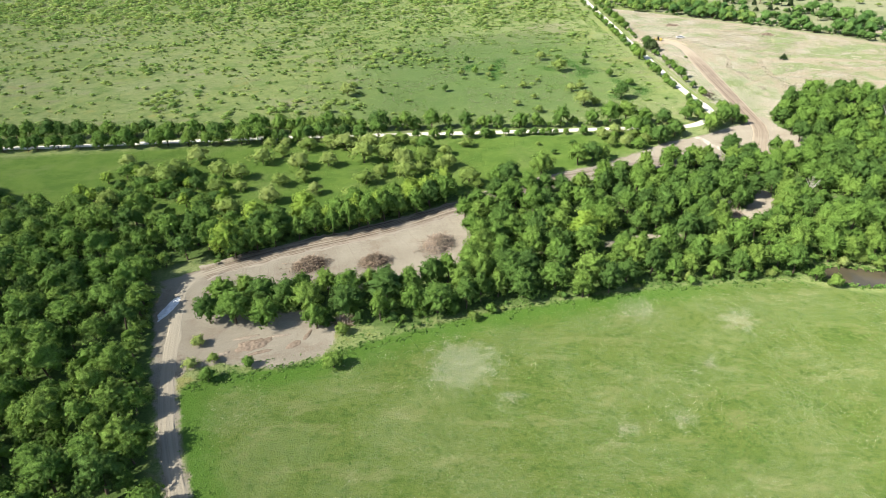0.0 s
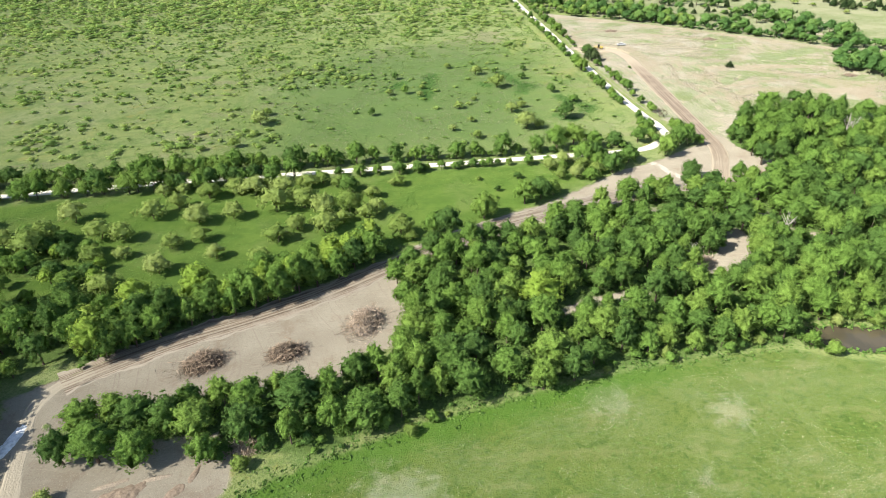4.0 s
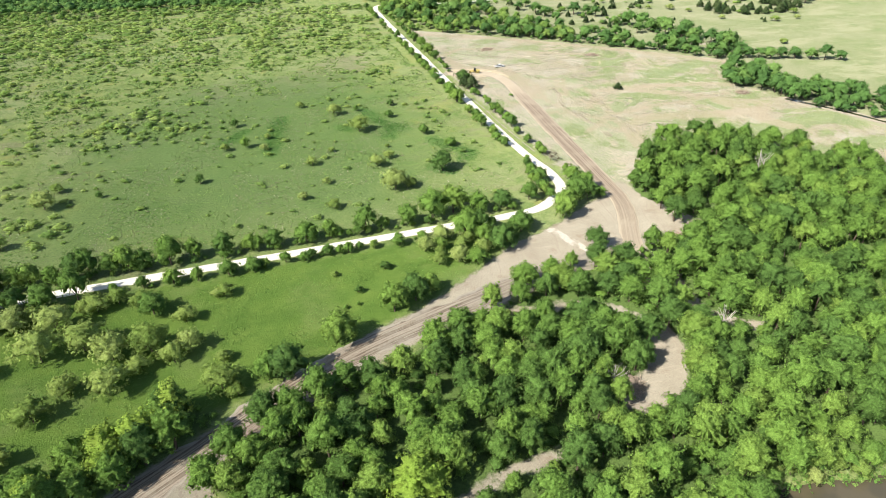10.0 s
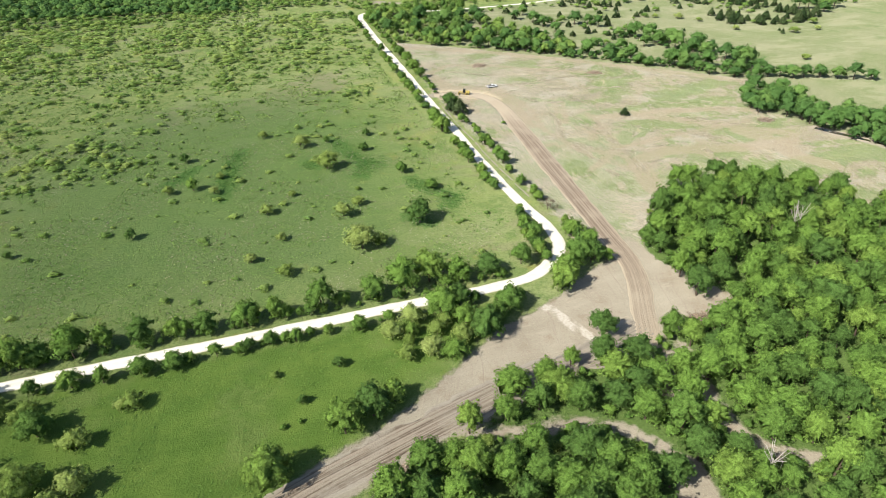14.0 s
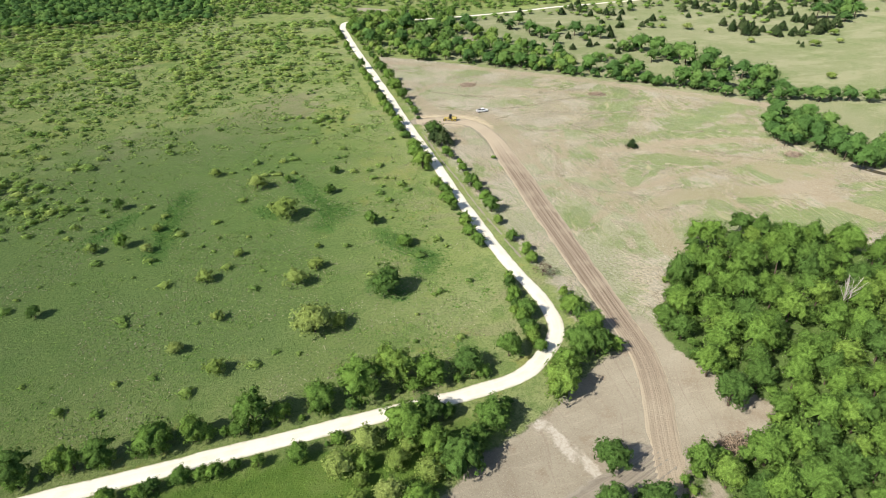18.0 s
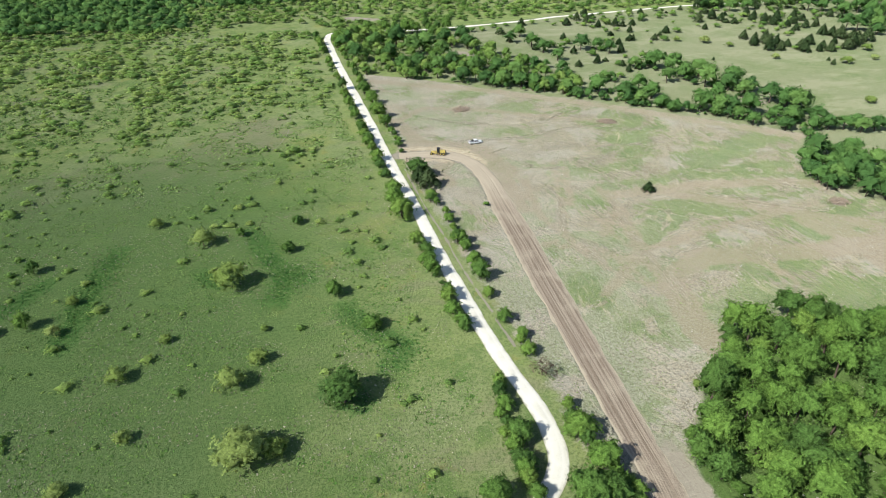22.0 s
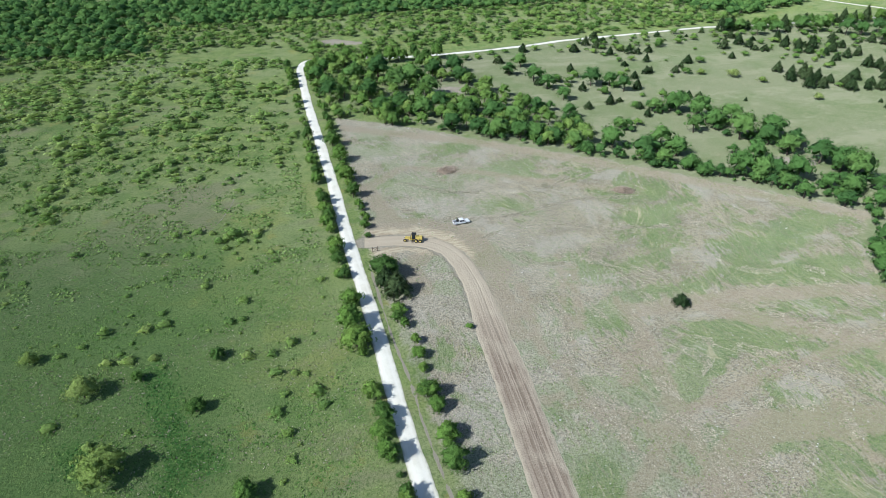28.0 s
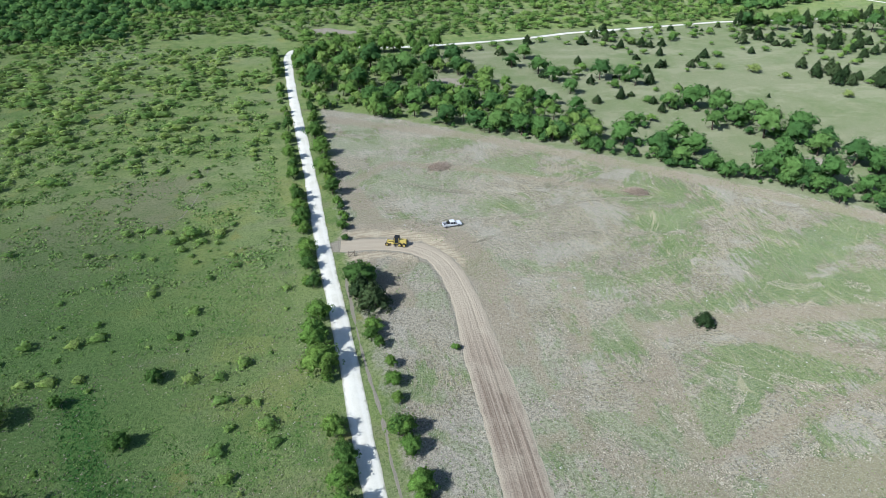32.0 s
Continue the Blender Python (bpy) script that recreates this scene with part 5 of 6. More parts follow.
for x, y, r in YOUNG_ROWS:
    young.put(x, y, r, rnd.uniform(0.8, 1.0))
CEDAR_ROWS = [(246.7, 579.3, 2.3), (279.6, 573.1, 2.6), (261.6, 518.9, 2.3), (274.1, 521.4, 2.5), (297.8, 536.8, 2.8), (306, 552.8, 2.4), (319.5, 558.9, 1.7), (328.7, 577.6, 2.3), (332.1, 555.3, 2.4),
              (349.1, 568.5, 3.0), (284.2, 512.4, 2.1), (282, 502.2, 2.1), (314, 518, 2.3), (319, 516.5, 2.3), (337.6, 506.5, 1.0), (384.9, 540.5, 3.2), (384.8, 530.7, 3.2), (390.8, 529, 3.6), (390.6, 519.6, 3.3)]
CEDARS_BACK = [(390, 524.4, 3.4), (413.1, 517.9, 4.0), (401.7, 511.9, 3.6), (414, 508.5, 2.7), (328.2, 595.2, 2.8), (326.7, 601.7, 2.6), (316.3, 596, 2.6), (315.8, 611.1, 2.8), (312.4, 618.5, 2.8), (402.3, 593.7, 3.6),
               (404.4, 586.5, 3.1), (429.7, 592.8, 3.2), (430.4, 585.9, 3.0), (433.1, 578.6, 3.2), (439.1, 574.3, 3.9), (452.3, 573.3, 3.7), (434.8, 559.5, 2.8), (442.3, 551.6, 3.0), (453.2, 554.4, 2.8)]
CEDARS_EAST = [(380.6, 525.8, 2.9), (381.2, 514.2, 3.4), (387.5, 512.2, 3.3), (397.4, 517.9, 2.7), (424.8, 580.7, 2.8), (426.9, 571.5, 2.7), (429.1, 565.8, 3.3), (444, 564.3, 3.7), (432.3, 548.9, 2.6), (423.2, 542.8, 2.2),
               (439.5, 534.6, 3.8), (398.1, 505.1, 3.9), (407.1, 503.4, 2.5), (413.2, 501.5, 3.3), (428.6, 514.4, 2.2), (426.3, 502.2, 4.4), (441.1, 510.4, 4.8), (442.2, 523.7, 4.6), (442.8, 530.6, 3.5), (452.7, 513.4, 4.6),
               (397.2, 486.7, 1.3), (393.1, 479.3, 1.6), (387.2, 587.6, 3.3), (378.6, 569.3, 2.3), (484, 574, 3.2), (433, 505, 3.6), (448, 520, 3.8)]
EAST_WOOD = [(466.9, 534.7, 5.6), (460.2, 536.9, 5.2), (484.4, 544.8, 5.8), (497.4, 575.2, 5.6), (512.5, 577.8, 6.0), (511.3, 565.2, 6.0), (478.6, 531, 5.6), (430.3, 610, 4.8), (445.5, 611, 4.8), (460.7, 606.1, 5.0), (475, 605.5, 5.0),
             (483.1, 593, 5.0), (492.5, 589.9, 5.0), (425, 621.5, 4.4), (417.4, 624, 4.4), (470, 523, 4.8), (490, 533, 5.0), (500, 552, 5.4), (524, 566, 5.4), (528, 585, 5.6), (508, 592, 5.0)]
EAST_CHAIN = [(315.8, 412, 4.4), (298.4, 409.1, 3.6), (309, 405.5, 3.5), (315.9, 405, 3.8), (321.7, 402.5, 3.6), (326, 398, 3.7), (333, 397.6, 3.8), (340, 394.5, 3.9), (347, 390, 4.0), (354, 386.5, 4.0), (362, 383, 3.8), (319, 455.5, 4.2), (319, 470, 4.2),
              (290, 480, 3.8), (290, 418.2, 3.5), (289, 426, 3.0), (330, 404.5, 3.2), (344, 399, 3.2)]
EAST_PALE = [(401.8, 478.7, 3.6), (372, 498.2, 2.6), (356.7, 540.1, 3.6), (343.3, 548.5, 2.6), (365, 528.2, 2.6), (434, 496.1, 4.0), (422.2, 479.9, 2.5), (360.5, 425.4, 3.0)]
for x, y, r in EAST_WOOD + EAST_CHAIN:
    belt.put(x, y, r * 1.1, rnd.uniform(0.72, 0.95))
for x, y, r in EAST_PALE:
    young.put(x, y, r, rnd.uniform(0.7, 0.85))
for x, y, r in CEDAR_ROWS + CEDARS_BACK + CEDARS_EAST:
    cedar.put(x, y, r, rnd.uniform(0.75, 0.95))

# low growth that joins the belts along the field's far edge
line = curve_points([(232, 476), (247, 464), (258, 457), (271, 441), (286, 426), (303, 410), (301, 400), (290, 387), (280, 374), (282, 362)], 3.0)
line = line + rnd.normal(size=line.shape) * 0.8 + 0.8
plant_all("field_edge_shrubs", "low green shrubs along the cleared field's far edge", "shrubs", line, rnd.choice((0.8, 1.2, 1.8, 2.4), len(line)), rnd.uniform(0.8, 1.1, len(line)), tones_of(len(line)), BELT_FAR, M_OAK_FAR)

# trees where the gravel road turns east, and cedars before its far end
for x, y in curve_points([(147, 614), (160, 620), (180, 620), (200, 617), (218, 616)], 4.6):
    hedge.put(x + rnd.normal() * 0.8, y + rnd.normal() * 1.5, rnd.uniform(2.8, 4.4), rnd.uniform(1.0, 1.3))
for x, y in curve_points([(412, 626), (440, 624), (480, 620), (530, 618), (566, 620)], 4.6):
    (cedar if rnd.random() < 0.5 else hedge).put(x + rnd.normal(), y + rnd.normal(), rnd.uniform(2.8, 4.4), rnd.uniform(0.9, 1.2))

# yellow-green young trees over the strip meadow, and scrub over the wide pasture
STRIP_NEAR = [(-33.3, 253.8, 5.4), (-22.6, 250.2, 5.0), (-24.4, 240, 5.2), (-14.8, 241.2, 5.6), (-8.3, 235.3, 4.5), (0.4, 235.6, 5.0), (5.9, 229.9, 3.3), (9.3, 233.6, 3.4), (-2, 228.6, 3.2), (-16.9, 225.8, 3.6),
              (-7.4, 223.1, 4.6), (-22.4, 219.2, 4.2), (-26.6, 208.1, 3.2), (16.6, 226.5, 2.2), (16.1, 217, 4.0), (19.1, 213.8, 2.4), (18, 253.8, 2.6), (8.2, 245.6, 3.0), (-38.1, 236.8, 4.0), (-40, 257.4, 4.2), (-14.3, 257.2, 3.6),
              (-4.5, 256.7, 2.3), (47.6, 253.8, 1.3), (16.3, 254, 2.0)]
STRIP_FAR = [(-90.4, 242.2, 4.8), (-78.4, 229.7, 4.8), (-70.7, 227.1, 4.0), (-65, 240.9, 4.6), (-49.3, 235.3, 5.0), (-54.2, 219.7, 3.8), (-75.8, 214.6, 3.8), (-54.9, 205.7, 4.4), (-48.2, 253, 4.2), (-67.8, 216.2, 3.0),
             (-118, 241.2, 3.4), (-95.4, 221.8, 5.4), (-105, 226.6, 4.6), (-93.8, 228.2, 5.0), (-67.1, 197.1, 4.2), (-74.8, 194, 3.6), (-111.6, 206.6, 4.4), (-46, 223, 3.4), (-40, 212, 3.0), (-58, 247, 3.6)]
STRIP_DARK = [(-0.1, 251.4, 4.4), (62.1, 252.9, 1.8), (52.6, 243.7, 1.4), (51.3, 238.2, 0.7), (47.8, 237.7, 0.9), (-114, 229.3, 3.6), (-94.2, 213.5, 4.6), (-103.1, 217.1, 4.4), (-106.2, 210.9, 3.8), (-84, 207, 4.0),
              (-84, 218, 3.4), (-78, 202, 3.6)]
for row in (STRIP_NEAR, STRIP_FAR):
    for x, y, r in row:
        young.put(x, y, r * 1.12, rnd.uniform(0.8, 1.05))
for k in range(11):
    young.put(-66 + 6.3 * k + rnd.uniform(-2, 2), 257 + rnd.uniform(-3, 3), rnd.uniform(2.0, 3.6), rnd.uniform(0.8, 1.0))
for x, y, r in STRIP_DARK:
    bush.put(x, y, r, rnd.uniform(0.75, 0.95))
for x, y in scatter([(-130, 206), (-70, 188), (-62, 204), (-84, 232), (-122, 240)], 9.0, 18, 0.5):
    (light if rnd.random() < 0.4 else bush).put(x, y, rnd.uniform(2.4, 3.6), rnd.uniform(0.7, 0.9))


THICK = [(45, 494, 27, 24, 0.9), (-9, 401, 24, 25, 0.9), (22, 612, 60, 40, 0.7), (-54, 640, 50, 46, 0.7), (-30, 394, 14, 18, 0.8), (104, 445, 9, 20, 0.6), (5, 462, 22, 11, 0.7), (75, 508, 18, 14, 0.6), (67, 533, 22, 16, 0.6),
         (110, 509, 12, 16, 0.6), (4, 500, 14, 14, 0.6), (-70, 425, 52, 40, 0.55), (-143, 465, 43, 37, 0.6), (-52, 309, 28, 13, 0.8), (80, 428, 16, 16, 0.3), (-152, 397, 24, 33, 0.6), (-134, 322, 15, 19, 0.6)]
GLADES = [(60, 435, 17), (89, 470, 16), (46, 403, 13), (-33, 459, 9), (74, 483, 11), (64, 462, 14), (117, 414, 14), (30, 452, 13), (126, 560, 12), (51, 377, 10), (122, 480, 12), (124, 610, 14)]


def dense(x, y):
    """How thick the scrub stands on the wide pasture: in drifts, thicker to the north, with open glades."""
    v = 0.13 + 0.17 * np.clip((y - 330) / 80, 0, 1) + 0.45 * np.clip((y - 450) / 130, 0, 1) + 0.16 * np.clip((40 - x) / 120, 0, 1)
    for a, b, rx, ry, much in THICK:
        v = max(v, much * np.clip(1.7 - 1.2 * math.hypot((x - a) / rx, (y - b) / ry), 0, 1))
    v *= 1.0 + 1.1 * noise.noise(Vector((x * 0.05, y * 0.035, 6.0)))
    for a, b, r in GLADES:
        v *= np.clip(math.hypot(x - a, y - b) / r - 0.35, 0.12, 1)
    return v


cand = scatter([(-230, 285), (122, 285), (128, 420), (136, 640), (60, 665), (-450, 665)], 4.3, 9, 2.0, [(off_roads, 3.0)])
cand = cand[np.array([rnd.random() < dense(x, y) for x, y in cand])]
cand = cand[np.array([min(np.hypot(x - a, y - b) for a, b, r in BUSHES + YOUNG_ROWS) > 5 for x, y in cand])]
thickly = np.array([dense(x, y) for x, y in cand])
size = rnd.choice((0.5, 0.8, 1.2, 1.6, 2.2), len(cand)) * rnd.uniform(0.85, 1.15, len(cand)) * np.clip(0.75 + thickly * 0.7, 0.75, 1.3) * np.where(cand[:, 1] > 520, 1.25, 1.0)
back = cand[:, 1] > 490
for pick, nm, models in ((~back, "pasture_scrub", SCRUB_FAR), (back, "distant_scrub", SCRUB_THIN)):
    plant_all(nm, "scattered yellow-green scrub over the wide pasture", "scrub", cand[pick], size[pick], rnd.uniform(0.38, 0.62, pick.sum()), rnd.uniform(0, 1, pick.sum()), models, M_YOUNG_ALL, False)
north = scatter([(-420, 668), (20, 652), (130, 672), (148, 640), (210, 640), (420, 645), (560, 690), (570, 760), (180, 800), (-60, 850), (-420, 850)], 6.6, 10, 0, [(off_roads, 4.0)])
north = north[rnd.random(len(north)) < 0.9]
deep = ((north[:, 0] < 60) & (north[:, 1] > 676 - north[:, 0] * 0.15)) | (north[:, 1] > 735) | ((north[:, 0] > 440) & (north[:, 1] > 662))
thin = (~deep) & (rnd.random(len(north)) < 0.9)
for pick, nm, leaves, models, lo, hi in ((deep, "northern_woodland", M_OAK_FAR, WOOD_FAR, 3.0, 5.0), (thin, "northern_scrub", M_MIXED, SCRUB_FAR, 1.8, 3.8)):
    p = north[pick]
    plant_all(nm, "thick green scrub and trees in the distance", "scrub", p, rnd.uniform(lo, hi, len(p)), rnd.uniform(0.55, 0.95, len(p)), rnd.uniform(0, 1.1, len(p)), models, leaves)
sav = scatter([(225, 620), (248, 500), (330, 470), (352, 400), (480, 360), (640, 420), (640, 640), (420, 636), (300, 630)], 9.5, 11, 0, [(off_roads, 3.0)])
sav = sav[np.array([noise.noise(Vector((x * 0.02, y * 0.02, 4.0))) * 1.6 + rnd.uniform(-0.5, 0.5) + (y - 575) / 130 - max(0, x - 430) / 500 > 0.1 for x, y in sav])]
half = rnd.random(len(sav)) < 0.17
for keep, models, leaves, nm in ((half, CEDAR_FAR, M_CEDAR_ALL, "savanna_cedars"), (~half, SHRUB_FAR, M_MIXED, "savanna_scrub")):
    s = sav[keep]
    plant_all(nm, "scattered dark cedars and pale scrub on dry grass", "scrub", s, rnd.uniform(1.3, 3.4, len(s)), rnd.uniform(0.5, 0.85, len(s)), rnd.uniform(0, 1, len(s)), models, leaves)


# ---------- low cover: tufts, flowers, chips ----------
def litter(name, label, category, places, sizes, leaves, per, up, z=0.0, tones=None, spread=0.6):
    rng = np.random.default_rng(len(places) + per)
    c = np.repeat(np.column_stack([places, np.full(len(places), z)]), per, 0)
    s = np.repeat(sizes, per) * rng.uniform(0.7, 1.2, len(places) * per)
    c = c + np.column_stack([rng.normal(size=(len(c), 2)) * s[:, None] * spread, s * 0.45 * up])
    normal = unit(rng.normal(size=c.shape) + np.array([0, 0, 4.0 if up < 0.3 else 1.5 if up < 0.5 else 0.5]))
    verts = leaf_quads(c, normal, s, rng)
    tone = np.repeat(np.repeat(rng.uniform(0, 1, len(places)) if tones is None else tones, per), 4)
    me = grid_mesh(name, verts, quads_of(verts), leaves, {"tone": tone})
    return tagged(new(name, me), label, category, kind="stuff")


def random_places(n, x0, x1, y0, y1, poly, seed, test=None, edge=0.0):
    rng = np.random.default_rng(seed)
    p = np.column_stack([rng.uniform(x0, x1, n), rng.uniform(y0, y1, n)])
    p = p[polygon_distance(p[:, 0], p[:, 1], poly) < edge]
    return p[test(p[:, 0], p[:, 1]) > 0.3] if test is not None else p


def patchy(p, scale, level, seed):
    keep = [noise.noise(Vector((x * scale, y * scale, seed))) > level for x, y in p]
    return p[np.array(keep)]


M_WEED = foliage("weeds", (0.100, 0.200, 0.042), (0.140, 0.250, 0.056), (0.215, 0.315, 0.085), own=False, crown=False, gappy=False)
M_REGROWTH = foliage("regrowth", (0.130, 0.200, 0.055), (0.180, 0.250, 0.080), (0.260, 0.310, 0.130), own=False, crown=False, gappy=False)
M_STRAW = foliage("dry_stalks", (0.26, 0.25, 0.14), (0.38, 0.36, 0.23), (0.52, 0.49, 0.36), own=False, crown=False, gappy=False)
M_CHIP = foliage("bleached_chips", (0.30, 0.27, 0.22), (0.42, 0.39, 0.34), (0.60, 0.58, 0.53), own=False, crown=False)
M_FLOWER = foliage("flower_heads", (0.46, 0.47, 0.24), (0.60, 0.60, 0.38), (0.76, 0.75, 0.62), own=False, crown=False, gappy=False)
WIDE = [(-110, 279), (120, 281), (127, 300), (130, 560), (-110, 560)]
weeds = patchy(random_places(52000, -70, 130, 282, 520, WIDE, 21), 0.05, 0.0, 2.0)
litter("meadow_weeds", "dark green weeds over the rough pasture", "weeds", weeds, rnd.choice((0.10, 0.15, 0.22, 0.34), len(weeds)), M_WEED, 2, 0.15)
M_SPROUT = foliage("low_sprouts", (0.150, 0.250, 0.070), (0.230, 0.340, 0.095), (0.315, 0.405, 0.130), own=False, crown=False, gappy=False, deep=0.5)
sprouts = patchy(patchy(random_places(60000, -110, 128, 284, 560, WIDE, 28), 0.14, -0.02, 12.0), 0.035, -0.22, 14.0)
far = sprouts[:, 1] > 425
litter("pasture_sprouts", "low green sprouts and weeds all over the pasture", "weeds", sprouts[far], rnd.choice((0.16, 0.22, 0.30, 0.42), far.sum()), M_SPROUT, 4, 0.45, 0.0, None, 1.1)
litter("meadow_sprouts", "fine green sprouts in the rough pasture", "weeds", sprouts[~far], rnd.choice((0.07, 0.09, 0.12, 0.15), (~far).sum()), M_SPROUT, 5, 0.45, 0.0, None, 2.6)
straw = patchy(random_places(34000, -60, 130, 282, 440, WIDE, 22), 0.045, -0.02, 5.0)
litter("dry_grass_tufts", "pale dry grass tufts over the rough pasture", "grass", straw, rnd.uniform(0.08, 0.20, len(straw)), M_STRAW, 2, 0.6)
M_CLOVER = foliage("clover", (0.058, 0.160, 0.036), (0.085, 0.205, 0.045), (0.125, 0.255, 0.060), own=False, crown=False, gappy=False)
clover = np.vstack([curve_points(l, 0.018) for l in CLOVER])
clover = clover + rnd.normal(size=clover.shape) * (2.6, 2.2)
litter("clover_patches", "lush dark green weed patches in the pasture", "weeds", clover, rnd.uniform(0.08, 0.22, len(clover)), M_CLOVER, 2, 0.4)
lush = patchy(random_places(26000, -120, 110, 190, 268, STRIP, 23, off_soil), 0.06, -0.1, 7.0)
litter("strip_meadow_weeds", "green weeds in the lush strip meadow", "weeds", lush, rnd.uniform(0.06, 0.16, len(lush)), M_WEED, 4, 0.45, 0.0, None, 2.0)
blooms = patchy(patchy(random_places(70000, -55, 130, 60, 150, PASTURE, 24, None, -5.0), 0.05, -0.12, 9.0), 0.35, -0.15, 3.0)
litter("pasture_flowers", "small white and yellow wildflowers in the hay pasture", "flowers", blooms, rnd.choice((0.035, 0.05, 0.065, 0.09), len(blooms)), M_FLOWER, 1, 1.2, 0.15)
drift = np.vstack([np.column_stack([x + rnd.normal(size=int(90 * r)) * r * 0.55, y + rnd.normal(size=int(90 * r)) * r * 0.55]) for x, y, r in BLOOMS])
litter("flower_drifts", "dense drifts of pale wildflowers in the hay pasture", "flowers", drift, rnd.uniform(0.04, 0.11, len(drift)), M_STRAW, 1, 1.2, 0.15)
grass = patchy(random_places(14000, -58, 130, 62, 152, PASTURE, 25, None, 1.0), 0.05, -0.2, 4.0)
litter("pasture_weeds", "green weeds in the hay pasture", "weeds", grass, rnd.uniform(0.08, 0.2, len(grass)), M_WEED, 2, 0.7)


M_PALE_STRAW = foliage("crushed_straw", (0.37, 0.335, 0.245), (0.46, 0.415, 0.31), (0.58, 0.53, 0.41), own=False, crown=False, gappy=False)
marks = np.vstack([curve_points(l, 0.04) + (dx, dx * 0.5) for l in STRAW_LINES for dx in (-1.2, 0.2, 1.1)])
marks = patchy(marks + rnd.normal(size=marks.shape) * 0.36, 0.16, -0.12, 17.0)
litter("straw_drifts", "pale straw dragged into lines over the cleared field", "straw", marks, rnd.uniform(0.08, 0.22, len(marks)), M_PALE_STRAW, 1, 0.05)


def off_track(x, y):
    return np.minimum(line_distance(x, y, TRACK, 5.2), polygon_distance(x, y, SOIL[0]))


chips = random_places(30000, 138, 300, 250, 535, CLEARED, 26, off_track, -1.5)
litter("brush_chips", "bleached wood chips strewn over the cleared field", "wood chips", patchy(chips, 0.05, -0.25, 1.0), rnd.uniform(0.06, 0.26, len(patchy(chips, 0.05, -0.25, 1.0))), M_CHIP, 1, 0.3)
regrowth = patchy(random_places(50000, 138, 300, 250, 535, CLEARED, 27, off_track, -1.0), 0.03, -0.06, 11.0)
litter("regrowth_tufts", "low green regrowth over the cleared field", "weeds", regrowth, rnd.uniform(0.06, 0.18, len(regrowth)), M_REGROWTH, 2, 0.45)

fringe = np.vstack([curve_points(l, 0.22) for l in ([(-56, 113), (-48, 117), (-35, 118.5), (-27, 121), (-18, 126), (-9, 130), (3, 134), (15, 138), (31, 141.5), (50, 145), (67, 148), (86, 149.5), (108, 149)],)])
fringe = fringe + rnd.normal(size=fringe.shape) * 1.8
litter("tall_weeds", "tall light green weeds along the wood's edge", "weeds", fringe, rnd.uniform(0.10, 0.32, len(fringe)), M_WEED, 5, 0.9, 0.0, None, 1.2)
# shrubs and young growth that soften the edges of the woods
EDGE_LINES = [[(-16, 127), (-8, 131), (4, 135), (16, 139.5), (32, 143), (50, 146), (68, 149), (86, 150.5), (106, 150)], [(112, 158), (126, 158), (150, 155), (180, 152)],
              [(162, 246), (156, 256), (152, 266), (160, 280), (176, 295), (192, 308), (214, 306), (236, 292)], [(14, 172), (16, 186), (26, 196), (40, 204)],
              [(-50, 76), (-58, 94), (-64, 112), (-70, 132), (-77, 148)], [(84, 222), (96, 218), (110, 214), (118, 200), (110, 190), (98, 186)], [(36, 168), (56, 167), (80, 176), (96, 178)]]
for line in EDGE_LINES:
    for x, y in curve_points(line, 4.2):
        if rnd.random() < 0.6:
            x, y = x + rnd.normal() * 1.2, y + rnd.normal() * 1.2
            if off_soil(np.array([x]), np.array([y]))[0] > 0.4:
                shrub = young if rnd.random() < 0.4 else bush
                shrub.put(x, y, rnd.uniform(0.9, 2.1), rnd.uniform(0.75, 1.05))


rim = curve_points(POND + POND[:1], 0.18)
rim = rim + rnd.normal(size=rim.shape) * 0.7
litter("pond_reeds", "green reeds and weeds round the pond", "reeds", rim, rnd.uniform(0.15, 0.45, len(rim)), M_WEED, 3, 1.3, -0.2)
for x, y in ((109, 152), (110, 148.5), (114, 145.6), (112, 157), (119, 158.2), (127, 157), (134, 156), (141, 154.6), (148, 153.5), (139, 145.4), (108, 155.5), (116, 159.5), (122, 156.8), (124.5, 159.5), (130, 158.6), (131, 155.6), (137, 157.5), (138, 154.6), (144, 156.5), (146, 153.4), (151, 154.5)):
    (young if rnd.random() < 0.5 else bush).put(x + rnd.normal() * 0.5, y + rnd.normal() * 0.5, rnd.uniform(1.0, 2.6), rnd.uniform(0.8, 1.1))


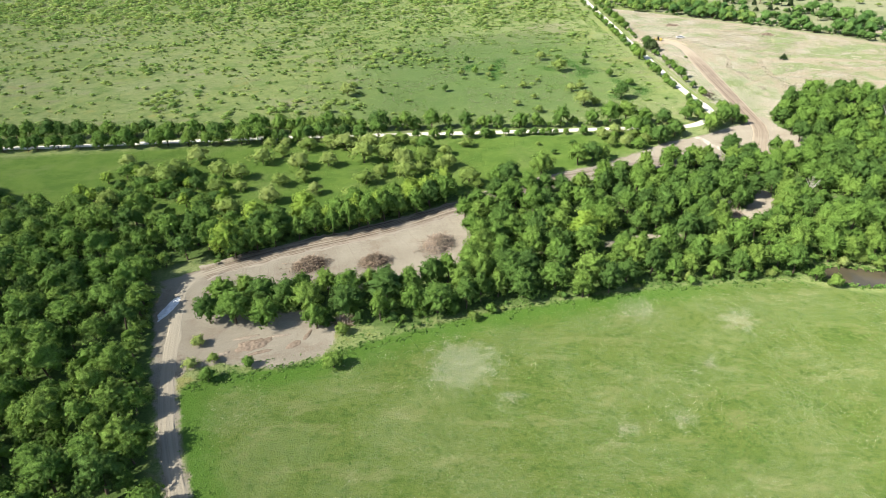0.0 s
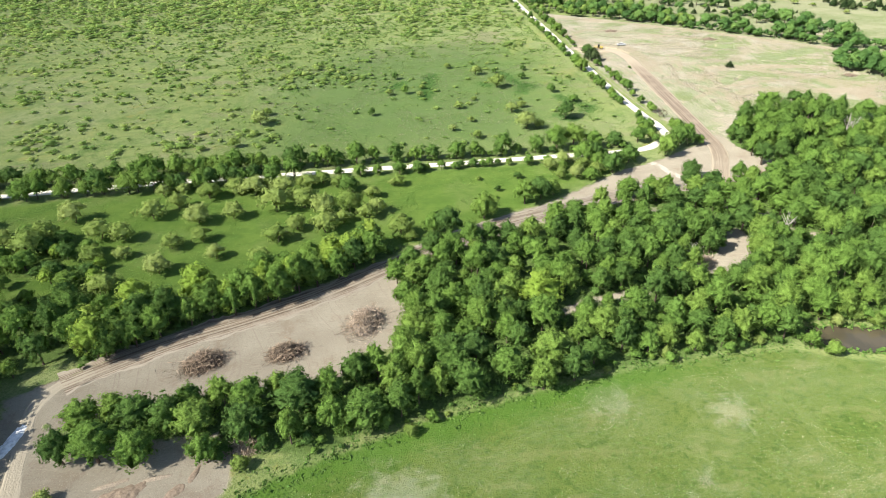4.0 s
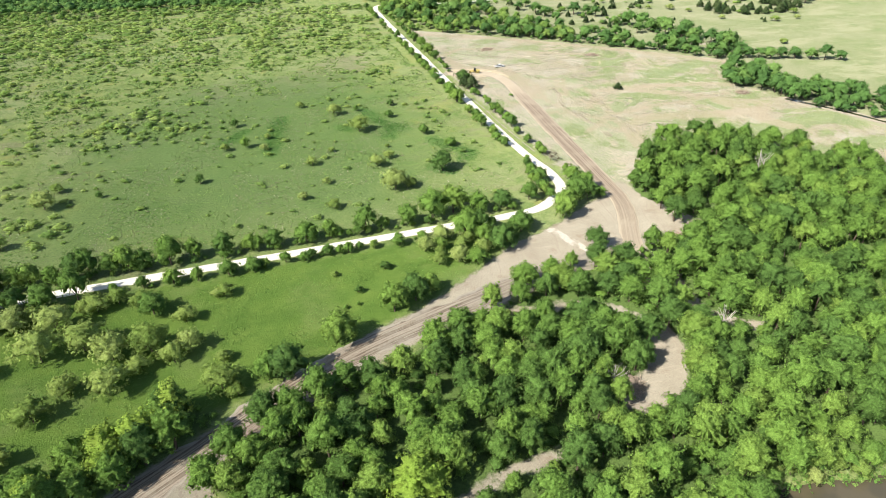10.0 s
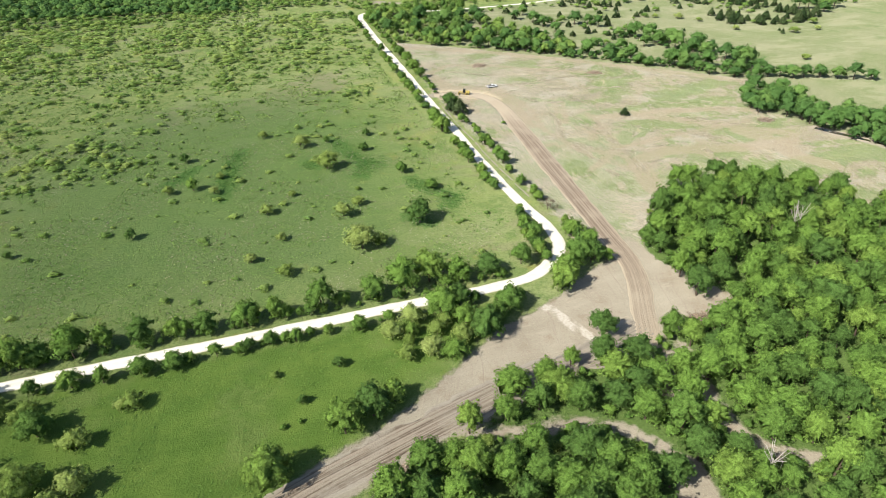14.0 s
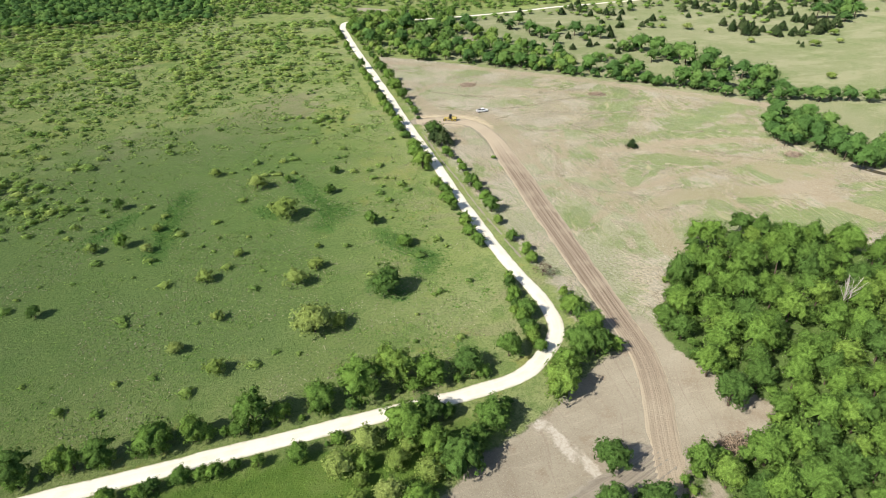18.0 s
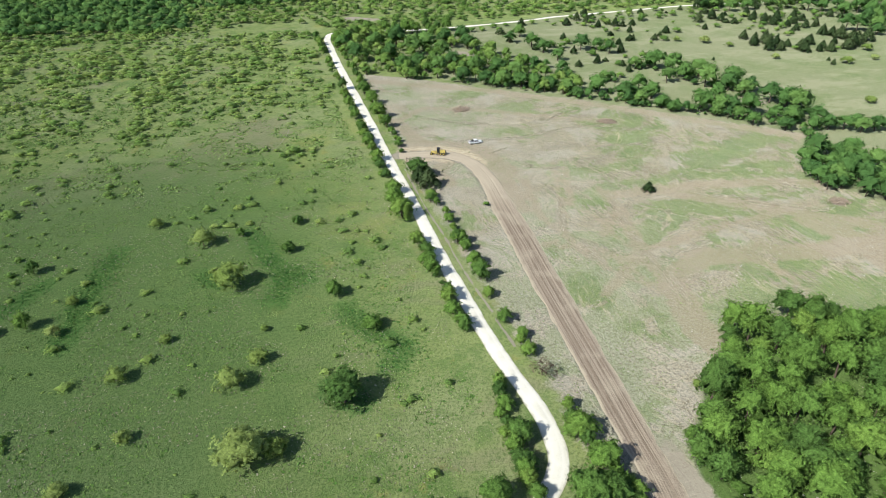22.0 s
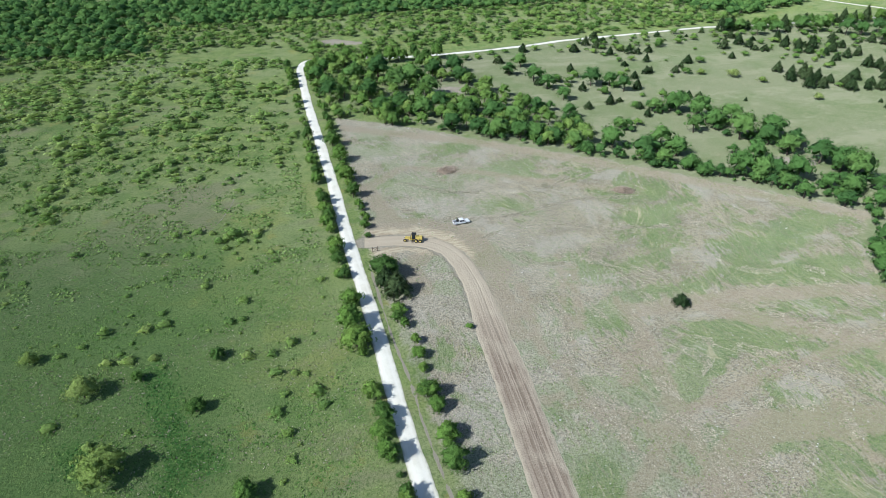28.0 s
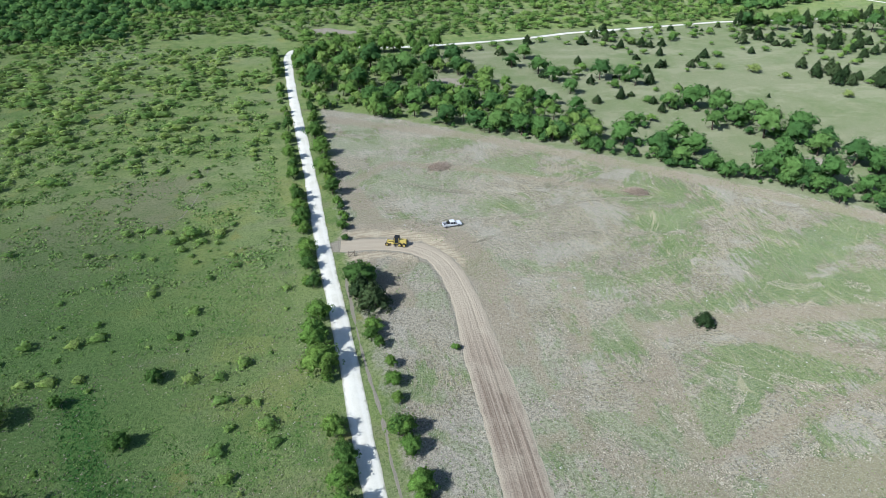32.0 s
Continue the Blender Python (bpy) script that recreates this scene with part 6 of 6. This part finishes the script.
# ---------- brush piles, dead wood, limestone ----------
def heap(name, label, category, x, y, length, width, turn, tall, material, seed, lumps=0.5):
    """A ragged heap of loose stone or earth, thinning out to nothing at its rim."""
    nx, ny = int(length / 0.3) + 4, int(width / 0.3) + 4
    u, v = (a.ravel() for a in np.meshgrid(np.linspace(-1, 1, nx), np.linspace(-1, 1, ny)))
    n1 = np.array([noise.noise(Vector((a * length * 0.25, c * width * 0.25, seed))) for a, c in zip(u, v)])
    n2 = np.array([noise.noise(Vector((a * length * 0.9, c * width * 0.9, seed + 7.0))) for a, c in zip(u, v)])
    rad = np.hypot(u, v) + n1 * 0.45 + n2 * 0.2
    z = tall * (np.clip(1 - rad * rad, -0.2, 1) * (1 + lumps * n1) + lumps * 0.6 * n2 * (rad < 0.95)) - 0.03
    z = np.where(np.maximum(abs(u), abs(v)) > 0.98, -0.12, np.where(rad > 1, -0.08, z))
    k = np.arange(ny - 1)[:, None] * nx + np.arange(nx - 1)[None]
    faces = np.stack([k, k + 1, k + nx + 1, k + nx], -1).reshape(-1, 4)
    ob = new(name, grid_mesh(name, np.column_stack([u * length / 2, v * width / 2, z]), faces, material))
    ob.matrix_basis = pose(x, y, 0, 0, 0, turn)
    return tagged(ob, label, category)


M_NEST = plain("packed_twigs", (0.175, 0.138, 0.102), 0.97, 0.1, dirt=0.65, scale=5)
M_LOOSE = plain("loose_grey_twigs", (0.33, 0.28, 0.225), 0.95, 0.1, dirt=0.4, scale=2)


def brush_pile(x, y, r, tall, count, turn, seed, red=False):
    rng = np.random.default_rng(seed)
    root = thing("brush_pile", "heap of cut brown branches on bare soil" if tall > 0.8 else "low remains of burnt brush in the cleared field", "brush pile", "brush piles")
    root.matrix_basis = pose(x, y, 0, 0, 0, turn)
    nest = heap("nest", "", "", 0, 0, r * 1.8, r * 1.4, 0, tall * 0.8, M_LOOSE if red else M_NEST, seed + 0.5, 1.1)
    nest.parent = root
    for name, n, length, thick, mat in (("branch_tangle", int(count * 1.3), 4.2, 0.075, M_TWIG if red else M_TWIG_RED), ("twig_tangle", count * 4, 2.2, 0.036, M_TWIG_RED if red else M_NEST), ("loose_litter", count, 1.5, 0.036, M_LOOSE)):
        tubes = []
        for _ in range(n):
            q = rng.normal(size=2) * ((0.55, 0.42) if name == "loose_litter" else (0.34, 0.28))
            d = float(np.hypot(q[0], q[1] * 1.2))
            c = np.array([q[0] * r * 1.3, q[1] * r * 1.1, rng.uniform(0.05, 1) ** 0.7 * tall * 1.25 * math.exp(-2.6 * d * d)])
            w = unit(np.array([*rng.normal(size=2), rng.normal() * 0.5]))
            l = length * rng.uniform(0.35, 0.9) * min(1, r / 2.5)
            a, b = c - w * l * 0.5, c + w * l * 0.5
            a[2], b[2] = max(a[2], 0.02), max(b[2], 0.02)
            tubes.append((a, b, thick * rng.uniform(0.6, 1.6), thick * 0.3))
        part_mesh(name, grid_mesh(name, *tube_arrays(tubes, 4), mat), root)["kind"] = "stuff"
    return root


PILES = [(3.2, 173.6, 6.0, 2.9, 340, 60, True), (-16, 164.6, 4.3, 2.4, 280, 20, False), (-35.2, 163.8, 5.2, 2.4, 300, 25, False), (-22, 136, 2.6, 1.5, 120, 0, True), (39, 170.4, 3.2, 1.3, 140, 10, True),
         (102.8, 188.4, 3.6, 1.1, 150, 60, True), (67.5, 218.4, 3.4, 1.0, 130, 20, True), (152, 240.4, 4.2, 1.0, 150, -20, False), (234, 441, 3.6, 0.7, 140, -30, True), (180, 474.5, 3.8, 0.6, 140, 20, True),
         (269, 352.5, 3.2, 0.7, 110, 0, True)]
for k, (x, y, r, tall, n, turn, red) in enumerate(PILES):
    brush_pile(x, y, r, tall, n, turn, 200 + k, red)


def dead_tree(x, y, high, seed):
    rng = np.random.default_rng(seed)
    root = thing("dead_tree", "bleached leafless dead tree among green crowns", "tree")
    root.matrix_basis = pose(x, y, 0)
    tubes = [((0, 0, -0.2), (0.2, 0.1, high * 0.7), 0.2, 0.12)]
    part_mesh("trunk", grid_mesh("trunk", *tube_arrays(tubes, 7), M_DEAD, smooth=True), root)
    for k in range(9):
        a = k * 2.4 + rng.uniform(0, 1)
        s = high * rng.uniform(0.45, 0.7)
        tip = np.array([math.cos(a) * rng.uniform(1.5, 3), math.sin(a) * rng.uniform(1.5, 3), high * rng.uniform(0.85, 1.1)])
        limb = [((0.1, 0.1, s), tip, 0.09, 0.03)]
        for _ in range(4):
            m = np.array([0.1, 0.1, s]) + (tip - (0.1, 0.1, s)) * rng.uniform(0.4, 0.9)
            limb.append((m, m + unit(rng.normal(size=3) + (0, 0, 0.8)) * rng.uniform(0.7, 1.5), 0.035, 0.012))
        part_mesh("limb", grid_mesh("limb", *tube_arrays(limb, 5), M_DEAD), root)
    return root


dead_tree(203, 267, 11, 1)
dead_tree(207, 268.5, 10, 2)
dead_tree(132, 196, 9, 3)
dead_tree(99, 190, 4.5, 4)


M_CLOD = plain("turned_brown_earth", (0.240, 0.188, 0.138), 0.97, 0.1, dirt=0.4, scale=2.5)
M_CRUMB = plain("dry_earth_crumbs", (0.310, 0.258, 0.195), 0.97, 0.1, dirt=0.4, scale=3.5)
heap("limestone_bank", "ragged white bank of spilled crushed limestone beside the drive", "stone heap", -70.2, 144.2, 12.5, 3.4, 76, 0.4, M_LIME, 31.0, 0.9)
heap("soil_mound", "low rough heap of freshly turned brown earth", "earth heap", -44.0, 127.6, 10.0, 4.6, 22, 0.55, M_CLOD, 33.0, 1.0)
for k, (x, y, l, w, turn) in enumerate(((-46.5, 130.6, 7.0, 1.4, 14), (-42.0, 124.6, 7.5, 1.5, 20), (-38.0, 131.0, 6.0, 1.3, 8), (-34.0, 127.2, 5.0, 2.6, 40), (-50.5, 124.6, 4.0, 1.6, 35), (-31, 131, 5.0, 1.5, 70))):
    ob = heap("earth_ridge", "narrow ridge of turned brown earth", "earth heap", x, y, l, w, turn, 0.30, M_CLOD if k % 2 else M_CRUMB, 40.0 + k, 1.0)
    tagged(ob, group="earth ridges in the clearing")
clods = np.vstack([np.column_stack([x + rnd.normal(size=n) * sx, y + rnd.normal(size=n) * sy]) for x, y, sx, sy, n in ((-42, 128, 6.5, 3.5, 2600), (3, 174, 5, 5, 500), (-16, 164, 4.5, 3, 400), (-35, 163, 4.5, 3, 400), (-30, 133, 5, 2, 600))])
litter("earth_clods", "loose brown clods and wood crumbs on bare soil", "clods", clods, rnd.uniform(0.03, 0.09, len(clods)), M_CRUMB, 1, 0.1)

# ---------- vehicles and gate ----------
def part(name, bm, material, parent, label="", smooth=False):
    me = bpy.data.meshes.new(name)
    bmesh.ops.recalc_face_normals(bm, faces=bm.faces)
    bm.to_mesh(me)
    bm.free()
    me.materials.append(material)
    if smooth:
        for p in me.polygons:
            p.use_smooth = True
    return part_mesh(name, me, parent, label)


def block(x0, x1, y0, y1, z0, z1, top=(0, 0, 0, 0), bevel=0.0, bm=None):
    """A box whose top edges are drawn in by top = (back, front, right, left), with rounded edges."""
    bm = bm or bmesh.new()
    b, f, r, l = top
    co = [(x0, y0, z0), (x1, y0, z0), (x1, y1, z0), (x0, y1, z0), (x0 + b, y0 + r, z1), (x1 - f, y0 + r, z1), (x1 - f, y1 - l, z1), (x0 + b, y1 - l, z1)]
    v = [bm.verts.new(c) for c in co]
    faces = [bm.faces.new([v[i] for i in q]) for q in ((3, 2, 1, 0), (4, 5, 6, 7), (0, 1, 5, 4), (1, 2, 6, 5), (2, 3, 7, 6), (3, 0, 4, 7))]
    if bevel:
        edges = {e for q in faces for e in q.edges}
        bmesh.ops.bevel(bm, geom=list(edges), offset=bevel, segments=2, affect="EDGES", profile=0.6)
    return bm


def drum(r, w, inner=0.0, sides=20):
    """A wheel-like ring about the y axis."""
    bm = bmesh.new()
    rings = [(inner, -w / 2), (r * 0.93, -w / 2), (r, -w * 0.36), (r, w * 0.36), (r * 0.93, w / 2), (inner, w / 2)]
    loops = []
    for rad, y in rings:
        loops.append([bm.verts.new((math.cos(2 * math.pi * i / sides) * rad, y, math.sin(2 * math.pi * i / sides) * rad)) for i in range(sides)])
    for a, b in zip(loops, loops[1:] + loops[:1]):
        for i in range(sides):
            bm.faces.new((a[i], a[(i + 1) % sides], b[(i + 1) % sides], b[i]))
    return bm


M_WHITE = plain("white_car_paint", (0.80, 0.80, 0.79), 0.25, 0.5, dirt=0.06)
M_GLASS = plain("dark_window_glass", (0.02, 0.025, 0.03), 0.06, 0.6, dirt=0.0)
M_BLACK = plain("black_plastic", (0.02, 0.02, 0.02), 0.6, 0.3)
M_TYRE = plain("dusty_rubber", (0.035, 0.032, 0.03), 0.9, 0.2)
M_STEEL = plain("steel_rim", (0.45, 0.45, 0.45), 0.35, 0.5, 0.9)
M_YELLOW = plain("yellow_machine_paint", (0.62, 0.48, 0.12), 0.5, 0.4, dirt=0.3, scale=1.5)
M_LAMP = plain("headlamp_lens", (0.75, 0.77, 0.78), 0.1, 0.6, dirt=0.0)
M_TAIL = plain("red_tail_lamp", (0.35, 0.02, 0.02), 0.2, 0.5, dirt=0.0)
M_OLD_WOOD = plain("weathered_post", (0.20, 0.16, 0.12), 0.95, 0.1, scale=8)


def wheel(parent, x, y, r, w, rim):
    ob = part("wheel", drum(r * 0.62, w * 0.9, 0.04), rim, parent, smooth=False)
    ob.location = (x, y, r)
    part("tyre", drum(r, w, r * 0.58), M_TYRE, ob)
    part("hub", drum(0.09, w * 1.04, 0.01, 10), M_BLACK if rim is not M_BLACK else M_STEEL, ob)
    return ob


def pickup_truck(m):
    root = thing("pickup_truck", "white crew-cab pickup truck with a loaded bed", "truck")
    root.matrix_basis = m
    bm = block(-2.95, 2.95, -0.98, 0.98, 0.48, 0.98, (0.02, 0.06, 0.03, 0.03), 0.07)
    part("body", bm, M_WHITE, root)
    part("hood", block(1.35, 2.90, -0.93, 0.93, 0.98, 1.18, (0.0, 0.22, 0.08, 0.08), 0.05), M_WHITE, root)
    cab = part("cab", block(-1.05, 1.55, -0.92, 0.92, 0.98, 1.90, (0.22, 0.85, 0.16, 0.16), 0.06), M_WHITE, root)
    bm = bmesh.new()
    for v in ([(1.485, -0.80, 1.08), (1.485, 0.80, 1.08), (0.83, 0.69, 1.79), (0.83, -0.69, 1.79)],):
        bm.faces.new([bm.verts.new((x + 0.02, y, z + 0.02)) for x, y, z in v])
    part("windshield", bm, M_GLASS, cab)
    bm = bmesh.new()
    bm.faces.new([bm.verts.new(c) for c in [(-1.04, 0.78, 1.12), (-1.04, -0.78, 1.12), (-0.89, -0.68, 1.76), (-0.89, 0.68, 1.76)]])
    part("rear_window", bm, M_GLASS, cab)
    for s in (-1, 1):
        for x0, x1, t0, t1 in ((-0.78, 0.10, -0.72, 0.08), (0.20, 1.22, 0.20, 0.68)):
            bm = bmesh.new()
            bm.faces.new([bm.verts.new((x, s * (0.925 - 0.175 * (z - 0.98)), z)) for x, z in ((x0, 1.12), (x1, 1.12), (t1, 1.72), (t0, 1.72))])
            part("side_window", bm, M_GLASS, cab)
        part("mirror", block(1.02, 1.16, s * 1.08 - 0.11, s * 1.08 + 0.11, 1.12, 1.34, (0, 0, 0, 0), 0.03), M_BLACK, root)
        part("bed_side", block(-2.92, -1.08, s * 0.92 - 0.06, s * 0.92 + 0.06, 0.98, 1.32, (0, 0, 0.01, 0.01), 0.03), M_WHITE, root)
        part("headlight", block(2.86, 2.975, s * 0.72 - 0.18, s * 0.72 + 0.18, 0.80, 1.0, (0, 0.02, 0, 0), 0.02), M_LAMP, root)
        part("tail_light", block(-2.97, -2.9, s * 0.9 - 0.07, s * 0.9 + 0.07, 0.82, 1.22, (0, 0, 0, 0), 0.015), M_TAIL, root)
        part("door_handle", block(0.0, 0.16, s * 0.985 - 0.02, s * 0.985 + 0.02, 0.90, 0.94, (0, 0, 0, 0), 0.008), M_BLACK, root)
    part("tailgate", block(-2.96, -2.88, -0.86, 0.86, 0.98, 1.30, (0, 0, 0, 0), 0.02), M_WHITE, root)
    part("bed_floor", block(-2.86, -1.08, -0.85, 0.85, 0.96, 1.0), M_BLACK, root, "dark liner of the bed")
    part("tool_box", block(-1.62, -1.12, -0.84, 0.84, 1.0, 1.38, (0, 0, 0, 0), 0.03), M_BLACK, root)
    part("headache_rack", block(-1.12, -1.05, -0.88, 0.88, 1.32, 1.92, (0, 0, 0.06, 0.06), 0.02), M_BLACK, root)
    part("fuel_tank", block(-2.45, -1.8, -0.55, 0.30, 1.0, 1.36, (0, 0, 0, 0), 0.06), plain("grey_tank", (0.16, 0.17, 0.18), 0.5), root)
    part("grille", block(2.93, 2.985, -0.5, 0.5, 0.74, 1.02, (0, 0.02, 0, 0), 0.02), M_BLACK, root)
    part("front_bumper", block(2.88, 3.06, -0.95, 0.95, 0.46, 0.68, (0, 0.02, 0.03, 0.03), 0.03), M_STEEL, root)
    part("rear_bumper", block(-3.06, -2.92, -0.92, 0.92, 0.46, 0.64, (0, 0, 0.03, 0.03), 0.03), M_STEEL, root)
    for x in (-1.9, 1.88):
        for y in (-0.84, 0.84):
            wheel(root, x, y, 0.40, 0.28, M_STEEL)
    return root


def motor_grader(m):
    root = thing("motor_grader", "small yellow motor grader working on the dirt track", "grader")
    root.matrix_basis = m
    part("engine_hood", block(-2.75, -0.85, -0.62, 0.62, 0.95, 1.85, (0.12, 0.0, 0.10, 0.10), 0.06), M_YELLOW, root)
    part("radiator_grille", block(-2.82, -2.74, -0.5, 0.5, 1.02, 1.7, (0, 0, 0.05, 0.05), 0.02), M_BLACK, root)
    part("exhaust_stack", drum(0.06, 0.8, 0.03, 10), M_BLACK, root).matrix_basis = pose(-1.5, 0.25, 2.15, 90, 0, 0)
    part("rear_frame", block(-2.7, 0.5, -0.45, 0.45, 0.6, 0.97, (0, 0, 0, 0), 0.04), M_YELLOW, root)
    cab = part("cab", block(-0.75, 0.55, -0.68, 0.68, 1.0, 2.55, (0.1, 0.05, 0.08, 0.08), 0.04), M_GLASS, root, "dark glazed operator's cab")
    part("cab_roof", block(-0.78, 0.62, -0.72, 0.72, 2.55, 2.68, (0.05, 0.05, 0.05, 0.05), 0.04), M_BLACK, cab)
    for x in (-0.7, 0.5):
        for y in (-0.64, 0.64):
            part("cab_post", block(x - 0.05, x + 0.05, y - 0.05, y + 0.05, 0.98, 2.56, (0, 0, 0, 0), 0.015), M_YELLOW, cab)
    bm = block(0.4, 2.55, -0.16, 0.16, 1.05, 1.42, (0, 0.1, 0.02, 0.02), 0.04)
    part("main_beam", bm, M_YELLOW, root)
    part("beam_nose", block(2.35, 2.75, -0.2, 0.2, 0.6, 1.4, (0, 0.1, 0.02, 0.02), 0.05), M_YELLOW, root)
    part("front_axle", block(2.42, 2.62, -0.85, 0.85, 0.42, 0.6, (0, 0, 0, 0), 0.03), M_YELLOW, root)
    part("drawbar", block(0.7, 2.4, -0.28, 0.28, 0.62, 0.78, (0, 0, 0.1, 0.1), 0.03), M_YELLOW, root)
    part("turntable", drum(0.62, 0.14, 0.4, 20), M_YELLOW, root).matrix_basis = pose(0.95, 0, 0.62, 90, 0, 0)
    blade = bmesh.new()
    arc = [(0.10 - 0.16 * math.cos(a), 0.36 + 0.34 * math.sin(a)) for a in np.linspace(-1.1, 1.1, 7)]
    for k in (0, 1):
        for y in (-1.45, 1.45):
            for x, z in arc:
                blade.verts.new((x + 0.05 * k, y, z))
    blade.verts.ensure_lookup_table()
    for base in (0, 14):
        for i in range(6):
            a = base + i
            blade.faces.new([blade.verts[j] for j in (a, a + 1, a + 8, a + 7)])
    for i in range(6):
        for o in (0, 7):
            blade.faces.new([blade.verts[j] for j in (i + o, i + 1 + o, i + 15 + o, i + 14 + o)])
    part("blade", blade, plain("worn_steel", (0.35, 0.33, 0.3), 0.4, 0.5, 0.8), root).matrix_basis = pose(1.0, 0, 0, 0, 0, 32)
    for y in (-0.42, 0.42):
        part("lift_cylinder", block(0.85, 0.97, y - 0.06, y + 0.06, 0.7, 1.75, (0, 0, 0, 0), 0.02), M_BLACK, root)
        part("headlight", block(2.7, 2.8, y * 0.4 - 0.07, y * 0.4 + 0.07, 1.2, 1.36, (0, 0, 0, 0), 0.02), M_LAMP, root)
    for x, r in ((-2.1, 0.56), (-0.9, 0.56), (2.52, 0.52)):
        for y in (-0.88, 0.88):
            wheel(root, x, y, r, 0.36, M_YELLOW)
    return root


pickup_truck(pose(172.6, 435.9, 0.0, 0, 0, 2) @ Matrix.Scale(0.9, 4))
motor_grader(pose(155.4, 429.8, 0.1, 0, 0, 156))


def fence_brace(m):
    root = thing("fence_brace", "weathered wooden corner brace of a pasture fence", "fence")
    root.matrix_basis = m
    for x in (0, 1.5):
        part("post", block(x - 0.09, x + 0.09, -0.09, 0.09, -0.3, 1.75, (0.01, 0.01, 0.01, 0.01), 0.02), M_OLD_WOOD, root)
    part("rail", block(0.09, 1.41, -0.06, 0.06, 1.2, 1.34, (0, 0, 0, 0), 0.02), M_OLD_WOOD, root)
    bm = block(-0.05, 0.05, -0.05, 0.05, 0.0, 1.75, (0, 0, 0, 0), 0.01)
    bmesh.ops.transform(bm, matrix=Matrix.Translation((0.12, 0, 0.15)) @ Matrix.Rotation(radians(50), 4, "Y"), verts=bm.verts)
    part("diagonal_brace", bm, M_OLD_WOOD, root)
    return root


fence_brace(pose(142.2, 427.4, 0, 0, 0, 0))
bush.put(142.6, 436.1, 1.2, 0.9)
